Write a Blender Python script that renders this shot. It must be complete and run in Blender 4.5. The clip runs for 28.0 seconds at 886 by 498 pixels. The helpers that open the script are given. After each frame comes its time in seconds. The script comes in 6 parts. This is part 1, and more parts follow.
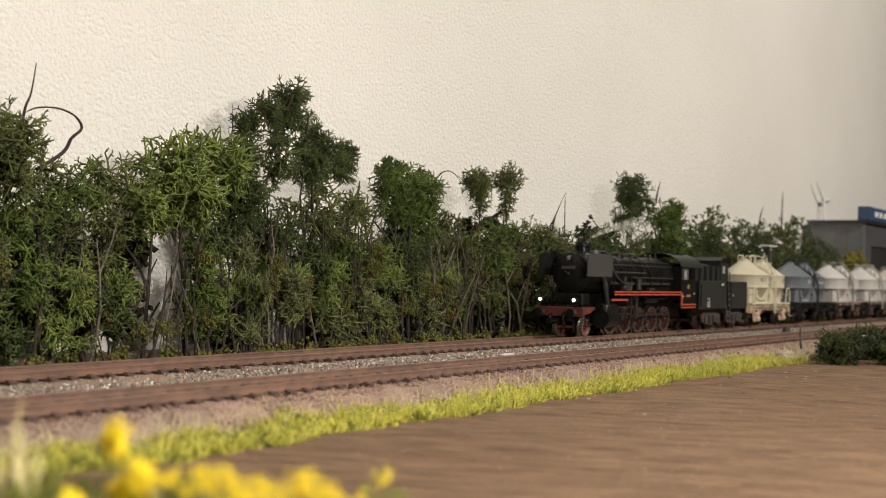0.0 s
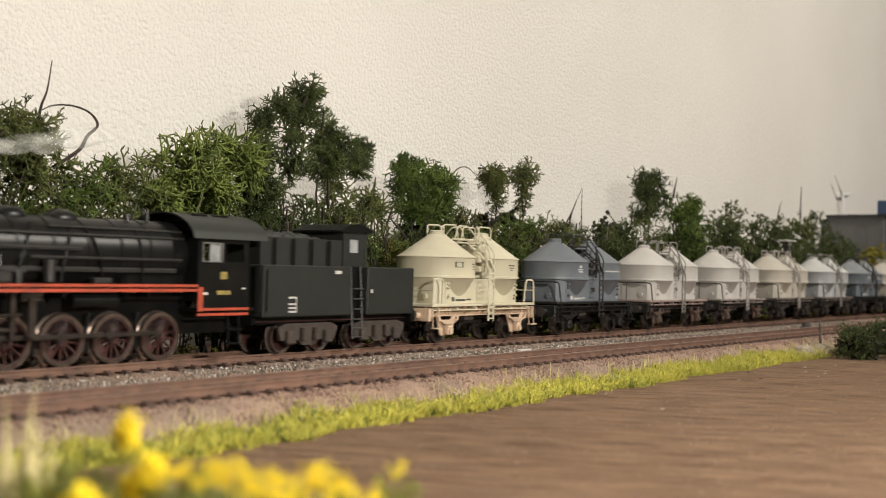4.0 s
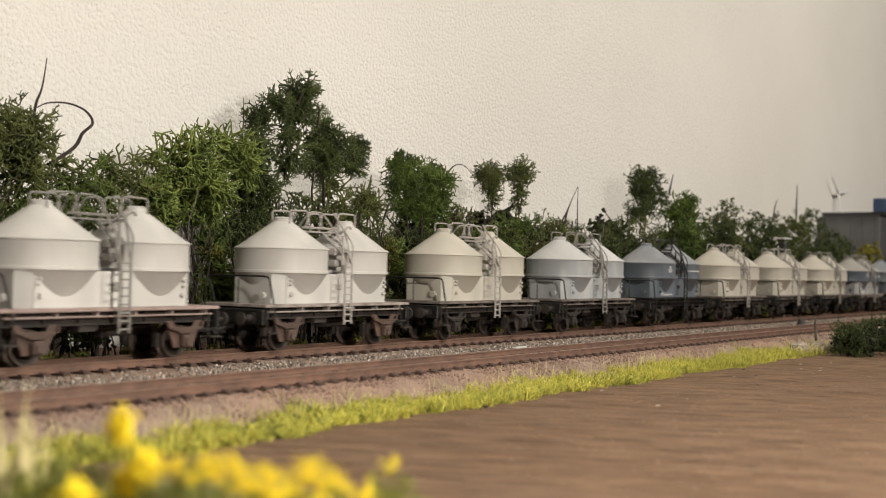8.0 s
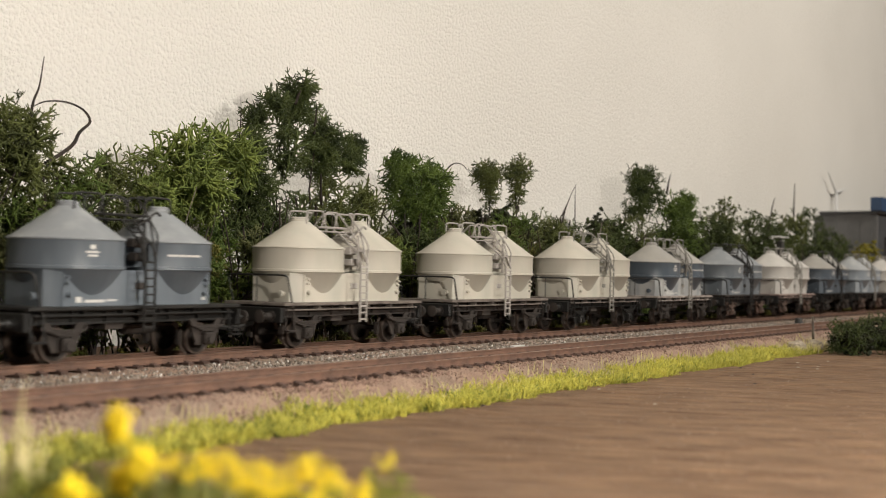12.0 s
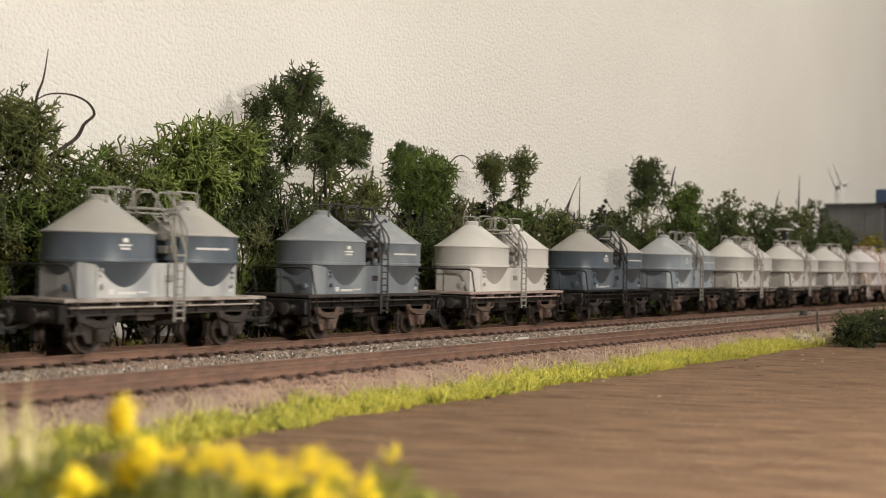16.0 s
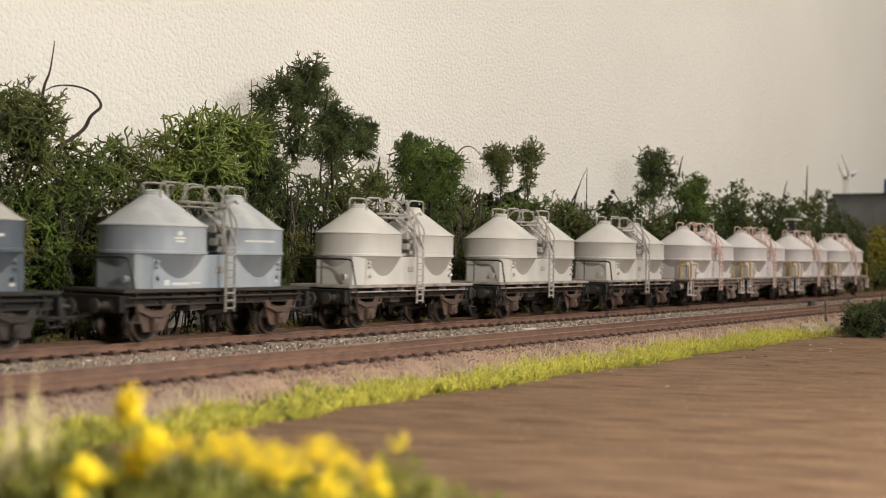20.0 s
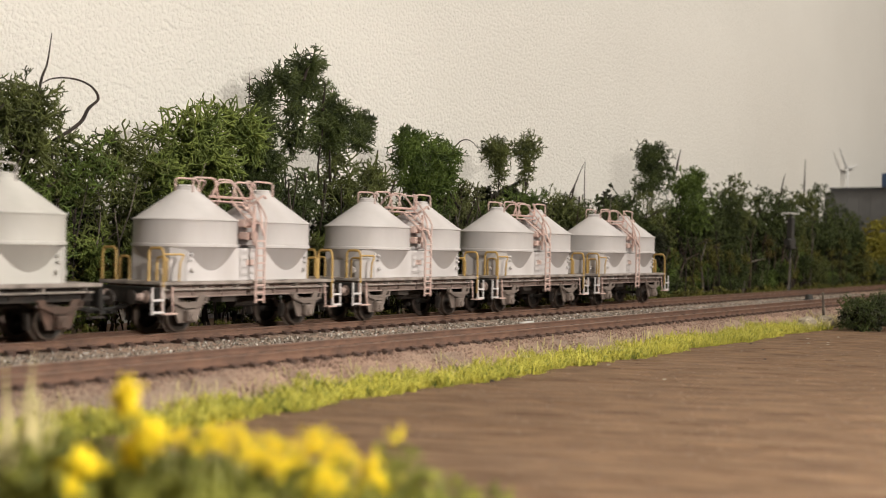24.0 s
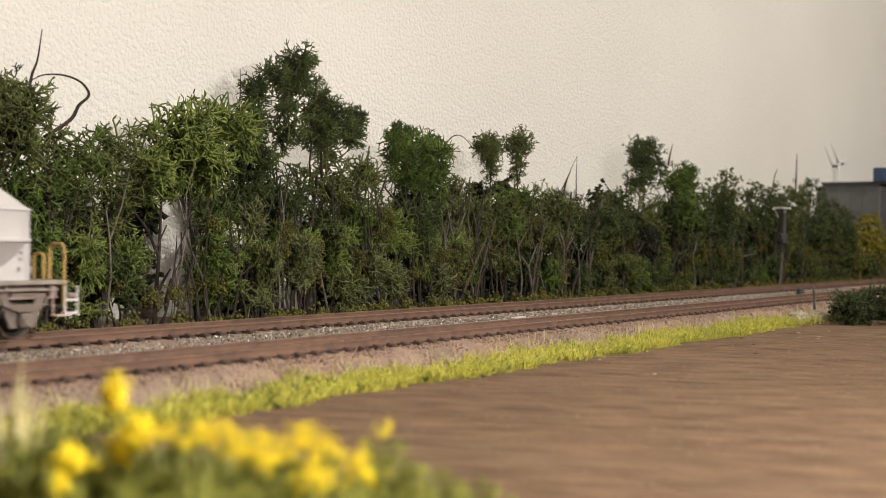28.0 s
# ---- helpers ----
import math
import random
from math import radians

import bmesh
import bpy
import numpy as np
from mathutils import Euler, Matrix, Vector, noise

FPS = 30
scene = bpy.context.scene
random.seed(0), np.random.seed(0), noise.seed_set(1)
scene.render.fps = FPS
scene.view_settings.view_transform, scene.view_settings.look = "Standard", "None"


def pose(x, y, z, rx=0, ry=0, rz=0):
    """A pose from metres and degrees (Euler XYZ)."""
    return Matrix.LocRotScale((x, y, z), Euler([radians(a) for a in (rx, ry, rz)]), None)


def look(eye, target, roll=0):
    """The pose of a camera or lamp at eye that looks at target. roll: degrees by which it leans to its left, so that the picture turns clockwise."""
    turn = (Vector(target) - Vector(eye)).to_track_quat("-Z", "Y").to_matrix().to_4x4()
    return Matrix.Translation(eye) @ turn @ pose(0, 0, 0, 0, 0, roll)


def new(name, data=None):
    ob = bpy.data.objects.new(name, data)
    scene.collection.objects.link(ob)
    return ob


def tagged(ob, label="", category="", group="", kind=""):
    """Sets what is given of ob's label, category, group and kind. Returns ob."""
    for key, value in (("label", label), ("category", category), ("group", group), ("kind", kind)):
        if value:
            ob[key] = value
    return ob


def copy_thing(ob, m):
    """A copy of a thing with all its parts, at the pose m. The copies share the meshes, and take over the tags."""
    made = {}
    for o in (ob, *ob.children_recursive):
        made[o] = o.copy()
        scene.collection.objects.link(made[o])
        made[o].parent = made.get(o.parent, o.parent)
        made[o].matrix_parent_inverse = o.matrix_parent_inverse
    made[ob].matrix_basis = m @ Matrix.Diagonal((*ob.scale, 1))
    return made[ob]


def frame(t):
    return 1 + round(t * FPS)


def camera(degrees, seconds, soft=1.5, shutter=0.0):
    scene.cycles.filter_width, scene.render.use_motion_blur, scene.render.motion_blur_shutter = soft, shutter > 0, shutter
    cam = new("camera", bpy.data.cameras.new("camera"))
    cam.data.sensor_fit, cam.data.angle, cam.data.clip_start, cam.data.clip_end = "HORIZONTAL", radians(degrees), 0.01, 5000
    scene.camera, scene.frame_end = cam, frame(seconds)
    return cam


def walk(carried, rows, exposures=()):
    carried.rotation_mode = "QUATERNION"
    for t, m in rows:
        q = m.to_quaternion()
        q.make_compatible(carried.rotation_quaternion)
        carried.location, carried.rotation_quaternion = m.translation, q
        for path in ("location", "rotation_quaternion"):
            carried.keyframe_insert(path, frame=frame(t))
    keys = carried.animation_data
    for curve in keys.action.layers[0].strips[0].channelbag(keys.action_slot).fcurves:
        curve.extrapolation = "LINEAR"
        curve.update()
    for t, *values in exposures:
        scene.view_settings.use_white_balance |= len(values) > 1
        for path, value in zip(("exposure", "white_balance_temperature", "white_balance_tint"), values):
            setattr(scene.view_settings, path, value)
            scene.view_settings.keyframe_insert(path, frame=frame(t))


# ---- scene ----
# A model railway in 1:87: a freight train on a straight double track before a white wall.
cam = camera(42.81, 28.0, soft=0.7, shutter=0.4)
cam.data.dof.use_dof = True
cam.data.dof.focus_distance = 0.50
cam.data.dof.aperture_fstop = 21.0
PATH = [
    (0, (-0.00194, 0.00001, 0.03283), (0.81675, 0.57383, 0.05479), 1.565),
    (0.5, (-0.00176, -0.00024, 0.03262), (0.81685, 0.57370, 0.05473), 1.527),
    (1, (-0.00173, -0.00031, 0.03250), (0.81609, 0.57478, 0.05352), 1.500),
    (1.5, (-0.00166, -0.00007, 0.03241), (0.81430, 0.57770, 0.05221), 1.434),
    (2, (-0.00196, 0.00012, 0.03232), (0.81189, 0.58088, 0.05154), 1.387),
    (2.5, (-0.00146, 0.00046, 0.03261), (0.81044, 0.58394, 0.05151), 1.349),
    (3, (-0.00104, 0.00056, 0.03209), (0.80958, 0.58579, 0.05181), 1.294),
    (3.5, (-0.00067, 0.00021, 0.03202), (0.80933, 0.58630, 0.05187), 1.283),
    (5.5, (-0.00060, 0.00044, 0.03185), (0.80935, 0.58665, 0.05069), 1.237),
    (6, (-0.00073, 0.00007, 0.03194), (0.80965, 0.58568, 0.05063), 1.252),
    (6.5, (-0.00062, -0.00006, 0.03168), (0.81026, 0.58485, 0.05030), 1.285),
    (7, (-0.00056, 0.00000, 0.03190), (0.81078, 0.58429, 0.04993), 1.283),
    (7.5, (-0.00050, 0.00002, 0.03184), (0.81108, 0.58399, 0.04982), 1.247),
    (8, (-0.00046, -0.00018, 0.03160), (0.81114, 0.58375, 0.04978), 1.218),
    (8.5, (-0.00059, 0.00016, 0.03180), (0.81116, 0.58392, 0.04934), 1.194),
    (9, (-0.00064, 0.00009, 0.03172), (0.81106, 0.58389, 0.04964), 1.195),
    (9.5, (-0.00038, -0.00079, 0.03126), (0.81180, 0.58231, 0.04988), 1.210),
    (10, (-0.00023, -0.00055, 0.03183), (0.81289, 0.58126, 0.05026), 1.264),
    (10.5, (-0.00044, -0.00027, 0.03166), (0.81321, 0.58078, 0.05046), 1.248),
    (11, (-0.00046, -0.00022, 0.03167), (0.81284, 0.58135, 0.04969), 1.249),
    (11.5, (-0.00066, -0.00025, 0.03177), (0.81219, 0.58197, 0.04900), 1.236),
    (12, (-0.00045, -0.00038, 0.03143), (0.81225, 0.58204, 0.04885), 1.202),
    (12.5, (-0.00037, -0.00010, 0.03157), (0.81211, 0.58262, 0.04897), 1.239),
    (14.5, (-0.00011, -0.00044, 0.03128), (0.81263, 0.58198, 0.04697), 1.231),
    (15, (-0.00017, -0.00050, 0.03128), (0.81184, 0.58296, 0.04559), 1.223),
    (15.5, (-0.00052, -0.00037, 0.03108), (0.81072, 0.58420, 0.04401), 1.192),
    (16, (-0.00025, -0.00025, 0.03135), (0.81035, 0.58524, 0.04207), 1.177),
    (16.5, (-0.00010, -0.00013, 0.03083), (0.80983, 0.58630, 0.04137), 1.107),
    (17, (-0.00028, -0.00010, 0.03086), (0.80946, 0.58661, 0.04060), 1.092),
    (17.5, (-0.00023, -0.00032, 0.03116), (0.80932, 0.58666, 0.03997), 1.085),
    (18, (-0.00014, 0.00007, 0.03143), (0.80940, 0.58710, 0.03893), 1.063),
    (18.5, (-0.00003, -0.00048, 0.03037), (0.80909, 0.58712, 0.03710), 1.023),
    (19, (0.00003, -0.00030, 0.03074), (0.80849, 0.58823, 0.03586), 0.992),
    (19.5, (0.00023, -0.00026, 0.03079), (0.80790, 0.58936, 0.03479), 1.039),
    (20, (-0.00001, -0.00009, 0.03094), (0.80706, 0.59036, 0.03428), 1.003),
    (20.5, (-0.00006, 0.00015, 0.03112), (0.80700, 0.59061, 0.03394), 1.055),
    (21, (0.00007, 0.00029, 0.03107), (0.80768, 0.59000, 0.03365), 1.098),
    (21.5, (0.00007, -0.00023, 0.03098), (0.80781, 0.58930, 0.03309), 1.066),
    (23.5, (0.00009, -0.00031, 0.03068), (0.80839, 0.58846, 0.02928), 1.122),
    (24, (0.00012, -0.00006, 0.03070), (0.80836, 0.58880, 0.02862), 1.064),
    (24.5, (0.00024, 0.00017, 0.03054), (0.80832, 0.58923, 0.02816), 1.000),
    (25, (0.00008, 0.00021, 0.03072), (0.80821, 0.58921, 0.02718), 1.044),
    (25.5, (0.00047, -0.00015, 0.03074), (0.80844, 0.58906, 0.02622), 1.013),
    (26, (0.00072, -0.00015, 0.03064), (0.80887, 0.58881, 0.02605), 0.975),
    (26.5, (0.00080, 0.00018, 0.03089), (0.80957, 0.58830, 0.02607), 0.968),
    (27, (0.00061, -0.00021, 0.03082), (0.80977, 0.58735, 0.02624), 0.977),
    (27.5, (0.00050, -0.00064, 0.03049), (0.81099, 0.58511, 0.02572), 0.967),
    (28, (0.00002, -0.00117, 0.03079), (0.81165, 0.58298, 0.02471), 0.906),
]
walk(cam, [(t, look(eye, target, roll)) for t, eye, target, roll in PATH], exposures=[(0.0, 0.0), (3.0, 0.0), (6.0, -0.07), (25.0, -0.07), (28.0, 0.0)])

# ---- plan (metres; z = 0 is the top of the rails) ----
Y_FAR = 0.3064        # centre of the track that carries the train
Y_NEAR = 0.2351       # centre of the empty track
GAUGE = 0.0165
Y_WALL = 0.412
Z_BOARD = -0.0095
X0, X1 = -2.75, 3.45  # ends of the layout

# ---- light: three warm lamps out of view, dim unseen walls and ceiling round them ----
world = bpy.data.worlds.new("world")
scene.world = world
world.use_nodes = True
world.node_tree.nodes["Background"].inputs[0].default_value = (0.9, 0.93, 1.0, 1)
world.node_tree.nodes["Background"].inputs[1].default_value = 0.05


def area_lamp(name, eye, target, w, h, watts, colour):
    data = bpy.data.lights.new(name, "AREA")
    data.shape, data.size, data.size_y, data.energy, data.color = "RECTANGLE", w, h, watts, colour
    ob = new(name, data)
    ob.matrix_world = look(eye, target)
    return ob


# fixtures assumed; ceiling and standing lamp are placed to balance the brightness
area_lamp("ceiling_lamp", (-0.45, -0.35, 1.20), (0.35, 0.36, 0.0), 0.25, 0.25, 4.0, (1.0, 0.91, 0.79))
area_lamp("standing_lamp", (1.02, -1.05, 1.15), (0.60, 0.38, 0.04), 0.12, 0.12, 31.0, (1.0, 0.935, 0.83))
area_lamp("desk_lamp", (0.14, -0.15, 0.125), (0.42, 0.38, 0.07), 0.014, 0.014, 2.0, (1.0, 0.935, 0.83))

# ---- materials ----
def mat(name, c1, c2=None, scale=60.0, rough=0.6, metal=0.0, bump=0.0, bscale=None, stretch=None, fine=0.0,
        dirt=None, dirt_amount=0.35, dirt_scale=90.0, spec=0.5, island=0.0, detail=6.0, dist=0.002, turn=0.0, pits=None):
    """A procedural surface: two colours mixed by coarse and fine noise, stains of a third, and fine relief."""
    m = bpy.data.materials.new(name)
    m.use_nodes = True
    nt = m.node_tree
    n, l = nt.nodes, nt.links
    b = n["Principled BSDF"]
    b.inputs["Roughness"].default_value = rough
    b.inputs["Metallic"].default_value = metal
    b.inputs["Specular IOR Level"].default_value = spec
    c2 = c2 or tuple(v * 0.75 for v in c1)
    tc = n.new("ShaderNodeTexCoord")
    mp = n.new("ShaderNodeMapping")
    l.new(tc.outputs["Object"], mp.inputs["Vector"])
    if stretch:
        mp.vector_type = "TEXTURE"
        mp.inputs["Scale"].default_value = [1 / v for v in stretch]
        mp.inputs["Rotation"].default_value = (0, 0, radians(turn))
    t = n.new("ShaderNodeTexNoise")
    t.inputs["Scale"].default_value, t.inputs["Detail"].default_value = scale, detail
    l.new(mp.outputs[0], t.inputs["Vector"])
    r = n.new("ShaderNodeMapRange")
    r.inputs[1].default_value, r.inputs[2].default_value = 0.35, 0.65
    l.new(t.outputs["Fac"], r.inputs[0])
    fac = r.outputs[0]
    if island:
        g = n.new("ShaderNodeNewGeometry")
        mx = n.new("ShaderNodeMix")
        mx.inputs[0].default_value = island
        l.new(fac, mx.inputs[2])
        l.new(g.outputs["Random Per Island"], mx.inputs[3])
        fac = mx.outputs[0]
    mix = n.new("ShaderNodeMix")
    mix.data_type = "RGBA"
    mix.inputs[6].default_value, mix.inputs[7].default_value = (*c1, 1), (*c2, 1)
    l.new(fac, mix.inputs[0])
    col = mix.outputs[2]
    if dirt:
        d = n.new("ShaderNodeTexNoise")
        d.inputs["Scale"].default_value, d.inputs["Detail"].default_value = dirt_scale, 8.0
        l.new(mp.outputs[0], d.inputs["Vector"])
        dr = n.new("ShaderNodeMapRange")
        dr.inputs[1].default_value, dr.inputs[2].default_value, dr.inputs[4].default_value = 0.45, 0.75, dirt_amount
        l.new(d.outputs["Fac"], dr.inputs[0])
        dm = n.new("ShaderNodeMix")
        dm.data_type = "RGBA"
        dm.inputs[7].default_value = (*dirt, 1)
        l.new(dr.outputs[0], dm.inputs[0])
        l.new(col, dm.inputs[6])
        col = dm.outputs[2]
    l.new(col, b.inputs["Base Color"])
    if bump:
        bt = n.new("ShaderNodeTexNoise")
        bt.inputs["Scale"].default_value, bt.inputs["Detail"].default_value = bscale or scale * 4, 5.0
        l.new(mp.outputs[0], bt.inputs["Vector"])
        bp = n.new("ShaderNodeBump")
        bp.inputs["Strength"].default_value, bp.inputs["Distance"].default_value = bump, dist
        height = bt.outputs["Fac"]
        if pits:
            pr = n.new("ShaderNodeMapRange")
            pr.inputs[1].default_value, pr.inputs[2].default_value = pits
            l.new(height, pr.inputs[0])
            height = pr.outputs[0]
        l.new(height, bp.inputs["Height"])
        l.new(bp.outputs[0], b.inputs["Normal"])
    return m


def glow(name, colour, strength):
    m = mat(name, colour)
    b = m.node_tree.nodes["Principled BSDF"]
    b.inputs["Emission Color"].default_value = (*colour, 1)
    b.inputs["Emission Strength"].default_value = strength
    return m


M_WALL = mat("wall_plaster", (0.73, 0.705, 0.665), (0.69, 0.665, 0.625), 6, 0.9, bump=0.62, bscale=520, dist=0.0010, pits=(0.26, 0.58))
# paint of the unseen walls and ceiling, kept dark to cut bounced fill
M_ROOM = mat("unseen_room_paint", (0.20, 0.185, 0.17), (0.17, 0.158, 0.145), 3, 0.9)
M_FLOOR = mat("room_floor_wood", (0.3, 0.2, 0.12), (0.22, 0.14, 0.08), 5, 0.5)
M_FIELD = mat("field_board", (0.252, 0.155, 0.092), (0.122, 0.071, 0.042), 420, 0.85, stretch=(1.0, 0.12, 1.0), turn=25.0, bump=1.0, bscale=950, dirt=(0.31, 0.205, 0.135), dirt_amount=0.5, dirt_scale=200, dist=0.0034, spec=0.25, detail=6.0)
M_BALLAST = mat("ballast_bed", (0.36, 0.26, 0.195), (0.235, 0.17, 0.13), 120, 0.9, bump=0.9, bscale=900, dirt=(0.40, 0.215, 0.15), dirt_scale=14, dirt_amount=0.55)
M_STONE = mat("ballast_stone", (0.36, 0.305, 0.255), (0.085, 0.068, 0.057), 300, 0.22, island=0.95, spec=0.8)
M_STONE2 = mat("field_stone", (0.42, 0.36, 0.28), (0.24, 0.2, 0.15), 120, 0.85, bump=0.6, bscale=700)
M_RAIL_SIDE = mat("rusty_rail", (0.155, 0.084, 0.057), (0.095, 0.054, 0.039), 200, 0.75, bump=0.2, dirt=(0.23, 0.13, 0.088))
M_RAIL_TOP = mat("rail_head", (0.34, 0.25, 0.205), (0.19, 0.125, 0.098), 60, 0.42, 0.5, stretch=(0.2, 1, 1))
M_SLEEPER = mat("sleeper", (0.098, 0.054, 0.039), (0.048, 0.028, 0.022), 300, 0.85, bump=0.3)
M_BLACK = mat("loco_black", (0.0045, 0.005, 0.0052), (0.008, 0.0078, 0.0075), 120, 0.33, dirt=(0.018, 0.0155, 0.013), dirt_amount=0.4, dirt_scale=150, spec=0.2)
M_DARKGREY = mat("tender_black", (0.019, 0.0212, 0.0192), (0.024, 0.0255, 0.0235), 100, 0.45, dirt=(0.03, 0.026, 0.022), dirt_amount=0.35, spec=0.25)
M_GREYPANEL = mat("deflector_grey", (0.038, 0.038, 0.037), (0.045, 0.044, 0.042), 90, 0.5, dirt=(0.06, 0.055, 0.05))
M_RED = mat("loco_red", (0.43, 0.068, 0.030), (0.29, 0.048, 0.024), 160, 0.5, dirt=(0.10, 0.035, 0.02), dirt_amount=0.4)
M_WHEELRED = mat("wheel_red", (0.050, 0.014, 0.011), (0.026, 0.010, 0.009), 200, 0.55, dirt=(0.025, 0.016, 0.013), dirt_amount=0.6)
M_STEEL = mat("bright_steel", (0.5, 0.46, 0.4), (0.28, 0.24, 0.2), 200, 0.32, 0.85)
M_RODS = mat("rod_steel", (0.065, 0.054, 0.047), (0.034, 0.027, 0.022), 200, 0.38, 0.6)
M_BRASS = mat("brass_plate", (0.5, 0.4, 0.12), (0.35, 0.28, 0.1), 300, 0.4, 0.5)
M_COAL = mat("coal", (0.012, 0.012, 0.013), (0.03, 0.03, 0.03), 400, 0.5, bump=1.0, bscale=600)
M_LETTER = mat("white_lettering", (0.55, 0.54, 0.52), rough=0.6)
M_INK = mat("dark_lettering", (0.06, 0.06, 0.055), rough=0.6)
M_LAMP = glow("headlamp_glow", (1.0, 0.95, 0.85), 2.2)
M_WHEEL = mat("wagon_wheel", (0.018, 0.015, 0.014), (0.036, 0.027, 0.022), 300, 0.6, 0.3)
M_TREAD = mat("wheel_tread", (0.16, 0.125, 0.105), (0.09, 0.066, 0.055), 300, 0.5, 0.6)
M_TYRE = mat("dull_steel_tyre", (0.46, 0.40, 0.36), (0.16, 0.11, 0.09), 200, 0.22, 0.9)
M_PIPE = mat("dusty_black_pipe", (0.022, 0.0215, 0.021), (0.034, 0.032, 0.03), 150, 0.4, spec=0.4)
M_SHOULDER = mat("shoulder_stone", (0.36, 0.235, 0.18), (0.15, 0.092, 0.07), 300, 0.7, island=0.9)


# ---- mesh helpers ----
def part(name, bm, material, parent=None, label="", smooth=False):
    me = bpy.data.meshes.new(name)
    if smooth:
        for f in bm.faces:
            f.smooth = True
    bm.to_mesh(me)
    bm.free()
    if smooth:
        me.set_sharp_from_angle(angle=radians(38))
    me.materials.append(material)
    ob = new(name, me)
    if parent:
        ob.parent = parent
    if label:
        tagged(ob, label)
    return ob


def share(name, src, parent, m=None):
    """Another object on the same mesh."""
    ob = new(name, src.data)
    ob.parent = parent
    if m is not None:
        ob.matrix_basis = m
    return ob


def thing(name, label, category, group="", kind=""):
    return tagged(new(name), label, category, group, kind)


def block(bm, x0, x1, y0, y1, z0, z1, bevel=0.0):
    v = [bm.verts.new((x, y, z)) for z in (z0, z1) for y in (y0, y1) for x in (x0, x1)]
    faces = [bm.faces.new([v[i] for i in f]) for f in ((0, 2, 3, 1), (4, 5, 7, 6), (0, 1, 5, 4), (2, 6, 7, 3), (0, 4, 6, 2), (1, 3, 7, 5))]
    if bevel:
        edges = list({e for f in faces for e in f.edges})
        bmesh.ops.bevel(bm, geom=edges, offset=bevel, segments=1, affect="EDGES")


def rod(bm, p, q, r, seg=8, r2=None):
    """A round bar from p to q with capped ends."""
    p, q = Vector(p), Vector(q)
    d = (q - p).normalized()
    s = d.orthogonal().normalized()
    u = d.cross(s)
    rings = []
    for c, rr in ((p, r), (q, r if r2 is None else r2)):
        rings.append([bm.verts.new(c + rr * (math.cos(a) * s + math.sin(a) * u)) for a in (2 * math.pi * i / seg for i in range(seg))])
    for i in range(seg):
        bm.faces.new((rings[0][i], rings[0][(i + 1) % seg], rings[1][(i + 1) % seg], rings[1][i]))
    bm.faces.new(rings[0][::-1])
    bm.faces.new(rings[1])


def bar(bm, pts, r, seg=6):
    """A bent round bar along pts."""
    pts = [Vector(p) for p in pts]
    rings = []
    prev = None
    for i, p in enumerate(pts):
        d = ((pts[min(i + 1, len(pts) - 1)] - p).normalized() + (p - pts[max(i - 1, 0)]).normalized()).normalized()
        s = d.orthogonal().normalized() if prev is None else (prev - prev.dot(d) * d).normalized()
        prev = s
        u = d.cross(s)
        rr = r[i] if isinstance(r, (list, tuple)) else r
        rings.append([bm.verts.new(p + rr * (math.cos(a) * s + math.sin(a) * u)) for a in (2 * math.pi * k / seg for k in range(seg))])
    for a, b in zip(rings, rings[1:]):
        for i in range(seg):
            bm.faces.new((a[i], a[(i + 1) % seg], b[(i + 1) % seg], b[i]))
    bm.faces.new(rings[0][::-1])
    bm.faces.new(rings[-1])


def bend(pts, n=3, r=0.3):
    """Rounds the corners of a line of points."""
    pts = [Vector(p) for p in pts]
    out = [pts[0]]
    for a, b, c in zip(pts, pts[1:], pts[2:]):
        e0, e1 = b.lerp(a, r), b.lerp(c, r)
        out += [(e0.lerp(b, k / n)).lerp(b.lerp(e1, k / n), k / n) for k in range(n + 1)]
    return out + [pts[-1]]


def lathe(bm, profile, seg=40, centre=(0, 0, 0), axis="z"):
    """Turns (radius, height) pairs round an axis."""
    def put(r, h, a):
        x, y = r * math.cos(a), r * math.sin(a)
        p = {"z": (x, y, h), "y": (x, h, y), "x": (h, x, y)}[axis]
        return bm.verts.new((p[0] + centre[0], p[1] + centre[1], p[2] + centre[2]))
    rings = []
    for r, h in profile:
        rings.append([put(0, h, 0)] if r < 1e-7 else [put(r, h, 2 * math.pi * i / seg) for i in range(seg)])
    for a, b in zip(rings, rings[1:]):
        for i in range(seg):
            j = (i + 1) % seg
            q = [a[0]] if len(a) == 1 else [a[i], a[j]]
            w = [b[0]] if len(b) == 1 else [b[j], b[i]]
            if len(q) + len(w) > 2:
                bm.faces.new(q + w)
    bmesh.ops.recalc_face_normals(bm, faces=bm.faces)


def slab(bm, outline, y0, y1):
    """A plate: an outline in x and z between two values of y."""
    a = [bm.verts.new((x, y0, z)) for x, z in outline]
    b = [bm.verts.new((x, y1, z)) for x, z in outline]
    bm.faces.new(a)
    bm.faces.new(b[::-1])
    n = len(outline)
    for i in range(n):
        bm.faces.new((a[i], b[i], b[(i + 1) % n], a[(i + 1) % n]))
    bmesh.ops.recalc_face_normals(bm, faces=bm.faces)


def raw(name, verts, faces, material, parent=None, label="", smooth=False):
    me = bpy.data.meshes.new(name)
    me.from_pydata(verts, [], faces)
    me.materials.append(material)
    if smooth:
        me.polygons.foreach_set("use_smooth", [True] * len(me.polygons))
    me.update()
    ob = new(name, me)
    if parent:
        ob.parent = parent
    if label:
        tagged(ob, label)
    return ob


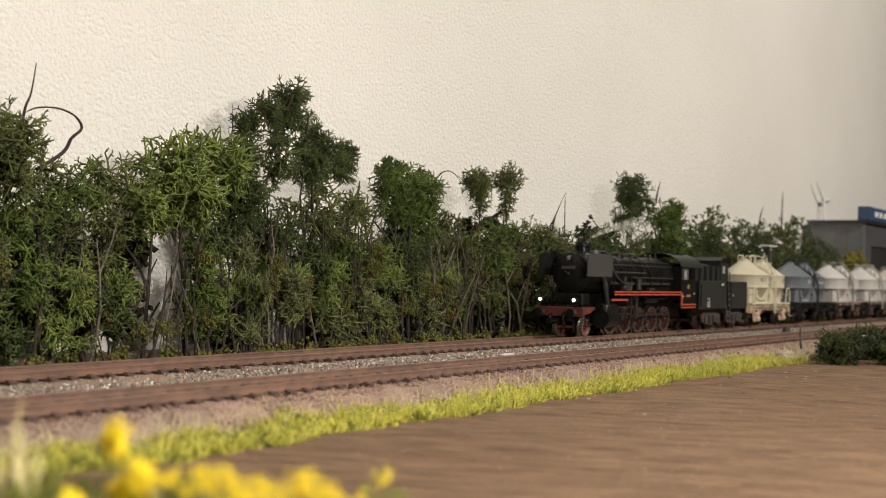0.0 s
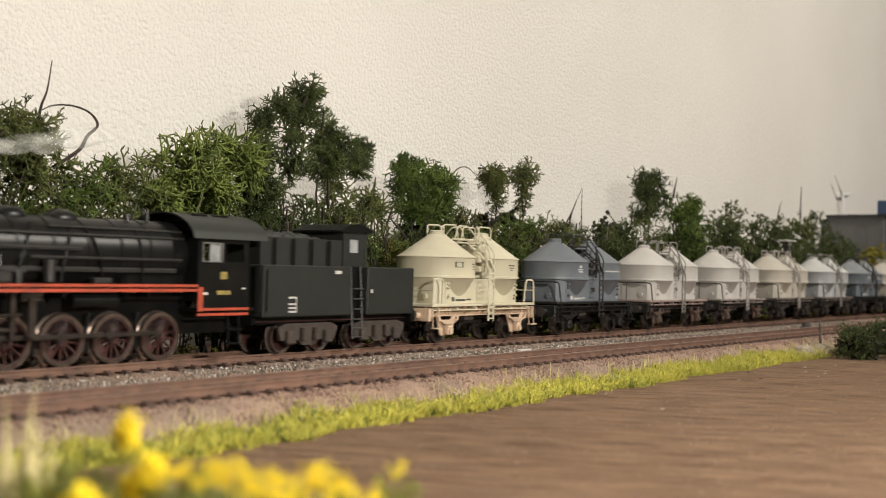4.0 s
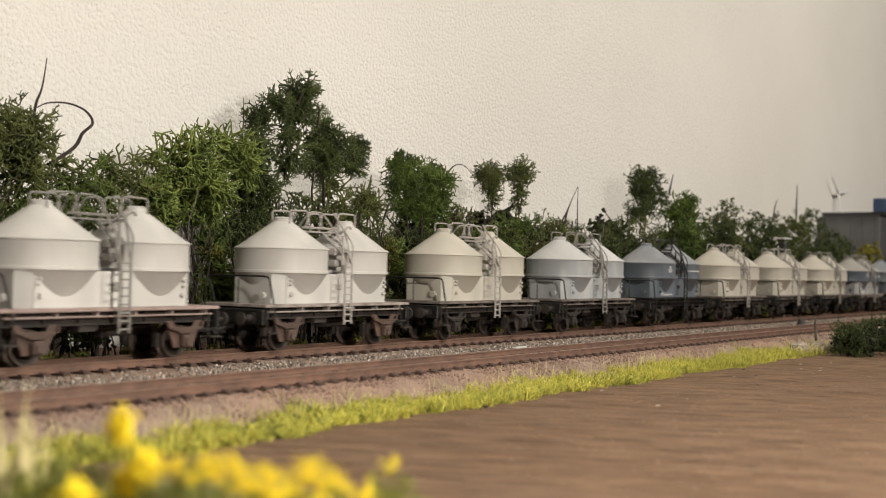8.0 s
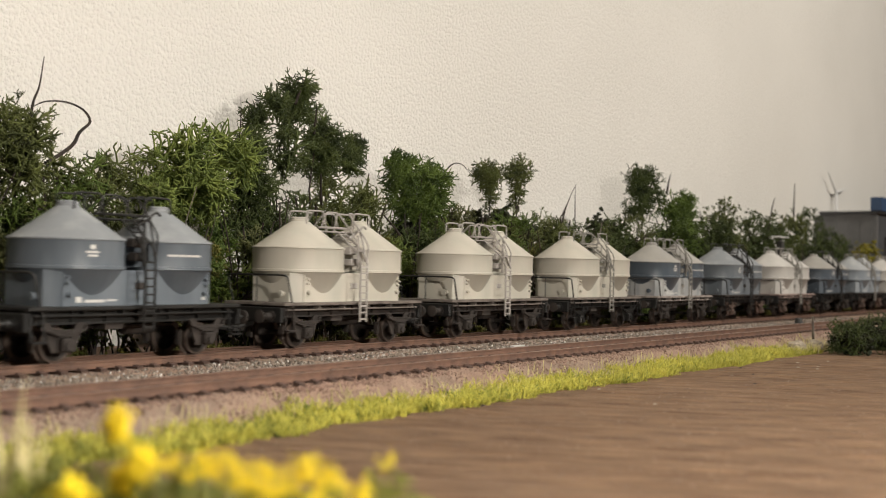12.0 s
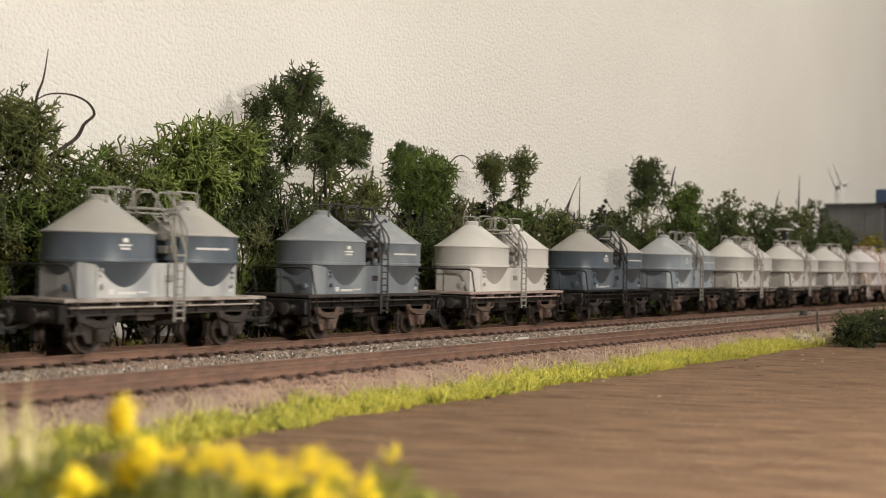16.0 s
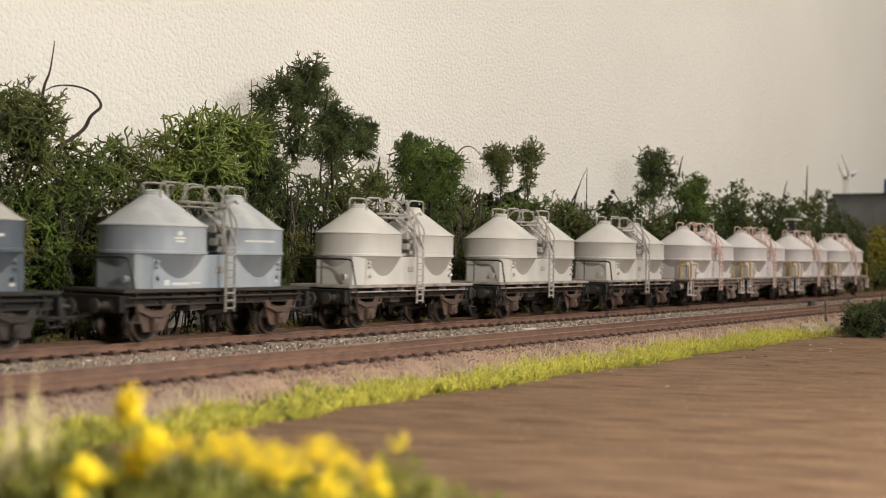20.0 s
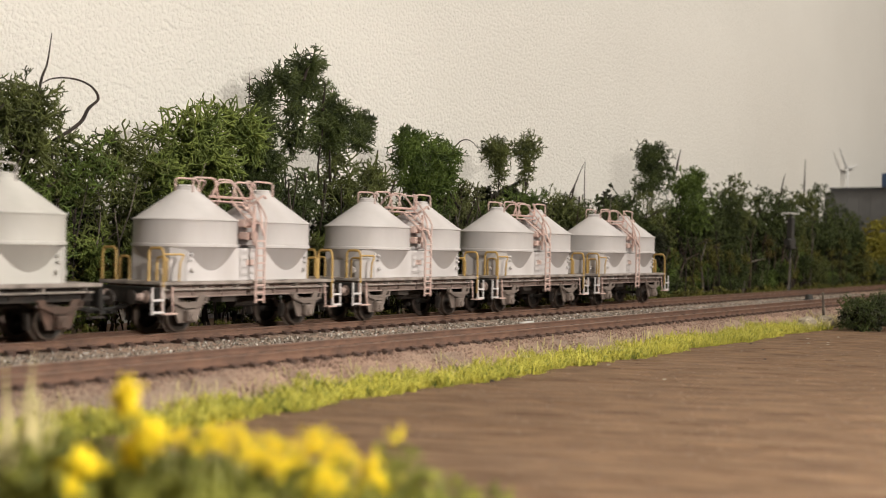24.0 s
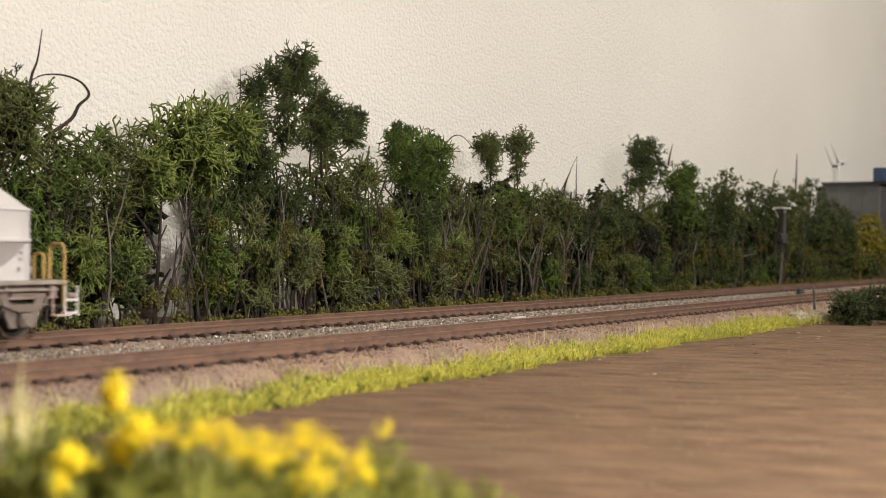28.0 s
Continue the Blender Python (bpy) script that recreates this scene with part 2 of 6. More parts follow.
def quick(name, verts, faces, material, parent=None, label=""):
    """A mesh from arrays of triangles."""
    me = bpy.data.meshes.new(name)
    v, f = np.asarray(verts, dtype=np.float32), np.asarray(faces, dtype=np.int32)
    me.vertices.add(len(v))
    me.vertices.foreach_set("co", v.ravel())
    me.loops.add(f.size)
    me.loops.foreach_set("vertex_index", f.ravel())
    me.polygons.add(len(f))
    me.polygons.foreach_set("loop_start", np.arange(0, f.size, f.shape[1], dtype=np.int32))
    me.update(calc_edges=True)
    me.materials.append(material)
    ob = new(name, me)
    if parent:
        ob.parent = parent
    if label:
        tagged(ob, label)
    return ob


# ---- the room and the layout's board ----
def slab_wall(name, x0, x1, y0, y1, z0, z1, material, label, category):
    bm = bmesh.new()
    block(bm, x0, x1, y0, y1, z0, z1)
    return tagged(part(name, bm, material), label, category, kind="structure")


slab_wall("wall_north", X0 - 0.3, X1 + 0.3, Y_WALL, Y_WALL + 0.1, -1.0, 1.5, M_WALL, "white rough-plastered room wall behind the layout", "wall")
slab_wall("wall_south", X0 - 0.3, X1 + 0.3, -2.7, -2.6, -1.0, 1.5, M_ROOM, "unseen room wall, toned dark to limit bounced light", "wall")
slab_wall("wall_west", X0 - 0.4, X0 - 0.3, -2.7, Y_WALL + 0.1, -1.0, 1.5, M_ROOM, "unseen room wall, toned dark to limit bounced light", "wall")
slab_wall("wall_east", X1 + 0.3, X1 + 0.4, -2.7, Y_WALL + 0.1, -1.0, 1.5, M_ROOM, "unseen room wall, toned dark to limit bounced light", "wall")
slab_wall("ceiling", X0 - 0.4, X1 + 0.4, -2.7, Y_WALL + 0.1, 1.5, 1.6, M_ROOM, "unseen room ceiling, toned dark to limit bounced light", "ceiling")
slab_wall("floor", X0 - 0.4, X1 + 0.4, -2.7, Y_WALL + 0.1, -1.1, -1.0, M_FLOOR, "brown wooden room floor", "floor")
slab_wall("ground", X0 - 0.25, X1 + 0.25, -0.25, Y_WALL - 0.001, Z_BOARD - 0.02, Z_BOARD, M_FIELD,
          "brown ploughed-looking field of streaked board", "ground")


def ballast_bed():
    """A low bank under both tracks with sloping, uneven shoulders."""
    rng = np.random.default_rng(5)
    xs = np.arange(X0, X1 + 0.001, 0.006)
    prof = [(0.2005, Z_BOARD - 0.001), (0.208, -0.0072), (0.2145, -0.0038), (0.2235, -0.0034), (0.2465, -0.0034), (0.2560, -0.0037),
            (0.2708, -0.0040), (0.2850, -0.0034), (0.2945, -0.0034), (0.3185, -0.0034), (0.3270, -0.0036), (0.345, -0.0060), (Y_WALL - 0.001, -0.006)]
    v = []
    for x in xs:
        for k, (y, z) in enumerate(prof):
            w = 0.0006 if k not in (0, len(prof) - 1) else 0
            v.append((x, y + rng.normal() * w * (k < 3), z + rng.normal() * w * 0.35))
    n = len(prof)
    f = [(i * n + k, (i + 1) * n + k, (i + 1) * n + k + 1, i * n + k + 1) for i in range(len(xs) - 1) for k in range(n - 1)]
    tagged(raw("ballast_bed", v, f, M_BALLAST, smooth=True), "red-brown track bed of fine ballast", "track bed", kind="structure")


def pebbles(name, count, x_span, y_span, z_of, size, material, label, seed):
    """Loose ballast grains, one mesh."""
    rng = np.random.default_rng(seed)
    base = np.array([(1, 0, 0), (-1, 0, 0), (0, 1, 0), (0, -1, 0), (0, 0, 1), (0, 0, -1)], float)
    tri = np.array([(4, 0, 2), (4, 2, 1), (4, 1, 3), (4, 3, 0), (5, 2, 0), (5, 1, 2), (5, 3, 1), (5, 0, 3)])
    x, y = rng.uniform(*x_span, count), rng.uniform(*y_span, count)
    s = rng.uniform(0.5, 1.15, (count, 1, 3)) * size
    a = rng.uniform(0, 6.28, count)
    v = base[None] * s + rng.normal(0, 0.18, (count, 6, 3)) * size
    c, sn = np.cos(a)[:, None], np.sin(a)[:, None]
    v = np.stack([v[..., 0] * c - v[..., 1] * sn, v[..., 0] * sn + v[..., 1] * c, v[..., 2]], -1)
    v += np.stack([x, y, z_of(y) + size * 0.25], -1)[:, None]
    f = tri[None] + (np.arange(count) * 6)[:, None, None]
    return tagged(quick(name, v.reshape(-1, 3), f.reshape(-1, 3), material), label, "ballast", kind="stuff")


def track(y, name, label):
    """Rails with foot, web and head, chairs and sleepers."""
    t = tagged(new(name), label, "track", kind="structure")
    t.location = (0, y, 0)
    rail_half = [(-0.00105, -0.0025), (0.00105, -0.0025), (0.00105, -0.00215), (0.0003, -0.0019), (0.0003, -0.0008), (0.0006, -0.0006),
                 (0.0006, -0.0001), (0.00045, 0.0), (-0.00045, 0.0), (-0.0006, -0.0001), (-0.0006, -0.0006), (-0.0003, -0.0008), (-0.0003, -0.0019), (-0.00105, -0.00215)]
    for side in (-1, 1):
        bm = bmesh.new()
        c = side * (GAUGE / 2 + 0.0006)
        a = [bm.verts.new((X0, c + p, q)) for p, q in rail_half]
        b = [bm.verts.new((X1, c + p, q)) for p, q in rail_half]
        n = len(rail_half)
        for i in range(n):
            f = bm.faces.new((a[i], b[i], b[(i + 1) % n], a[(i + 1) % n]))
            f.material_index = 1 if i == 7 else 0
        bm.faces.new(a)
        bm.faces.new(b[::-1])
        bmesh.ops.recalc_face_normals(bm, faces=bm.faces)
        ob = part("rail", bm, M_RAIL_SIDE, t)
        ob.data.materials.append(M_RAIL_TOP)
    pitch = 0.0072
    bm = bmesh.new()
    block(bm, -0.0014, 0.0014, -0.0126, 0.0126, -0.0042, -0.00235, 0.0002)
    for s in (-1, 1):
        for o in (-1, 1):
            block(bm, -0.0011, 0.0011, s * (GAUGE / 2 + 0.0006) + o * 0.0014 - 0.0007, s * (GAUGE / 2 + 0.0006) + o * 0.0014 + 0.0007, -0.0024, -0.0019, 0.0002)
    first = part("sleeper", bm, M_SLEEPER, t)
    near = [x for x in np.arange(0.12, 1.6, pitch)]
    first.matrix_basis = pose(near[0], 0, 0)
    for x in near[1:]:
        share("sleeper", first, t, pose(x, 0, random.uniform(-0.00015, 0.00005), 0, 0, random.uniform(-0.8, 0.8)))
    plain = bmesh.new()
    block(plain, -0.0014, 0.0014, -0.0126, 0.0126, -0.0042, -0.00235)
    co = np.array([v.co[:] for v in plain.verts])
    plain.verts.index_update()
    fs = [[v.index for v in p.verts] for p in plain.faces]
    plain.free()
    far = list(np.arange(X0 + 0.004, 0.12 - 0.003, pitch)) + list(np.arange(near[-1] + pitch, X1 - 0.004, pitch))
    v, f = [], []
    for i, x in enumerate(far):
        v += (co + (x, 0, 0)).tolist()
        f += [[k + i * len(co) for k in q] for q in fs]
    rest = raw("far_sleepers", v, f, M_SLEEPER, t)
    tagged(rest, "row of dark brown sleepers", kind="stuff")


ballast_bed()
track(Y_FAR, "track_far", "straight model track with rusty rails, carrying the train")
track(Y_NEAR, "track_near", "straight empty model track with rusty rails")
pebbles("ballast_grains", 14000, (0.1, 1.0), (0.247, 0.2945), lambda y: -0.0038 + 0 * y, 0.00072, M_STONE, "grey-beige loose ballast grains between the tracks", 3)
pebbles("shoulder_grains", 9000, (0.1, 0.8), (0.206, 0.226), lambda y: np.interp(y, [0.2005, 0.208, 0.2145, 0.226], [-0.0100, -0.0074, -0.0038, -0.0031]), 0.00044, M_SHOULDER, "brown fine ballast grains on the bank", 4)
# whitish glossy grains: the ballast's sparkle is partly put into their colour
pebbles("glint_grains", 700, (0.1, 0.8), (0.2475, 0.2940), lambda y: -0.0034 + 0 * y, 0.00050, mat("glint_grain", (0.75, 0.72, 0.68), (0.5, 0.46, 0.42), 300, 0.12, island=0.9, spec=1.0), "pale shiny grains added as glints of the ballast", 8)


# ---- the train: positions along the track ----
# x of the engine's leading axle by time; the train runs towards -x
LEAD = [(0.0, 0.563), (3.0, 0.249), (6.0, -0.066), (8.0, -0.277), (11.0, -0.5915), (17.0, -1.2205), (20.0, -1.5275), (25.0, -2.0463), (28.0, -2.357)]


def lead_x(t):
    """Where the leading axle stands at t, on a smooth curve through LEAD."""
    n = len(LEAD)
    slope = []
    for i in range(n):
        a, b = LEAD[max(i - 1, 0)], LEAD[min(i + 1, n - 1)]
        slope.append((b[1] - a[1]) / (b[0] - a[0]))
    for i in range(n - 1):
        (t0, x0), (t1, x1) = LEAD[i], LEAD[i + 1]
        if t <= t1 or i == n - 2:
            h = t1 - t0
            u = (t - t0) / h
            return ((2 * u**3 - 3 * u**2 + 1) * x0 + (u**3 - 2 * u**2 + u) * h * slope[i]
                    + (-2 * u**3 + 3 * u**2) * x1 + (u**3 - u**2) * h * slope[i + 1])


WHEELS = []   # (wheelset, place on its thing, radius)
SLIDERS = []  # parts of the engine's gear: (part, function of the wheel angle giving a pose)
VEHICLES = []  # (thing, distance of its origin behind the leading axle)


def wheelset(parent, x, r, disc, spokes=0, tread=M_TREAD, half=0.0083, name="wheelset"):
    """Two flanged wheels on an axle, turning round y."""
    w = new(name)
    w.parent = parent
    w.location = (x, 0, r)
    for s in (-1, 1):
        bm = bmesh.new()
        p = [(r * 0.86, -0.0011), (r, -0.0011), (r, 0.0009), (r + 0.0008, 0.0011), (r + 0.0008, 0.0016), (r * 0.86, 0.0016)]
        if s > 0:
            p = [(a, -b) for a, b in p]
        lathe(bm, p + [p[0]], 32, (0, s * half, 0), "y")
        part("tyre", bm, tread, w, "worn steel tyre", True)
        bm = bmesh.new()
        if spokes:
            lathe(bm, [(r * 0.88, -0.0008), (r * 0.88, 0.0008), (r * 0.78, 0.0008), (r * 0.78, -0.0008), (r * 0.88, -0.0008)], 32, (0, s * half, 0), "y")
            rod(bm, (0, s * half - 0.0013, 0), (0, s * half + 0.0013, 0), r * 0.22, 16)
            for i in range(-4, 4):
                a0, a1 = math.pi / 2 + i * 0.17, math.pi / 2 + (i + 1) * 0.17
                q = [bm.verts.new((k * r * math.cos(a), s * half + o, k * r * math.sin(a))) for o in (-0.0009, 0.0009) for k, a in ((0.55, a0), (0.8, a0), (0.8, a1), (0.55, a1))]
                for f in ((0, 1, 2, 3), (7, 6, 5, 4), (0, 4, 5, 1), (2, 6, 7, 3)):
                    bm.faces.new([q[k] for k in f])
            bmesh.ops.recalc_face_normals(bm, faces=bm.faces)
        else:
            lathe(bm, [(0, -0.0012), (r * 0.2, -0.0012), (r * 0.3, -0.0002), (r * 0.75, -0.0004), (r * 0.87, -0.0009), (r * 0.87, 0.0009), (0, 0.0009)], 28, (0, s * half, 0), "y")
        wd = part("wheel_disc", bm, disc, w, smooth=not spokes)
        for i in range(spokes):
            a = 2 * math.pi * i / spokes
            d = Vector((math.cos(a), 0, math.sin(a)))
            bm = bmesh.new()
            rod(bm, d * r * 0.18 + Vector((0, s * half, 0)), d * r * 0.82 + Vector((0, s * half, 0)), 0.0005, 5, 0.0004)
            part("spoke", bm, disc, wd)
    bm = bmesh.new()
    rod(bm, (0, -half - 0.002, 0), (0, half + 0.002, 0), 0.0009, 10)
    part("axle", bm, disc, w)
    return w


# ---- hopper wagons with two upright tanks ----
def paint(name, c, dirt, amount, rough=0.5, streaks=None):
    return mat(name, c, tuple(v * 0.86 for v in c), 70, rough, dirt=dirt, dirt_amount=amount, dirt_scale=120, bump=0.05, bscale=300, stretch=streaks)


P_CREAM = paint("cream_paint", (0.57, 0.53, 0.395), (0.54, 0.47, 0.36), 0.2, 0.42)
P_IVORY = paint("ivory_paint", (0.51, 0.475, 0.412), (0.36, 0.375, 0.32), 0.4, 0.5, (1.0, 1.0, 0.3))
P_WHITE = paint("white_paint", (0.54, 0.52, 0.495), (0.38, 0.38, 0.355), 0.4, 0.5, (1.0, 1.0, 0.3))
P_ROSY = paint("dusty_white_paint", (0.57, 0.54, 0.545), (0.46, 0.42, 0.41), 0.45, 0.7, (1.0, 1.0, 0.3))
P_BLUE = paint("blue_grey_paint", (0.145, 0.165, 0.19), (0.21, 0.225, 0.24), 0.3, 0.4)
P_SLATE = paint("slate_grey_paint", (0.112, 0.132, 0.156), (0.205, 0.225, 0.25), 0.45, 0.42, (1.0, 1.0, 0.3))
P_PALEBLUE = paint("pale_grey_blue_paint", (0.25, 0.285, 0.325), (0.42, 0.43, 0.44), 0.55, 0.5, (1.0, 1.0, 0.3))
P_STEELBLUE = paint("steel_blue_paint", (0.088, 0.108, 0.134), (0.19, 0.21, 0.23), 0.35, 0.33, (1.0, 1.0, 0.3))
P_DUSTBLUE = paint("dusted_steel_blue", (0.140, 0.160, 0.182), (0.28, 0.29, 0.30), 0.45, 0.42, (1.0, 1.0, 0.3))
P_TANROOF = paint("tan_dusted_roof", (0.34, 0.325, 0.30), (0.24, 0.245, 0.25), 0.6, 0.7)
P_DUSTBASE = paint("cement_streaked_base", (0.40, 0.40, 0.395), (0.15, 0.17, 0.19), 0.75, 0.7, (1.0, 1.0, 0.3))
P_SLATEROOF = paint("dusted_slate_roof", (0.235, 0.25, 0.268), (0.36, 0.368, 0.375), 0.6, 0.55)
P_DUSTGREY = paint("cement_dusted_grey", (0.34, 0.355, 0.37), (0.52, 0.51, 0.49), 0.6, 0.7, (1.0, 1.0, 0.3))
P_DUST = paint("cement_dust", (0.52, 0.52, 0.51), (0.36, 0.385, 0.4), 0.5, 0.8)
F_BLACK = paint("black_frame", (0.009, 0.0088, 0.0085), (0.026, 0.021, 0.018), 0.4)
F_PEACH = paint("peach_tinted_frame", (0.60, 0.45, 0.325), (0.42, 0.28, 0.19), 0.4, 0.55)
F_BROWN = paint("rusty_brown_frame", (0.019, 0.0145, 0.0125), (0.062, 0.040, 0.031), 0.5, 0.75)
F_ROSY = paint("dusty_pink_frame", (0.31, 0.235, 0.21), (0.16, 0.11, 0.095), 0.6, 0.75)
F_PALE = paint("pale_dusty_deck", (0.31, 0.268, 0.243), (0.07, 0.055, 0.047), 0.85, 0.8)
F_DUSTY = paint("dusty_deck", (0.16, 0.135, 0.118), (0.04, 0.03, 0.026), 0.85, 0.8)
R_PINK = paint("faded_red_rail", (0.58, 0.43, 0.39), (0.46, 0.24, 0.2), 0.5)
R_YELLOW = paint("yellow_rail", (0.42, 0.27, 0.08), (0.28, 0.19, 0.09), 0.4)
R_GREY = paint("dusty_grey_rail", (0.23, 0.22, 0.2), (0.12, 0.1, 0.09), 0.4)
R_WHITE = paint("dusty_white_rail", (0.36, 0.335, 0.315), (0.2, 0.17, 0.15), 0.4)
G_RUST = paint("rusty_axle_guard", (0.085, 0.055, 0.043), (0.15, 0.072, 0.048), 0.6, 0.8)
G_DARK = paint("dark_axle_guard", (0.026, 0.020, 0.017), (0.062, 0.044, 0.035), 0.5, 0.8)
G_PALE = paint("dusty_axle_guard", (0.2, 0.16, 0.14), (0.12, 0.09, 0.075), 0.5, 0.8)
TX, TR = 0.0184, 0.0179


def wagon(label, tank, roof, frame_m, deck_m, rail, ladder_m, guard, end="black", letters=None, plate=False, base=None):
    base = base or tank
    w = thing("hopper_wagon", label, "freight wagon", "hopper wagons of the train")
    # underframe
    bm = bmesh.new()
    block(bm, -0.0425, 0.0425, -0.0160, 0.0160, 0.0163, 0.0175, 0.0002)
    deck = part("deck", bm, deck_m, w)
    for s in (-1, 1):
        bm = bmesh.new()
        block(bm, -0.0415, 0.0415, s * 0.0118 - 0.0005, s * 0.0118 + 0.0005, 0.0122, 0.0163)
        block(bm, -0.0415, 0.0415, s * 0.0124 - 0.0008, s * 0.0124 + 0.0008, 0.0120, 0.0125)
        for k in range(7):
            block(bm, -0.0385 + k * 0.0127, -0.0379 + k * 0.0127, s * 0.0127 - 0.0006, s * 0.0127 + 0.0004, 0.0125, 0.0163)
        part("solebar", bm, frame_m, w)
        bm = bmesh.new()
        block(bm, -0.0400, 0.0400, s * 0.0146 - 0.0007, s * 0.0146 + 0.0007, 0.0144, 0.0150, 0.0002)
        for k in range(6):
            block(bm, -0.0372 + k * 0.0148, -0.0364 + k * 0.0148, min(s * 0.0120, s * 0.0150), max(s * 0.0120, s * 0.0150), 0.0146, 0.0163)
        part("deck_ledge", bm, deck_m, w)
    for e in (-1, 1):
        bm = bmesh.new()
        block(bm, e * 0.0425 - 0.0010, e * 0.0425 + 0.0010, -0.0152, 0.0152, 0.0100, 0.0157, 0.0003)
        part("headstock", bm, F_BLACK if end != "cream" else frame_m, w)
        for s in (-1, 1):
            bm = bmesh.new()
            lathe(bm, [(0.0, e * 0.0433), (0.0021, e * 0.0433), (0.0021, e * 0.0440), (0.0013, e * 0.0442), (0.0013, e * 0.0468), (0.0008, e * 0.0470), (0.0008, e * 0.0492)], 14, (0, s * 0.0101, 0.0125), "x")
            b = part("buffer", bm, frame_m, w, smooth=True)
            bm = bmesh.new()
            lathe(bm, [(0.0, e * 0.0490), (0.0024, e * 0.0492), (0.0025, e * 0.0498), (0.0, e * 0.0503)], 18, (0, s * 0.0101, 0.0125), "x")
            part("buffer_head", bm, G_DARK, b, "worn round buffer head", True)
        bm = bmesh.new()
        bar(bm, bend([(e * 0.0430, 0, 0.0095), (e * 0.0500, 0, 0.0080), (e * 0.0532, 0, 0.0080), (e * 0.0534, 0, 0.0105)]), 0.0009, 6)
        block(bm, e * 0.0520 - 0.0012, e * 0.0520 + 0.0012, -0.0042, 0.0042, 0.0070, 0.0080)
        part("coupler", bm, F_BLACK, w, "black model coupler hook")
        # foot steps at the corners
        for s in (-1, 1):
            bm = bmesh.new()
            for k in (-1, 1):
                rod(bm, (e * 0.0395 + k * 0.0022, s * 0.0156, 0.0158), (e * 0.0395 + k * 0.0022, s * 0.0162, 0.0070), 0.00028, 5)
            block(bm, e * 0.0395 - 0.0026, e * 0.0395 + 0.0026, s * 0.0165 - 0.0014, s * 0.0165 + 0.0010, 0.0068, 0.0073)
            part("foot_step", bm, rail if end == "yellow" else frame_m, w)
        # axle guards with springs and axle boxes
        for s in (-1, 1):
            x = e * 0.0286
            bm = bmesh.new()
            slab(bm, [(x - 0.0078, 0.0126), (x - 0.0040, 0.0036), (x + 0.0040, 0.0036), (x + 0.0078, 0.0126), (x + 0.0048, 0.0126), (x + 0.0024, 0.0080), (x - 0.0024, 0.0080), (x - 0.0048, 0.0126)],
                 s * 0.0133 - 0.0003, s * 0.0133 + 0.0003)
            g = part("axle_guard", bm, guard, w)
            bm = bmesh.new()
            for k in range(4):
                half = 0.0072 - 0.0014 * k
                block(bm, x - half, x + half, s * 0.0146 - 0.0007, s * 0.0146 + 0.0007, 0.0101 - k * 0.00055, 0.01055 - k * 0.00055)
            for q in (-1, 1):
                rod(bm, (x + q * 0.0070, s * 0.0146, 0.0103), (x + q * 0.0076, s * 0.0146, 0.0122), 0.0005, 6)
            part("leaf_spring", bm, guard, g)
            bm = bmesh.new()
            block(bm, x - 0.0019, x + 0.0019, s * 0.0148 - 0.0014, s * 0.0148 + 0.0014, 0.0038, 0.0080, 0.0005)
            rod(bm, (x, s * 0.0150, 0.0056), (x, s * 0.0168, 0.0056), 0.0013, 10)
            part("axle_box", bm, guard, g)
            bm = bmesh.new()
            for q in (-1, 1):
                block(bm, x + q * 0.0074 - 0.0007, x + q * 0.0074 + 0.0007, s * 0.0083 - 0.0012, s * 0.0083 + 0.0012, 0.0034, 0.0085, 0.0003)
            part("brake_shoe", bm, G_DARK, w)
    for e in (-1, 1):
        ws = wheelset(w, e * 0.0286, 0.0056, M_WHEEL)
        WHEELS.append((ws, Vector((e * 0.0286, 0, 0.0056)), 0.0056))
    bm = bmesh.new()
    rod(bm, (-0.020, -0.006, 0.0108), (0.020, -0.006, 0.0108), 0.0007, 6)
    rod(bm, (0.004, 0.0, 0.0098), (0.016, 0.0, 0.0098), 0.0026, 12)
    block(bm, -0.0120, -0.0050, -0.0120, 0.0120, 0.0100, 0.0120)
    part("brake_rigging", bm, G_DARK, w)
    # housing under the tanks
    zc = 0.0288
    for s in (-1, 1):
        y = s * 0.0130
        bm = bmesh.new()
        block(bm, -0.0292, 0.0292, y - 0.0003, y + 0.0003, 0.0175, zc, 0.0001)
        side = part("side_plate", bm, base, w)
        for x, z, r in ((-0.0278, 0.0264, 0.0006), (-0.0278, 0.0247, 0.0006), (-0.0270, 0.0212, 0.0009), (0.0280, 0.0258, 0.0006), (0.0280, 0.0240, 0.0006), (0.0276, 0.0212, 0.0008)):
            bm = bmesh.new()
            rod(bm, (x, y, z), (x, y + s * 0.0014, z), r, 10)
            rod(bm, (x, y + s * 0.0012, z), (x, y + s * 0.0017, z), r * 0.6, 8)
            part("valve", bm, rail if end == "cream" else base, side)
    for e in (-1, 1):
        bm = bmesh.new()
        line = [(e * 0.0295, -0.0131), (e * 0.0336, -0.0096), (e * 0.0336, 0.0096), (e * 0.0295, 0.0131), (e * 0.0290, 0.0126), (e * 0.0330, 0.0093), (e * 0.0330, -0.0093), (e * 0.0290, -0.0126)]
        lo, hi = [[bm.verts.new((px, py, z)) for px, py in line] for z in (0.0175, zc)]
        for k in range(8):
            bm.faces.new((lo[k], lo[(k + 1) % 8], hi[(k + 1) % 8], hi[k]))
        for k in range(3):
            bm.faces.new((hi[k], hi[k + 1], hi[6 - k], hi[7 - k]))
        bmesh.ops.recalc_face_normals(bm, faces=bm.faces)
        part("end_plate", bm, base, w)
        bm = bmesh.new()
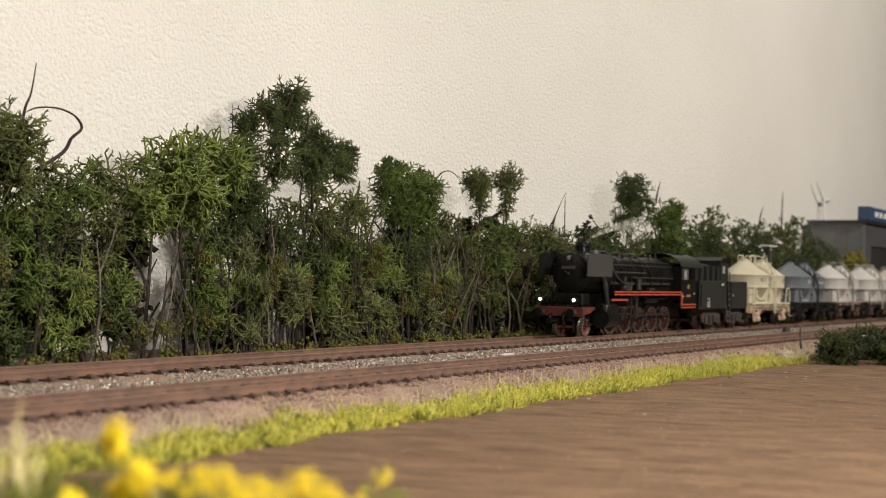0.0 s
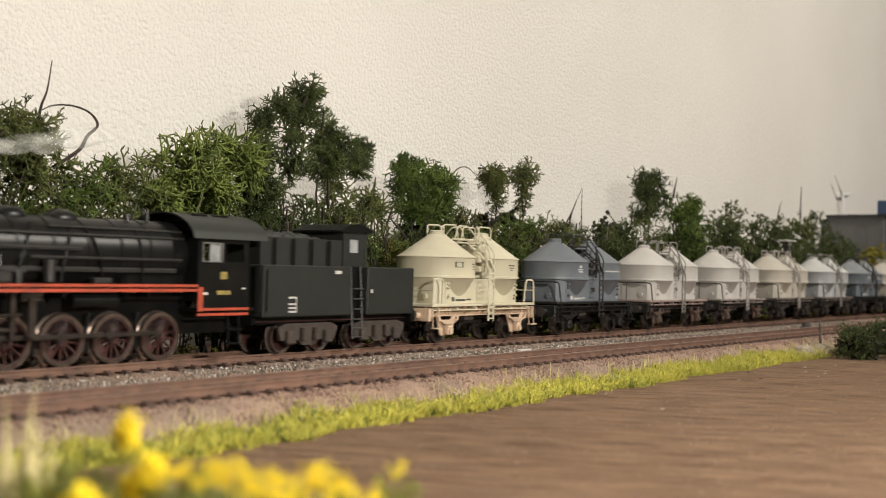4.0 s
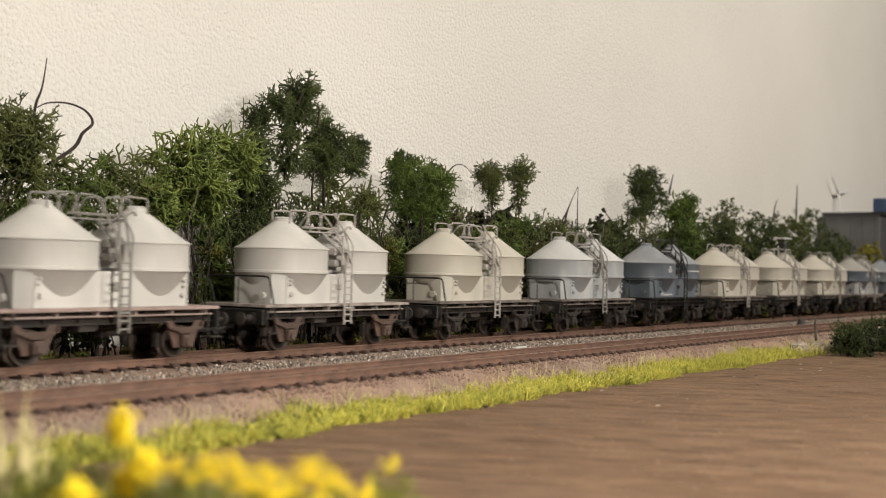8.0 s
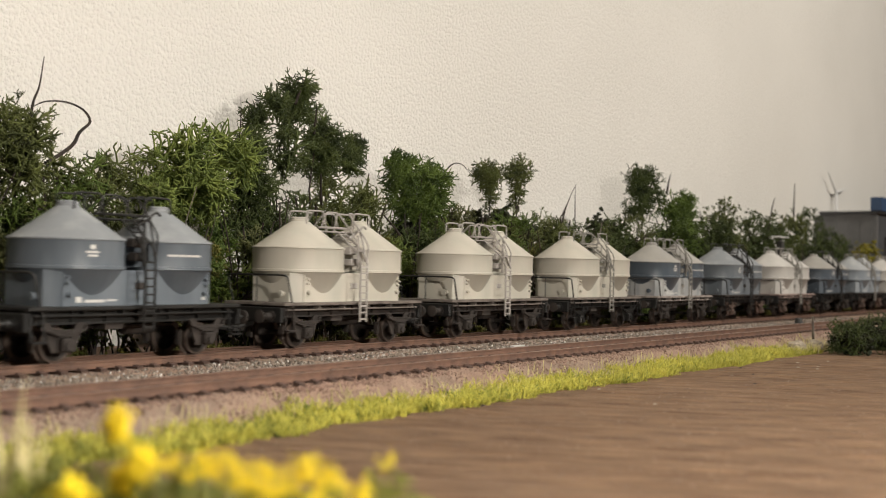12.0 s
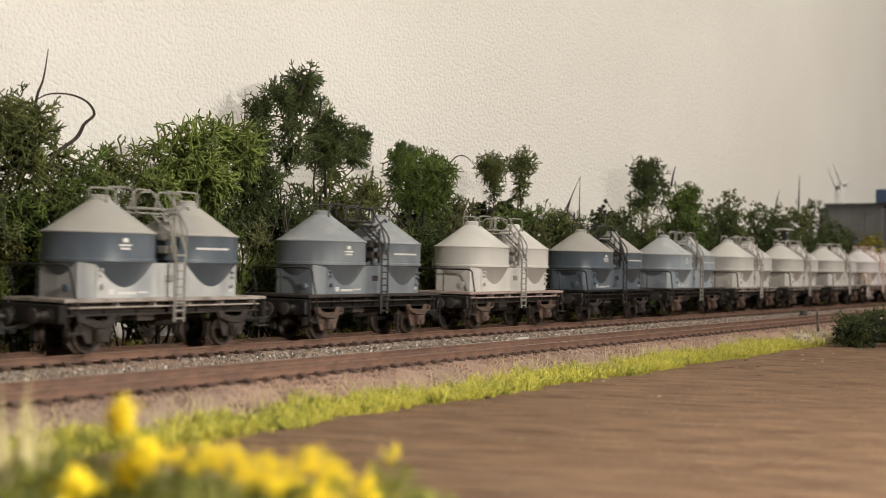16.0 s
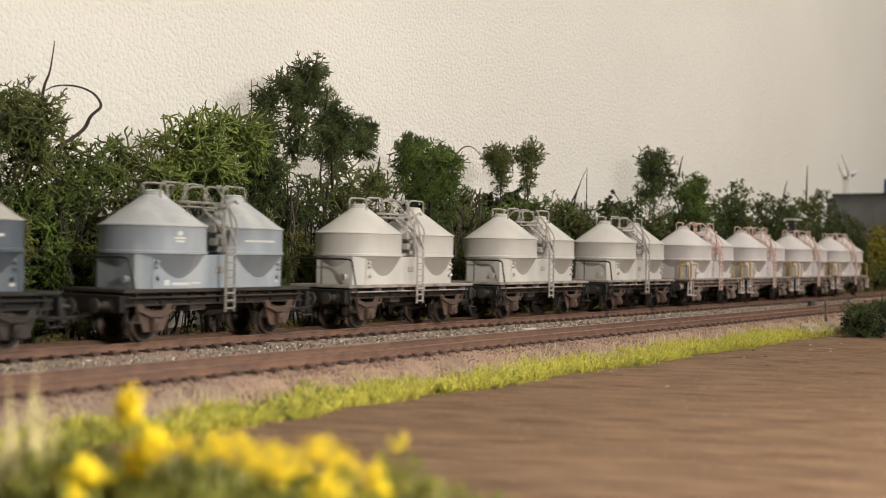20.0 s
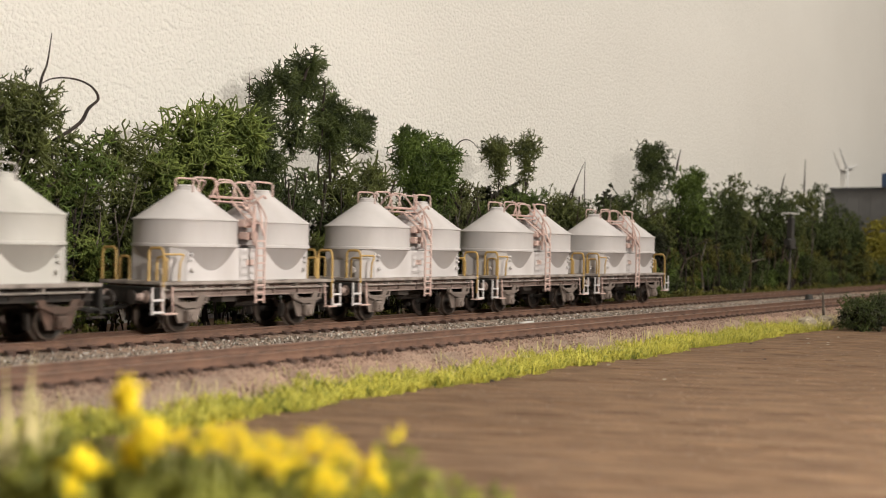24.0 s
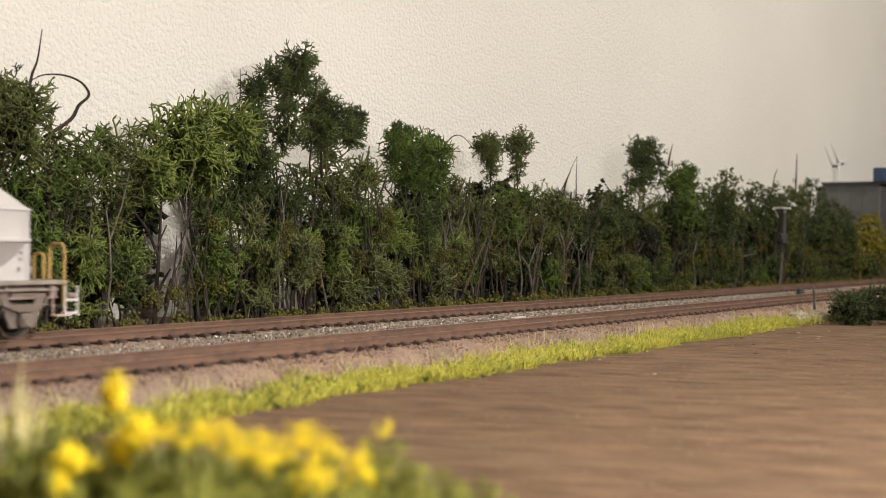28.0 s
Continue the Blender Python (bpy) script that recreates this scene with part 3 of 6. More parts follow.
        rod(bm, (e * 0.0333, -0.0062, 0.0206), (e * 0.0351, -0.0062, 0.0206), 0.0011, 12)
        rod(bm, (e * 0.0351, -0.0062, 0.0206), (e * 0.0355, -0.0062, 0.0206), 0.0014, 12)
        part("pipe_flange", bm, tank, w, "capped pipe connection")
    # tanks
    for c in (-TX, TX):
        bm = bmesh.new()
        lathe(bm, [(0, 0.0180), (0.0105, 0.0180), (0.0132, 0.0207), (0.0174, 0.0286), (TR, 0.0289), (TR + 0.0004, 0.0291), (TR + 0.0004, 0.0300), (TR, 0.0301), (TR, 0.0378), (TR + 0.0002, 0.0381)], 56, (c, 0, 0))
        t = part("tank", bm, tank, w, smooth=True)
        bm = bmesh.new()
        lathe(bm, [(TR + 0.0002, 0.0380), (TR + 0.0005, 0.0382), (TR + 0.0004, 0.0386), (0.0168, 0.0393), (0.0036, 0.0489), (0.0034, 0.0497), (0, 0.0498)], 56, (c, 0, 0))
        part("tank_roof", bm, roof, t, smooth=True)
        bm = bmesh.new()
        lathe(bm, [(0.0032, 0.0496), (0.0032, 0.0503), (0.0026, 0.0507), (0, 0.0508)], 20, (c, 0, 0))
        rod(bm, (c - 0.0035, -0.0006, 0.0499), (c + 0.0035, -0.0006, 0.0499), 0.0004, 6)
        part("hatch_lid", bm, roof, t, "round filling hatch lid", True)
    # ladders, walkway and rails over the roofs
    for s in (-1, 1):
        bm = bmesh.new()
        y0, y1 = s * 0.0184, s * 0.0060
        for k in (-1, 1):
            x = k * 0.0020
            bar(bm, [(x, y0, 0.0095), (x, y0, 0.0330), (x, s * 0.0165, 0.0370), (x, y1, 0.0452)], 0.00046, 5)
        for k in range(9):
            block(bm, -0.0020, 0.0020, y0 - 0.0004, y0 + 0.0004, 0.0104 + k * 0.0026, 0.0110 + k * 0.0026)
        for k in range(5):
            u = (k + 0.5) / 5
            yy, zz = s * (0.0165 - 0.0105 * u), 0.0370 + 0.0082 * u
            block(bm, -0.0020, 0.0020, yy - 0.0005, yy + 0.0005, zz - 0.0002, zz + 0.0002)
        part("ladder", bm, ladder_m, w)
        bm = bmesh.new()
        for k in (-1, 1):
            x = k * 0.0031
            bar(bm, bend([(x, s * 0.0172, 0.0325), (x, s * 0.0180, 0.0405), (x, s * 0.0070, 0.0530), (x * 2.6, s * 0.0048, 0.0532), (x * 3.2, s * 0.0042, 0.0470)], 3, 0.22), 0.00036, 5)
        part("ladder_handrail", bm, ladder_m, w)
    bm = bmesh.new()
    block(bm, -0.0125, 0.0125, -0.0040, 0.0040, 0.0452, 0.0457)
    for x in (-0.0118, -0.0040, 0.0040, 0.0118):
        rod(bm, (x, 0.0, 0.0440 - 0.0 if abs(x) < 0.01 else 0.0425), (x, 0.0, 0.0454), 0.0004, 5)
    part("walkway", bm, ladder_m, w)
    bm = bmesh.new()
    rod(bm, (-0.0020, -0.012, 0.0425), (0.0085, -0.0075, 0.0460), 0.0006, 6)
    rod(bm, (-0.0105, -0.0030, 0.0470), (0.0105, -0.0030, 0.0470), 0.0005, 6)
    rod(bm, (0.0, -0.0150, 0.0300), (0.0, -0.0150, 0.0440), 0.0006, 6)
    part("air_pipe", bm, ladder_m, w)
    bm = bmesh.new()
    bar(bm, bend([(0.0030, -0.0165, 0.0335), (0.0034, -0.0150, 0.0405), (0.0042, -0.0120, 0.0462), (0.0082, -0.0112, 0.0482), (0.0096, -0.0110, 0.0470)], 3, 0.3), 0.00045, 6)
    part("vent_hook", bm, ladder_m, w)
    for z0, z1, x0, x1 in ((0.0318, 0.0346, -0.0024, 0.0018), (0.0362, 0.0392, -0.0030, 0.0010), (0.0225, 0.0250, -0.0022, 0.0022)):
        bm = bmesh.new()
        block(bm, x0, x1, -0.0135, -0.0095, z0, z1, 0.0004)
        rod(bm, ((x0 + x1) / 2, -0.0095, (z0 + z1) / 2), ((x0 + x1) / 2, 0.0, (z0 + z1) / 2), 0.0007, 8)
        part("control_valve", bm, G_DARK if ladder_m is F_BLACK else ladder_m, w)
    for c in (-1, 1):
        for s in (-1, 1):
            bm = bmesh.new()
            y = s * 0.0046
            bar(bm, bend([(c * (TX + 0.0010), y, 0.0470), (c * (TX + 0.0010), y, 0.0532), (c * (TX - 0.0090), y, 0.0534), (c * (TX - 0.0110), y, 0.0452)], 3, 0.16), 0.00036, 5)
            part("hatch_railing", bm, ladder_m, w)
    # end rails
    for e in ((-1, 1) if end in ("yellow", "cream") else (-1,)):
        bm = bmesh.new()
        x = e * 0.0412
        if end == "black":
            bar(bm, bend([(x + 0.0030, -0.0156, 0.0175), (x, -0.0158, 0.0278), (x, 0.0158, 0.0278), (x + 0.0030, 0.0156, 0.0175)], 4, 0.12), 0.0004, 6)
            rod(bm, (x, 0.0, 0.0175), (x, 0.0, 0.0278), 0.0003, 5)
        elif end == "cream":
            for s in (-1, 1):
                bar(bm, bend([(x + e * 0.0008, s * 0.0158, 0.0175), (x, s * 0.0158, 0.0285), (x - e * 0.0068, s * 0.0158, 0.0285), (x - e * 0.0072, s * 0.0150, 0.0175)], 4, 0.25), 0.00045, 6)
            rod(bm, (x, -0.0158, 0.0235), (x, 0.0158, 0.0235), 0.0003, 5)
        else:
            for s in (-1, 1):
                bar(bm, bend([(x, s * 0.0158, 0.0100), (x, s * 0.0158, 0.0285), (x, s * 0.0085, 0.0285), (x, s * 0.0085, 0.0175)], 4, 0.22), 0.0005, 6)
                bar(bm, bend([(x - e * 0.0045, s * 0.0120, 0.0175), (x - e * 0.0045, s * 0.0120, 0.0255), (x - e * 0.0045, s * 0.0070, 0.0255), (x - e * 0.0045, s * 0.0070, 0.0175)], 4, 0.25), 0.00045, 6)
            if e < 0:
                bar(bm, bend([(x, -0.0158, 0.0265), (x + 0.0085, -0.0160, 0.0265), (x + 0.0068, -0.0160, 0.0235), (x + 0.0064, -0.0160, 0.0175)], 2, 0.2), 0.0004, 5)
        part("end_railing", bm, R_YELLOW if end == "yellow" else rail, w)
    if end == "yellow":
        for e in (-1, 1):
            for s in (-1, 1):
                bm = bmesh.new()
                for k in (-1, 1):
                    rod(bm, (e * 0.0436 + k * 0.0022, s * 0.0160, 0.0158), (e * 0.0436 + k * 0.0022, s * 0.0160, 0.0068), 0.0004, 5)
                for z in (0.0072, 0.0112):
                    block(bm, e * 0.0436 - 0.0024, e * 0.0436 + 0.0024, s * 0.0160 - 0.0006, s * 0.0160 + 0.0006, z, z + 0.0007)
                part("corner_step", bm, P_ROSY, w)
    # lettering as plain bars
    if letters:
        rows = ((-TX, -0.0042, 0.0352, 0.0017, 0.0013), (-TX, -0.0054, 0.0340, 0.0042, 0.0006), (-TX, -0.0048, 0.0329, 0.0032, 0.0006), (TX, -0.0090, 0.0335, 0.0125, 0.0007))
        if plate:
            rows = ((-TX, 0.0035, 0.0352, 0.0040, 0.0004), (-TX, 0.0040, 0.0340, 0.0030, 0.0004), (-TX, 0.0045, 0.0328, 0.0016, 0.0004), (TX, -0.0030, 0.0350, 0.0050, 0.0005), (TX, -0.0022, 0.0339, 0.0038, 0.0004), (TX, -0.0016, 0.0328, 0.0022, 0.0004))
        for c, dx, z, length, h in rows:
            bm = bmesh.new()
            row = [[bm.verts.new((c + x, -math.sqrt((TR + 0.00012)**2 - x * x), zz)) for zz in (z, z + h)] for x in (dx + length * k / 6 for k in range(7))]
            for p, q in zip(row, row[1:]):
                bm.faces.new((p[0], q[0], q[1], p[1]))
            part("inscription", bm, letters, w, "unreadable inscription bar")
        for x, z, ln, h in ((-0.0245, 0.0186, 0.0022, 0.0018), (-0.0212, 0.0186, 0.0075, 0.0009), (-0.0130, 0.0190, 0.0040, 0.0006), (0.0265, 0.0190, 0.0018, 0.0010)):
            bm = bmesh.new()
            bm.faces.new([bm.verts.new((a, -0.01345, b)) for a, b in ((x, z), (x + ln, z), (x + ln, z + h), (x, z + h))])
            part("inscription", bm, letters, w, "unreadable inscription bar")
    if plate:
        bm = bmesh.new()
        for k in range(6):
            x0, x1 = -0.0078 + 0.0044 * k / 6, -0.0078 + 0.0044 * (k + 1) / 6
            for za, zb in ((0.0338, 0.0341), (0.0360, 0.0363)) if 0 < k < 5 else ((0.0338, 0.0363),):
                q = [bm.verts.new((-TX + x, -math.sqrt((TR + 0.00012)**2 - x * x), z)) for x, z in ((x0, za), (x1, za), (x1, zb), (x0, zb))]
                bm.faces.new(q)
        part("emblem_plate", bm, M_INK, w, "small dark-framed emblem")
    return w


def make_wagons():
    kinds = {
        "cream": wagon("clean cream hopper wagon with peach-tinted frame and cream rails", P_CREAM, P_CREAM, F_PEACH, P_CREAM, P_CREAM, P_CREAM, F_PEACH, "cream", M_INK, True),
        "blue": wagon("dark blue-grey hopper wagon with black frame", P_BLUE, P_BLUE, F_BLACK, F_BLACK, F_BLACK, F_BLACK, F_BLACK, "black", M_LETTER),
        "white_rust": wagon("off-white weathered hopper wagon with rusty brown frame", P_WHITE, P_WHITE, F_BROWN, F_ROSY, F_BLACK, R_GREY, G_RUST),
        "white": wagon("off-white dusty hopper wagon with dark frame", P_WHITE, P_WHITE, F_BROWN, F_PALE, F_BLACK, R_WHITE, G_RUST),
        "dusted": wagon("grey hopper wagon dusted white with cement", P_DUSTGREY, P_DUST, F_BROWN, F_DUSTY, F_BLACK, R_GREY, G_DARK),
        "slate": wagon("slate-grey hopper wagon with lightly dusted roofs and black frame", P_SLATE, P_SLATEROOF, F_BLACK, F_BLACK, F_BLACK, F_BLACK, G_DARK, "black", M_LETTER),
        "slate_tan": wagon("dark slate-blue hopper wagon with tan-dusted roofs and pale dusty base", P_STEELBLUE, P_TANROOF, F_BROWN, F_PALE, F_BLACK, R_GREY, G_DARK, "black", M_LETTER, base=P_DUSTBASE),
        "steel": wagon("steel-blue hopper wagon with dusty roofs and rusty axle guards", P_DUSTBLUE, P_SLATEROOF, F_BLACK, F_BROWN, F_BLACK, F_BLACK, G_RUST, "black", M_LETTER),
        "slate_dusty": wagon("slate-blue hopper wagon with dust-grey roofs and black ladder", P_STEELBLUE, P_TANROOF, F_BLACK, F_BLACK, F_BLACK, F_BLACK, G_DARK, "black", M_LETTER),
        "ivory_black": wagon("ivory hopper wagon with black frame and dusty deck edge", P_IVORY, P_IVORY, F_BLACK, F_DUSTY, F_BLACK, R_GREY, F_BLACK),
        "ivory": wagon("ivory hopper wagon with weathered brown frame", P_IVORY, P_IVORY, F_BROWN, F_DUSTY, F_BLACK, R_WHITE, G_DARK),
        "pale_blue": wagon("pale blue-grey hopper wagon with cement-dusted roofs", P_PALEBLUE, P_DUSTGREY, F_BROWN, F_BROWN, F_BLACK, R_GREY, G_RUST, "black", M_LETTER),
        "rosy": wagon("dusty white hopper wagon with faded red ladder and yellow end rails", P_ROSY, P_ROSY, F_ROSY, F_PALE, R_PINK, R_PINK, G_PALE, "yellow"),
    }
    order = ["cream", "blue", "white_rust", "white", "ivory", "dusted", "slate", "ivory", "ivory", "ivory_black", "slate_tan", "steel", "white_rust",
             "slate_dusty", "pale_blue", "white", "white", "white", "rosy", "rosy", "rosy", "rosy"]
    behind = 0.273
    used = set()
    for i, k in enumerate(order):
        w = kinds[k]
        if k in used:
            c = copy_thing(w, Matrix())
            for o in c.children:
                if o.name.startswith("wheelset"):
                    WHEELS.append((o, Vector(o.location), 0.0056))
            w = c
        used.add(k)
        if i:
            behind += 0.0992 if i >= 19 else 0.1076
        VEHICLES.append((w, behind + TX))


make_wagons()


# ---- the steam engine (x from its leading axle backwards) ----
def tilt_pose(x, y, z, ang):
    return Matrix.Translation((x, y, z)) @ Matrix.Rotation(ang, 4, "Y")


def engine():
    e = thing("steam_locomotive", "black steam locomotive with red running-board edges and smoke deflectors", "locomotive")
    ZB = 0.0352

    def P(name, build, m, parent=e, label="", smooth=False):
        bm = bmesh.new()
        build(bm)
        return part(name, bm, m, parent, label, smooth)

    P("main_frame", lambda b: (block(b, -0.0125, 0.138, -0.0058, 0.0058, 0.0085, 0.0175), block(b, 0.02, 0.118, -0.0066, 0.0066, 0.017, 0.0235)), M_BLACK)
    P("buffer_beam", lambda b: block(b, -0.0150, -0.0130, -0.0155, 0.0155, 0.0112, 0.0165, 0.0003), M_DULLRED, label="dull red buffer beam")
    for s in (-1, 1):
        bf = P("buffer", lambda b: lathe(b, [(0, -0.0150), (0.0022, -0.0150), (0.0020, -0.0158), (0.0014, -0.0162), (0.0013, -0.0185), (0.0009, -0.0195)], 14, (0, s * 0.0101, 0.0132), "x"), M_WHEELRED, smooth=True)
        P("buffer_head", lambda b: lathe(b, [(0, -0.0194), (0.0025, -0.0196), (0.0026, -0.0202), (0, -0.0208)], 18, (0, s * 0.0101, 0.0132), "x"), M_BLACK, bf, smooth=True)
        lamp = P("head_lamp", lambda b: (lathe(b, [(0, -0.0140), (0.0014, -0.0140), (0.0016, -0.0168), (0.0016, -0.0174), (0.0012, -0.0174)], 18, (0, s * 0.0106, 0.0204), "x"),
                                         rod(b, (-0.0148, s * 0.0106, 0.0190), (-0.0140, s * 0.0106, 0.0164), 0.0007, 6)), M_BLACK, smooth=True)
        P("lens", lambda b: lathe(b, [(0, -0.0177), (0.0006, -0.0176), (0.0010, -0.0171)], 16, (0, s * 0.0106, 0.0204), "x"), M_LAMP, lamp, "lit white headlamp lens", True)
        P("front_step", lambda b: (rod(b, (-0.0115, s * 0.0148, 0.0115), (-0.0115, s * 0.0150, 0.0060), 0.0004, 5), rod(b, (-0.0075, s * 0.0148, 0.0115), (-0.0075, s * 0.0150, 0.0060), 0.0004, 5),
                                   block(b, -0.0120, -0.0070, s * 0.0150 - 0.001, s * 0.0150 + 0.001, 0.0058, 0.0063)), M_BLACK)
        P("brake_hose", lambda b: bar(b, bend([(-0.0150, s * 0.0042, 0.0125), (-0.0175, s * 0.0042, 0.0105), (-0.0165, s * 0.0042, 0.0065)]), 0.0006, 6), M_BLACK)
    P("front_platform", lambda b: (block(b, -0.0130, 0.0040, -0.0130, 0.0130, 0.0163, 0.0170), block(b, -0.0030, 0.0060, -0.0085, 0.0085, 0.0170, 0.0240, 0.0008)), M_BLACK)
    P("front_coupler", lambda b: (bar(b, bend([(-0.0140, 0, 0.0095), (-0.0200, 0, 0.0082), (-0.0232, 0, 0.0082), (-0.0234, 0, 0.0105)]), 0.0009), block(b, -0.0228, -0.0206, -0.0042, 0.0042, 0.0074, 0.0083)), M_BLACK)
    P("snow_guard", lambda b: [rod(b, (-0.0120, s * 0.0083, 0.0095), (-0.0125, s * 0.0083, 0.0025), 0.0006, 6) for s in (-1, 1)], M_BLACK)
    for s in (-1, 1):
        P("side_apron", lambda b: slab(b, [(-0.0130, 0.0118), (-0.0130, 0.0164), (0.0030, 0.0164), (0.0030, 0.0150), (-0.0040, 0.0128)], s * 0.0128 - 0.0004, s * 0.0128 + 0.0004), M_DULLRED, label="dull red side apron behind the beam")
    # boiler
    P("smokebox", lambda b: lathe(b, [(0.0112, -0.0020), (0.0116, -0.0016), (0.0116, 0.0255), (0.0113, 0.0258)], 48, (0, 0, ZB), "x"), M_BLACK, smooth=True)
    door = P("smokebox_door", lambda b: lathe(b, [(0.0112, -0.0019), (0.0098, -0.0023), (0.0092, -0.0028), (0.0070, -0.0036), (0.0030, -0.0042), (0, -0.0043)], 44, (0, 0, ZB), "x"), M_BLACK, smooth=True)
    P("door_handle", lambda b: (rod(b, (-0.0042, 0, ZB), (-0.0056, 0, ZB), 0.0007, 8), rod(b, (-0.0054, -0.0022, ZB - 0.0012), (-0.0054, 0.0022, ZB + 0.0012), 0.0003, 5)), M_PIPE, door)
    P("door_hinge", lambda b: [block(b, -0.0036, -0.0026, 0.002, 0.0085, ZB + z - 0.0006, ZB + z + 0.0006) for z in (-0.0042, 0.0042)], M_BLACK, door)
    P("number_plate", lambda b: block(b, -0.0049, -0.0045, -0.0042, 0.0042, ZB + 0.0022, ZB + 0.0040), M_GREYPANEL, door, "small blank grey plate")
    top = P("top_lamp", lambda b: lathe(b, [(0, -0.0020), (0.0016, -0.0020), (0.0018, -0.0044), (0.0014, -0.0046)], 16, (0, 0, ZB + 0.0085), "x"), M_BLACK, smooth=True)
    P("lens", lambda b: lathe(b, [(0, -0.0049), (0.0014, -0.0045)], 14, (0, 0, ZB + 0.0085), "x"), M_STEEL, top, "unlit silver lamp glass")
    P("boiler", lambda b: lathe(b, [(0.0113, 0.0250), (0.0113, 0.0880), (0.0116, 0.0900), (0.0116, 0.1160)], 48, (0, 0, ZB), "x"), M_BLACK, smooth=True)
    for x in (0.0262, 0.0385, 0.0500, 0.0625, 0.0750, 0.0875, 0.0990, 0.1090):
        r = 0.01165 if x > 0.089 else 0.0114
        P("boiler_band", lambda b: lathe(b, [(r, x), (r + 0.00022, x), (r + 0.00022, x + 0.0011), (r, x + 0.0011)], 44, (0, 0, ZB), "x"), M_BLACK, smooth=True)
    P("firebox", lambda b: block(b, 0.0900, 0.1160, -0.0096, 0.0096, 0.0200, 0.0350, 0.0012), M_BLACK)
    P("chimney", lambda b: lathe(b, [(0.0056, 0.0440), (0.0044, 0.0462), (0.0039, 0.0480), (0.0040, 0.0502), (0.0045, 0.0506), (0.0045, 0.0530), (0.0041, 0.0536), (0.0036, 0.0536), (0.0034, 0.0480), (0, 0.0480)], 36, (0.0122, 0, 0)), M_BLACK, smooth=True)
    P("smoke_pipe", lambda b: rod(b, (0.0122, 0, 0.0480), (0.0122, 0, 0.0538), 0.0010, 10), M_RODS)

    def dome(x, lx, w, h):
        def build(b):
            rows = []
            for k in range(6):
                u = k / 5
                q = math.sqrt(max(0.0, 1 - (u * 0.97)**3))
                ring = []
                for i in range(24):
                    a = 2 * math.pi * i / 24
                    cx, cy = abs(math.cos(a))**0.6 * math.copysign(1, math.cos(a)), abs(math.sin(a))**0.6 * math.copysign(1, math.sin(a))
                    ring.append(b.verts.new((x + lx * q * cx, w * q * cy, 0.0440 + (h - 0.0440) * u)))
                rows.append(ring)
            for a, c in zip(rows, rows[1:]):
                for i in range(24):
                    b.faces.new((a[i], a[(i + 1) % 24], c[(i + 1) % 24], c[i]))
            b.faces.new(rows[-1])
            bmesh.ops.recalc_face_normals(b, faces=b.faces)
        return build
    P("sand_dome", dome(0.0355, 0.0050, 0.0050, 0.0491), M_BLACK, smooth=True)
    P("steam_dome", dome(0.0540, 0.0046, 0.0048, 0.0490), M_BLACK, smooth=True)
    P("sand_dome", dome(0.0720, 0.0052, 0.0050, 0.0488), M_BLACK, smooth=True)
    P("feedwater_dome", dome(0.0255, 0.0032, 0.0046, 0.0486), M_BLACK, smooth=True)
    P("bell", lambda b: lathe(b, [(0.0013, 0.0466), (0.0011, 0.0484), (0.0005, 0.0490), (0, 0.0491)], 14, (0.0205, -0.004, 0)), M_STEEL, smooth=True)
    P("whistle", lambda b: (rod(b, (0.104, -0.003, 0.0448), (0.104, -0.003, 0.0498), 0.0006, 8), rod(b, (0.1000, 0.002, 0.0445), (0.1000, 0.002, 0.0490), 0.0010, 10), rod(b, (0.0960, -0.003, 0.0445), (0.0960, -0.003, 0.0486), 0.0009, 10)), M_PIPE)
    for s in (-1, 1):
        def side(x, dz, r=0.0119):
            return (x, s * math.sqrt(max(0.0, r * r - dz * dz)), ZB + dz)
        for dz, x0, x1, rr in ((0.0056, 0.0230, 0.1140, 0.0004), (0.0012, 0.0280, 0.0720, 0.0007), (-0.0016, 0.0540, 0.1120, 0.0005), (-0.0052, 0.0270, 0.1100, 0.0009), (0.0080, 0.0620, 0.1140, 0.0004)):
            P("boiler_pipe", lambda b: (rod(b, side(x0, dz), side(x1, dz), rr, 6), [rod(b, side(x, dz, 0.0111), side(x, dz), 0.0003, 5) for x in (x0 + 0.004, (x0 + x1) / 2, x1 - 0.004)]), M_PIPE)
        for x, lean in ((0.0330, -0.004), (0.0372, 0.004), (0.0560, -0.006), (0.0700, -0.005), (0.0745, 0.006), (0.0940, 0.002)):
            P("sand_pipe", lambda b: bar(b, [side(x, 0.0085), side(x + lean * 0.4, 0.004, 0.0120), side(x + lean * 0.8, -0.002, 0.0120), (x + lean, s * 0.0112, 0.0262)], 0.00045, 6), M_BLACK)
        P("valve_box", lambda b: (block(b, 0.0405, 0.0475, s * 0.0118 - 0.0016, s * 0.0118 + 0.0016, 0.0258, 0.0290, 0.0005), rod(b, (0.0440, s * 0.0118, 0.0288), (0.0440, s * 0.0112, 0.0340), 0.0009, 8)), M_PIPE)
        P("oil_pump", lambda b: rod(b, (0.0500, s * 0.0122, 0.0256), (0.0500, s * 0.0122, 0.0296), 0.0012, 10), M_PIPE)
        P("tool_box", lambda b: block(b, 0.0760, 0.0830, s * 0.0118 - 0.0014, s * 0.0118 + 0.0014, 0.0256, 0.0276, 0.0004), M_PIPE)
        P("feed_pipe", lambda b: bar(b, bend([side(0.0240, 0.0095), side(0.0270, 0.006, 0.0122), side(0.0300, -0.001, 0.0124), (0.0400, s * 0.0120, 0.0300), (0.0520, s * 0.0124, 0.0292)]), 0.0008, 8), M_PIPE, smooth=True)
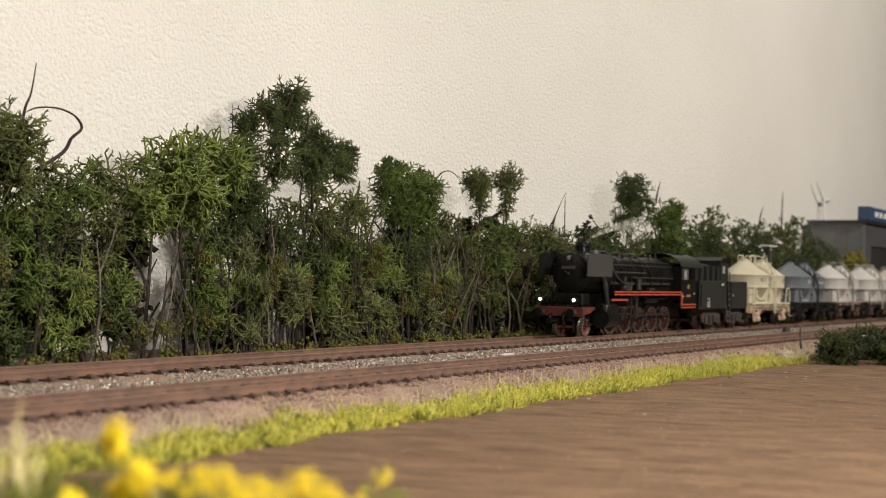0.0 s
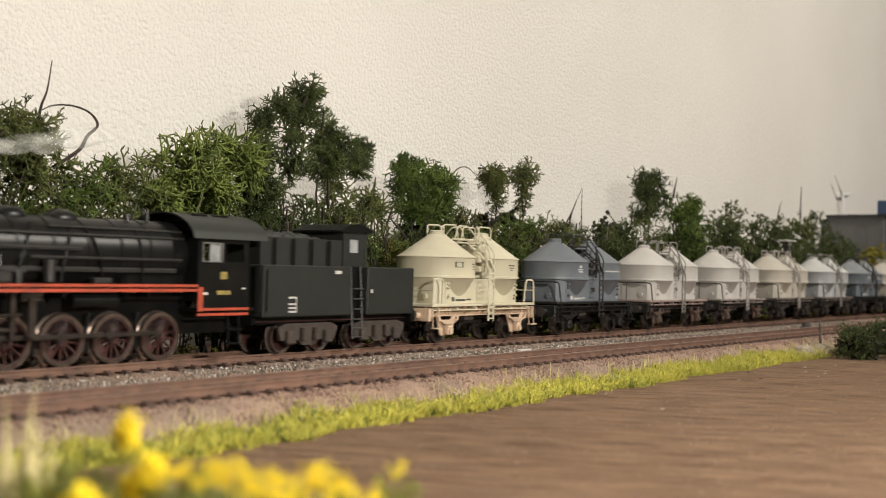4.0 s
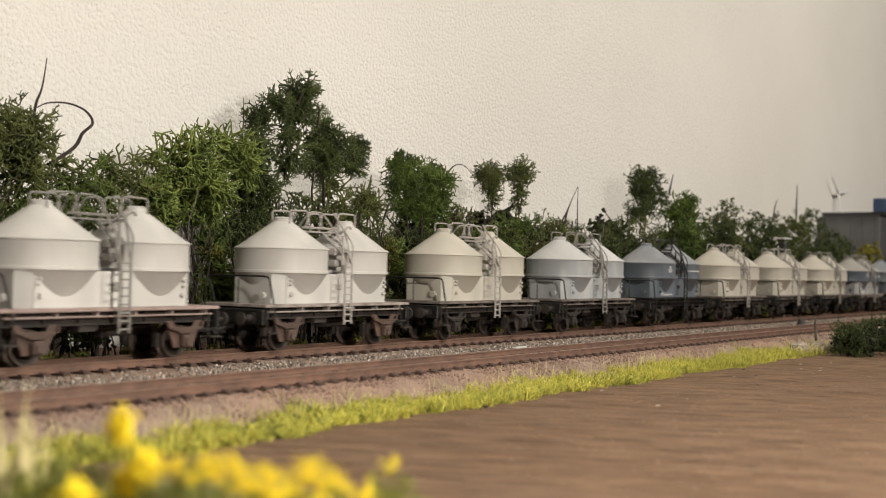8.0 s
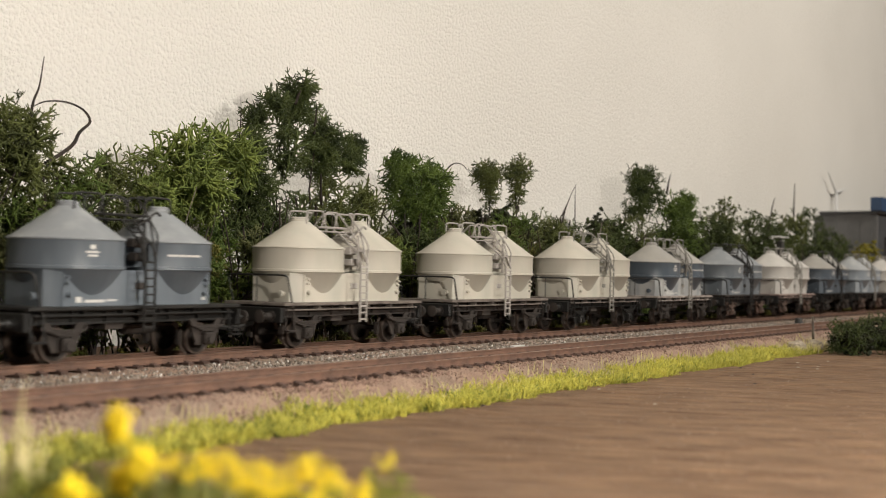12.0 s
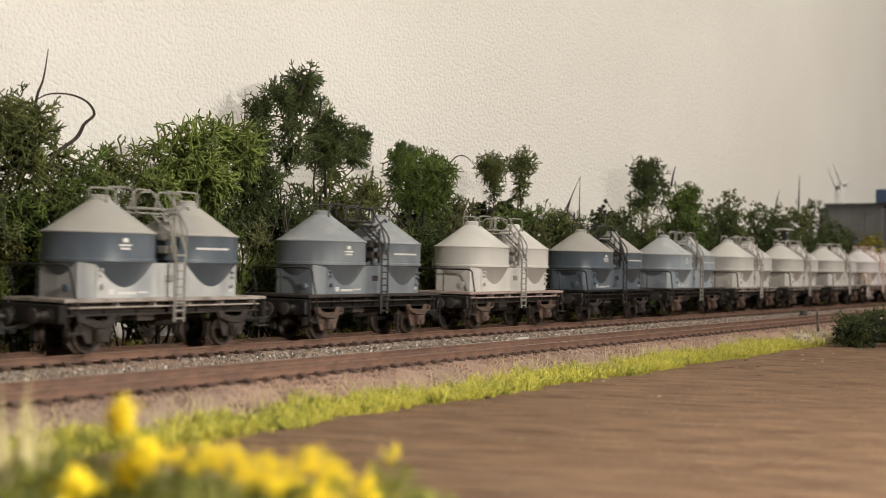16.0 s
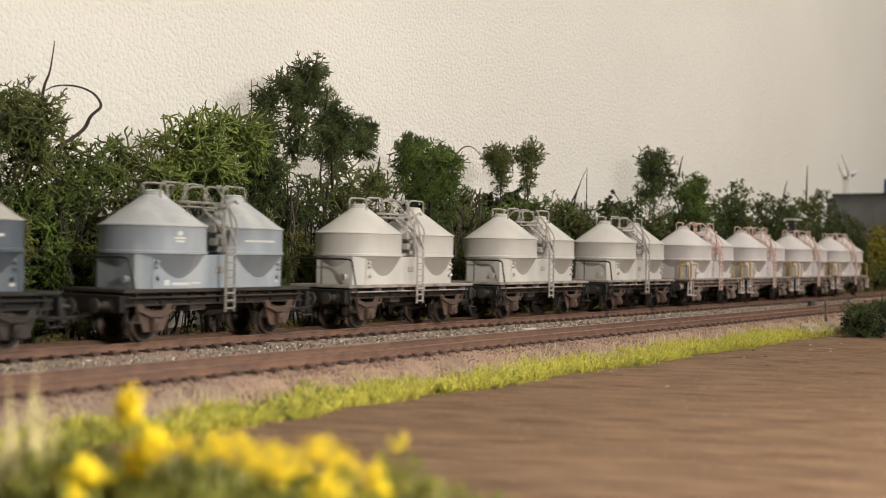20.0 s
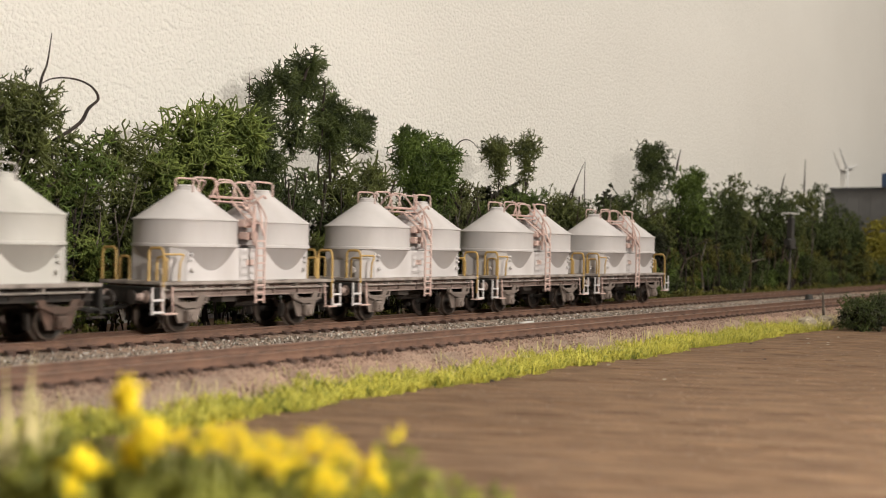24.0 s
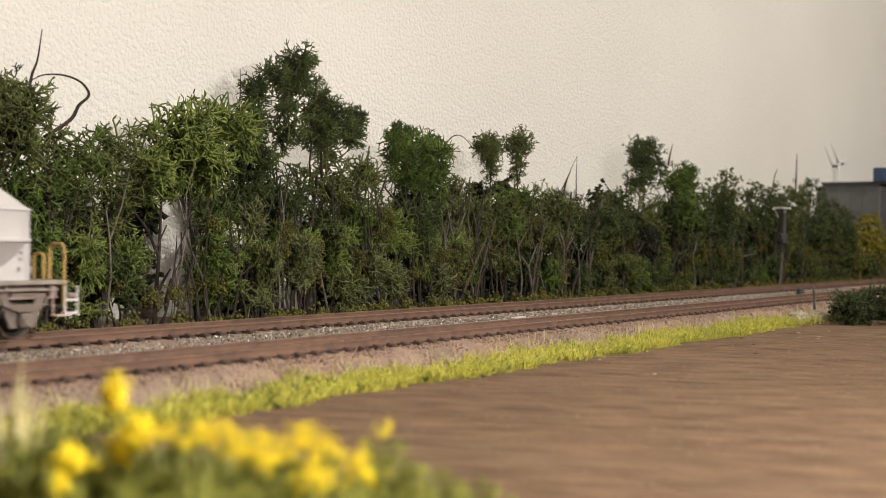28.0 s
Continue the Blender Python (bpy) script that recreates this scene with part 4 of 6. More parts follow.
        P("steam_pipe", lambda b: bar(b, bend([(0.0180, s * 0.0098, 0.0330), (0.0172, s * 0.0125, 0.0280), (0.0165, s * 0.0130, 0.0170)]), 0.0020, 10), M_BLACK, smooth=True)
        P("air_pump", lambda b: (rod(b, (0.0600, s * 0.0128, 0.0262), (0.0600, s * 0.0128, 0.0318), 0.0018, 12), rod(b, (0.0600, s * 0.0128, 0.0318), (0.0600, s * 0.0128, 0.0328), 0.0022, 12)), M_PIPE, smooth=True)
        P("air_tank", lambda b: rod(b, (0.0680, s * 0.0122, 0.0205), (0.0850, s * 0.0122, 0.0205), 0.0022, 14), M_BLACK, smooth=True)
        # smoke deflectors
        dfl = P("smoke_deflector", lambda b: slab(b, [(-0.0108, 0.0336), (0.0178, 0.0336), (0.0190, 0.0340), (0.0196, 0.0350), (0.0196, 0.0446), (0.0190, 0.0458), (0.0178, 0.0464), (-0.0092, 0.0464), (-0.0104, 0.0458), (-0.0108, 0.0446)], s * 0.0152 - 0.0003, s * 0.0152 + 0.0003), M_GREYPANEL if s < 0 else M_BLACK, label="flat smoke deflector plate")
        P("deflector_strut", lambda b: (rod(b, (0.0095, s * 0.0150, 0.0337), (0.0150, s * 0.0150, 0.0185), 0.0012, 6),
                                        rod(b, (0.0020, s * 0.0110, 0.0400), (0.0020, s * 0.0150, 0.0400), 0.0004, 5), rod(b, (0.0150, s * 0.0110, 0.0400), (0.0150, s * 0.0150, 0.0400), 0.0004, 5)), M_PIPE, dfl)
        # running boards and their red edges
        P("running_board", lambda b: block(b, 0.0190, 0.1150, min(s * 0.0095, s * 0.0166), max(s * 0.0095, s * 0.0166), 0.0246, 0.0253), M_BLACK)
        P("red_edge", lambda b: (block(b, 0.0205, 0.1150, s * 0.0168 - 0.0002, s * 0.0168 + 0.0002, 0.0248, 0.0257), block(b, 0.0205, 0.1150, s * 0.0166 - 0.0002, s * 0.0166 + 0.0002, 0.0232, 0.0242),
                                 block(b, 0.1150, 0.1172, s * 0.0168 - 0.0002, s * 0.0168 + 0.0002, 0.0166, 0.0248)), M_RED, label="bright red running-board edge")
        P("cab_red_edge", lambda b: (block(b, 0.1172, 0.1385, s * 0.0168 - 0.0002, s * 0.0168 + 0.0002, 0.0168, 0.0177), block(b, 0.1150, 0.1385, s * 0.0166 - 0.0002, s * 0.0166 + 0.0002, 0.0150, 0.0159)), M_RED)
        P("lower_red_bar", lambda b: block(b, 0.0175, 0.0380, s * 0.0163 - 0.0004, s * 0.0163 + 0.0004, 0.0200, 0.0212), M_RED)
        for x in (0.0300, 0.0630, 0.0950):
            P("board_bracket", lambda b: (block(b, x - 0.0004, x + 0.0004, min(s * 0.0065, s * 0.0163), max(s * 0.0065, s * 0.0163), 0.0215, 0.0246),), M_BLACK)
        # cylinders and valve chests
        P("cylinder", lambda b: (rod(b, (0.0092, s * 0.0138, 0.0100), (0.0246, s * 0.0138, 0.0100), 0.0052, 22), block(b, 0.0098, 0.0242, s * 0.0132 - 0.0036, s * 0.0132 + 0.0036, 0.0060, 0.0184, 0.0012),
                                 rod(b, (0.0076, s * 0.0138, 0.0160), (0.0260, s * 0.0138, 0.0160), 0.0024, 14), rod(b, (0.0080, s * 0.0138, 0.0100), (0.0092, s * 0.0138, 0.0100), 0.0030, 14)), M_BLACK, smooth=True)
        P("slide_bar", lambda b: (block(b, 0.0246, 0.0470, s * 0.0135 - 0.0007, s * 0.0135 + 0.0007, 0.0118, 0.0127), block(b, 0.0465, 0.0480, s * 0.0135 - 0.001, s * 0.0135 + 0.001, 0.0095, 0.0240)), M_RODS)
        P("valve_gear", lambda b: (rod(b, (0.0260, s * 0.0142, 0.0160), (0.0500, s * 0.0142, 0.0165), 0.0005, 6), block(b, 0.0520, 0.0545, s * 0.0148 - 0.0006, s * 0.0148 + 0.0006, 0.0095, 0.0215, 0.0003),
                                   block(b, 0.0500, 0.0570, s * 0.0135 - 0.0008, s * 0.0135 + 0.0008, 0.0205, 0.0245), rod(b, (0.0400, s * 0.0148, 0.0155), (0.0385, s * 0.0148, 0.0075), 0.0005, 6)), M_RODS)
        for x in (0.0365, 0.0555, 0.0745, 0.0935):
            P("brake_hanger", lambda b: (rod(b, (x + 0.003, s * 0.0083, 0.0165), (x + 0.0022, s * 0.0083, 0.0050), 0.0006, 6), block(b, x + 0.0014, x + 0.0030, s * 0.0083 - 0.001, s * 0.0083 + 0.001, 0.0040, 0.0085)), M_BLACK)
        # cab sides with two window openings
        y0, y1 = s * 0.0163 - 0.0003, s * 0.0163 + 0.0003
        cab = P("cab_side", lambda b: (block(b, 0.1150, 0.1385, y0, y1, 0.0177, 0.0335), block(b, 0.1150, 0.1385, y0, y1, 0.0398, 0.0420), block(b, 0.1150, 0.1170, y0, y1, 0.0335, 0.0398),
                                       block(b, 0.1258, 0.1276, y0, y1, 0.0335, 0.0398), block(b, 0.1360, 0.1385, y0, y1, 0.0335, 0.0398)), M_BLACK)
        P("window_frame", lambda b: [block(b, x0, x1, s * 0.0166 - 0.0002, s * 0.0166 + 0.0002, z0, z1) for x0, x1, z0, z1 in ((0.1168, 0.1172, 0.0333, 0.0400), (0.1256, 0.1260, 0.0333, 0.0400), (0.1172, 0.1256, 0.0333, 0.0337), (0.1172, 0.1256, 0.0396, 0.0400))], M_FRAME, cab, "pale metal window frame")
        P("sliding_pane", lambda b: block(b, 0.1206, 0.1256, s * 0.0160 - 0.0001, s * 0.0160 + 0.0001, 0.0337, 0.0396), M_GLASS, cab, "window pane coloured pale as a reflection")
        P("works_plate", lambda b: block(b, 0.1252, 0.1282, s * 0.0166 - 0.0001, s * 0.0166 + 0.0002, 0.0275, 0.0300), M_BRASS, cab, "small brass emblem plate")
        P("number_bar", lambda b: block(b, 0.1238, 0.1300, s * 0.0166 - 0.0001, s * 0.0166 + 0.0002, 0.0222, 0.0236), M_BRASS, cab, "blank brass-coloured plate")
        P("side_marks", lambda b: (block(b, 0.1175, 0.1195, s * 0.0166 - 0.0001, s * 0.0166 + 0.0001, 0.0222, 0.0230), block(b, 0.1352, 0.1372, s * 0.0166 - 0.0001, s * 0.0166 + 0.0001, 0.0240, 0.0246)), M_LETTER, cab)
        P("cab_steps", lambda b: (rod(b, (0.1300, s * 0.0155, 0.0150), (0.1300, s * 0.0160, 0.0050), 0.0004, 5), rod(b, (0.1350, s * 0.0155, 0.0150), (0.1350, s * 0.0160, 0.0050), 0.0004, 5),
                                  block(b, 0.1295, 0.1355, s * 0.0160 - 0.001, s * 0.0160 + 0.001, 0.0050, 0.0055), block(b, 0.1295, 0.1355, s * 0.0160 - 0.001, s * 0.0160 + 0.001, 0.0098, 0.0103)), M_BLACK)
    P("cab_front", lambda b: block(b, 0.1150, 0.1156, -0.0160, 0.0160, 0.0200, 0.0415), M_BLACK)
    P("cab_floor", lambda b: block(b, 0.1156, 0.1420, -0.0160, 0.0160, 0.0165, 0.0177), M_BLACK)
    P("backhead", lambda b: block(b, 0.1156, 0.1200, -0.0095, 0.0095, 0.0177, 0.0440, 0.001), M_BLACK)

    def roof(b):
        n = 16
        rows = []
        for r in (0.0, 0.0005):
            for x in (0.1120, 0.1465):
                rows.append([b.verts.new((x, (0.0175 + r) * math.sin(a), 0.0405 + (0.0094 + r) * math.cos(a))) for a in (-1.5 + 3.0 * i / n for i in range(n + 1))])
        a, c, d, f = rows
        for i in range(n):
            b.faces.new((d[i], d[i + 1], f[i + 1], f[i]))
            b.faces.new((a[i], c[i], c[i + 1], a[i + 1]))
            b.faces.new((a[i], a[i + 1], d[i + 1], d[i]))
            b.faces.new((c[i], f[i], f[i + 1], c[i + 1]))
        for i, o in ((0, 1), (n, -1)):
            b.faces.new((a[i], d[i], f[i], c[i]))
        bmesh.ops.recalc_face_normals(b, faces=b.faces)
    cr = P("cab_roof", roof, M_DARKGREY, smooth=True)
    for x in (0.1225, 0.1325):
        P("roof_vent", lambda b: block(b, x - 0.0036, x + 0.0036, -0.0085, 0.0085, 0.0478, 0.0500, 0.0003), M_BLACK, cr)
    P("roof_seam", lambda b: [rod(b, (x, -0.0110, 0.0481), (x, 0.0110, 0.0481), 0.0003, 4) for x in (0.1175, 0.1275, 0.1385)], M_BLACK, cr)
    # wheels and rods
    lead = wheelset(e, 0.0, 0.0049, M_LEADRED, tread=M_STEEL, name="leading_wheelset")
    WHEELS.append((lead, Vector((0, 0, 0.0049)), 0.0049))
    drivers = [0.0299 + 0.01897 * k for k in range(5)]
    for x in drivers:
        w = wheelset(e, x, 0.00805, M_WHEELRED, 13, M_TYRE, name="driving_wheelset")
        WHEELS.append((w, Vector((x, 0, 0.00805)), 0.00805))
    crank = 0.0037
    for s, ph in ((-1, 0.6), (1, 0.6 + math.pi / 2)):
        rods = P("coupling_rod", lambda b: (block(b, drivers[0], drivers[4], -0.0005, 0.0005, -0.0007, 0.0007), [rod(b, (x, -0.0008, 0), (x, 0.0008, 0), 0.0013, 12) for x in drivers]), M_RODS)

        def at(a, s=s, ph=ph):
            return pose(crank * math.sin(a + ph), s * 0.0108, 0.00805 + crank * math.cos(a + ph))
        SLIDERS.append((rods, at))
        length = drivers[2] - 0.0335
        main = P("main_rod", lambda b: (block(b, -length, 0, -0.0005, 0.0005, -0.0007, 0.0007), rod(b, (0, -0.0008, 0), (0, 0.0008, 0), 0.0016, 12), rod(b, (-length, -0.0008, 0), (-length, 0.0008, 0), 0.0012, 12)), M_RODS)

        def at_main(a, s=s, ph=ph, length=length):
            x, z = drivers[2] + crank * math.sin(a + ph), 0.00805 + crank * math.cos(a + ph)
            return tilt_pose(x, s * 0.0124, z, math.asin((0.0100 - z) / length))
        SLIDERS.append((main, at_main))
        cross = P("crosshead", lambda b: (block(b, -0.0018, 0.0018, -0.0010, 0.0010, -0.0016, 0.0018), rod(b, (-0.0120, 0, 0), (0, 0, 0), 0.0005, 8)), M_RODS)

        def at_cross(a, s=s, ph=ph, length=length):
            x, z = drivers[2] + crank * math.sin(a + ph), 0.00805 + crank * math.cos(a + ph)
            return pose(x - math.sqrt(length**2 - (0.0100 - z)**2), s * 0.0136, 0.0100)
        SLIDERS.append((cross, at_cross))
    VEHICLES.append((e, 0.0))


def tender():
    t = thing("tender", "black four-axle tender with a guard's cabin and coal", "tender")

    def P(name, build, m, parent=t, label="", smooth=False):
        bm = bmesh.new()
        build(bm)
        return part(name, bm, m, parent, label, smooth)

    P("front_tank", lambda b: block(b, 0.1460, 0.1945, -0.0166, 0.0166, 0.0138, 0.0330, 0.0005), M_DARKGREY)
    P("rear_tank", lambda b: block(b, 0.2045, 0.2350, -0.0166, 0.0166, 0.0138, 0.0330, 0.0005), M_DARKGREY)
    P("cabin_base", lambda b: block(b, 0.1940, 0.2050, -0.0125, 0.0125, 0.0138, 0.0330), M_BLACK)
    P("tender_frame", lambda b: (block(b, 0.1450, 0.2350, -0.0120, 0.0120, 0.0110, 0.0138), block(b, 0.2345, 0.2365, -0.0155, 0.0155, 0.0105, 0.0160)), M_BLACK)
    bunker = P("coal_bunker", lambda b: (block(b, 0.1500, 0.1945, -0.0112, -0.0106, 0.0330, 0.0432), block(b, 0.1500, 0.1945, 0.0106, 0.0112, 0.0330, 0.0432), block(b, 0.1494, 0.1500, -0.0112, 0.0112, 0.0330, 0.0415)), M_DARKGREY)
    for s in (-1, 1):
        for x in (0.1560, 0.1660, 0.1760, 0.1860):
            P("bunker_rib", lambda b: slab(b, [(x - 0.0004, 0.0330), (x + 0.0004, 0.0330), (x + 0.0004, 0.0428), (x - 0.0004, 0.0428)], min(s * 0.0112, s * 0.0132), max(s * 0.0112, s * 0.0132)), M_DARKGREY, bunker)
        P("red_line", lambda b: block(b, 0.1460, 0.2340, s * 0.0130 - 0.0003, s * 0.0130 + 0.0003, 0.0118, 0.0123), M_WHEELRED)
        P("tank_lettering", lambda b: [block(b, 0.1592, 0.1592 + w, s * 0.01665 - 0.0001, s * 0.01665 + 0.0001, z, z + 0.0007) for z, w in ((0.0182, 0.0036), (0.0168, 0.0042), (0.0154, 0.0042), (0.0206, 0.0042))] + [block(b, 0.1630, 0.1634, s * 0.01665 - 0.0001, s * 0.01665 + 0.0001, 0.0154, 0.0210)], M_LETTER, label="white inscription bars")
        P("tank_plate", lambda b: (block(b, 0.1845, 0.1880, s * 0.0167 - 0.0002, s * 0.0167 + 0.0002, 0.0300, 0.0312), block(b, 0.2065, 0.2075, s * 0.0167 - 0.0001, s * 0.0167 + 0.0001, 0.0225, 0.0240)), M_LETTER)
        ld = P("ladder", lambda b: (rod(b, (0.1955, s * 0.0168, 0.0045), (0.1955, s * 0.0150, 0.0330), 0.0004, 5), rod(b, (0.2015, s * 0.0168, 0.0045), (0.2015, s * 0.0150, 0.0330), 0.0004, 5),
                                    [block(b, 0.1955, 0.2015, s * 0.0165 - 0.0006, s * 0.0165 + 0.0006, z, z + 0.0005) for z in (0.0050, 0.0085, 0.0120, 0.0160, 0.0200, 0.0240)]), M_GREYPANEL)
        P("handrail", lambda b: (rod(b, (0.1475, s * 0.0170, 0.0160), (0.1475, s * 0.0170, 0.0310), 0.0003, 5), rod(b, (0.1442, s * 0.0166, 0.0160), (0.1442, s * 0.0166, 0.0330), 0.0004, 5), rod(b, (0.2036, s * 0.0150, 0.0330), (0.2036, s * 0.0150, 0.0400), 0.0003, 5)), M_BLACK)
        P("buffer", lambda b: lathe(b, [(0, 0.2365), (0.0020, 0.2365), (0.0013, 0.2375), (0.0013, 0.2410), (0.0024, 0.2420), (0.0024, 0.2426), (0, 0.2430)], 16, (0, s * 0.0101, 0.0128), "x"), M_BLACK, smooth=True)
    rng = random.Random(8)

    def coal(b):
        nx, ny = 22, 12
        g = [[b.verts.new((0.1502 + 0.0440 * i / nx, -0.0105 + 0.021 * j / ny, 0.0395 + 0.0055 * math.sin(math.pi * j / ny) * (0.65 + 0.35 * math.sin(3.0 * i / nx + 0.3)) + rng.uniform(0, 0.0016))) for j in range(ny + 1)] for i in range(nx + 1)]
        for i in range(nx):
            for j in range(ny):
                b.faces.new((g[i][j], g[i + 1][j], g[i + 1][j + 1], g[i][j + 1]))
        bmesh.ops.recalc_face_normals(b, faces=b.faces)
    P("coal", coal, M_COAL, label="heap of black coal")
    cab = P("guard_cabin", lambda b: (block(b, 0.1945, 0.1951, -0.0118, 0.0118, 0.0330, 0.0468), block(b, 0.2085, 0.2091, -0.0118, 0.0118, 0.0330, 0.0468),
                                      [block(b, x0, x1, s * 0.0115 - 0.0003, s * 0.0115 + 0.0003, z0, z1) for s in (-1, 1) for x0, x1, z0, z1 in
                                       ((0.1951, 0.2085, 0.0330, 0.0385), (0.1951, 0.2085, 0.0438, 0.0468), (0.1951, 0.1985, 0.0385, 0.0438), (0.2040, 0.2085, 0.0385, 0.0438))]), M_DARKGREY)
    P("cabin_window", lambda b: block(b, 0.1985, 0.2040, -0.0114, -0.0112, 0.0385, 0.0438), M_GLASS, cab)
    P("cabin_roof", lambda b: slab(b, [(0.1915, 0.0466), (0.2120, 0.0466), (0.2122, 0.0472), (0.2060, 0.0498), (0.1975, 0.0498), (0.1913, 0.0472)], -0.0128, 0.0128), M_BLACK, cab)
    P("tender_coupler", lambda b: (bar(b, bend([(0.2365, 0, 0.0095), (0.2425, 0, 0.0080), (0.2455, 0, 0.0080), (0.2457, 0, 0.0105)]), 0.0009), block(b, 0.1380, 0.1460, -0.0020, 0.0020, 0.0090, 0.0105)), M_BLACK)
    for xb in (0.1735, 0.2160):
        bogie = new("bogie")
        bogie.parent = t
        bogie.location = (xb, 0, 0)
        for s in (-1, 1):
            P("side_frame", lambda b: (slab(b, [(-0.0165, 0.0098), (-0.0150, 0.0050), (-0.0060, 0.0050), (-0.0035, 0.0030), (0.0035, 0.0030), (0.0060, 0.0050), (0.0150, 0.0050), (0.0165, 0.0098), (0.0120, 0.0112), (-0.0120, 0.0112)], s * 0.0130 - 0.0006, s * 0.0130 + 0.0006),
                                       [block(b, x - 0.0022, x + 0.0022, s * 0.0140 - 0.0012, s * 0.0140 + 0.0012, 0.0035, 0.0085, 0.0005) for x in (-0.0103, 0.0103)],
                                       [rod(b, (x, s * 0.0145, 0.0050), (x, s * 0.0145, 0.0095), 0.0014, 10) for x in (-0.0035, 0.0035)]), M_RODS2, bogie)
        for x in (-0.0103, 0.0103):
            w = wheelset(t, xb + x, 0.0057, M_WHEELRED)
            WHEELS.append((w, Vector((xb + x, 0, 0.0057)), 0.0057))
    VEHICLES.append((t, 0.0))


M_LEADRED = mat("lead_wheel_red", (0.14, 0.030, 0.020), (0.07, 0.019, 0.014), 200, 0.5, dirt=(0.04, 0.022, 0.017), dirt_amount=0.5)
M_DULLRED = mat("dull_red", (0.12, 0.020, 0.014), (0.075, 0.016, 0.012), 200, 0.6, dirt=(0.022, 0.014, 0.012), dirt_amount=0.85)
# pane colour is pale to carry the white reflection
M_GLASS = mat("reflection_pale_glass", (0.34, 0.35, 0.35), (0.2, 0.21, 0.215), 200, 0.12, spec=0.8)
M_FRAME = mat("worn_window_frame", (0.26, 0.255, 0.245), (0.16, 0.155, 0.15), 200, 0.4, 0.3)
M_RODS2 = mat("bogie_frame", (0.030, 0.023, 0.019), (0.052, 0.038, 0.030), 200, 0.75, bump=0.2)
engine()
tender()


# ---- the row of trees before the wall: lichen crowns on dry twigs ----
def leaf_mat(name, c1, c2):
    m = mat(name, c1, c2, 130, 0.7, island=0.22, spec=0.3)
    return m


L_OLIVE = leaf_mat("olive_lichen", (0.14, 0.16, 0.043), (0.024, 0.03, 0.009))
L_TALL = leaf_mat("deep_olive_lichen", (0.096, 0.124, 0.034), (0.015, 0.022, 0.007))
L_GREEN = leaf_mat("green_lichen", (0.126, 0.18, 0.032), (0.024, 0.042, 0.008))
L_BRIGHT = leaf_mat("bright_green_lichen", (0.205, 0.25, 0.054), (0.05, 0.076, 0.016))
L_DARK = leaf_mat("dark_green_lichen", (0.078, 0.104, 0.026), (0.014, 0.021, 0.006))
L_GREY = leaf_mat("grey_green_lichen", (0.175, 0.186, 0.068), (0.038, 0.042, 0.016))
L_MOSS = leaf_mat("olive_foam_foliage", (0.150, 0.140, 0.024), (0.034, 0.036, 0.008))
L_YELLOW = leaf_mat("yellow_foam_foliage", (0.24, 0.20, 0.02), (0.12, 0.115, 0.015))
L_AUTUMN = leaf_mat("brown_foam_foliage", (0.120, 0.088, 0.020), (0.055, 0.045, 0.012))
# near-black foliage: the shade deep in the hedge is put into its colour
L_SHADE = leaf_mat("shade_black_foam", (0.024, 0.028, 0.009), (0.007, 0.008, 0.003))
M_BARK = mat("dry_twig", (0.038, 0.026, 0.020), (0.017, 0.012, 0.010), 160, 0.9, bump=0.4, bscale=500)
M_BARKB = mat("brown_branch", (0.085, 0.060, 0.042), (0.035, 0.025, 0.018), 160, 0.9, bump=0.4, bscale=500)
M_BARKG = mat("grey_twig", (0.17, 0.145, 0.12), (0.075, 0.06, 0.05), 160, 0.9, bump=0.4, bscale=500)


def lichen_tuft(seed):
    """Forking, curling, blunt-tipped threads spreading from a point, unit size: vertices and triangles."""
    rng = np.random.default_rng(seed)
    v, f = [], []

    def ring(p, d, r):
        a = np.cross(d, (0.31, 0.57, 0.76))
        a /= np.linalg.norm(a)
        b = np.cross(d, a)
        n = len(v)
        v.extend(p + r * (math.cos(2.094 * k) * a + math.sin(2.094 * k) * b) for k in range(3))
        return n

    def join(m, n):
        for k in range(3):
            j = (k + 1) % 3
            f.append((m + k, m + j, n + j))
            f.append((m + k, n + j, n + k))

    def grow(p, d, length, r, level):
        base = ring(p, d, r)
        for _ in range(2 if level == 0 else 1):
            step = length * (0.55 if level == 0 else 1.0)
            p = p + d * step
            if level == 0:
                d = d + rng.normal(size=3) * 0.45
                d /= np.linalg.norm(d)
            r *= 0.88
            top = ring(p, d, r)
            join(base, top)
            base = top
        if level == 0:
            f.append((base, base + 1, base + 2))
            return
        for _ in range(2 if rng.random() < 0.7 else 3):
            w = d + rng.normal(size=3) * 0.72
            grow(p, w / np.linalg.norm(w), length * rng.uniform(0.62, 0.9), r, level - 1)

    for _ in range(4):
        d = rng.normal(size=3)
        d[2] = abs(d[2]) * 0.5 + 0.1
        grow(np.zeros(3), d / np.linalg.norm(d), 0.38, 0.040, 2)
    return np.array(v), np.array(f)


def foam_tuft(seed):
    """A crumb of foam foliage, unit size."""
    rng = np.random.default_rng(seed)
    v, f = [], []
    for _ in range(7):
        c = rng.normal(size=3) * 0.42
        n = len(v)
        for p in ((1, 0, 0), (-1, 0, 0), (0, 1, 0), (0, -1, 0), (0, 0, 1), (0, 0, -1)):
            v.append(c + np.array(p) * rng.uniform(0.2, 0.42) + rng.normal(size=3) * 0.06)
        f += [(n + a, n + b, n + d) for a, b, d in ((4, 0, 2), (4, 2, 1), (4, 1, 3), (4, 3, 0), (5, 2, 0), (5, 1, 2), (5, 3, 1), (5, 0, 3))]
    return np.array(v), np.array(f)


LICHEN = [lichen_tuft(100 + k) for k in range(8)]
FOAM = [foam_tuft(200 + k) for k in range(6)]


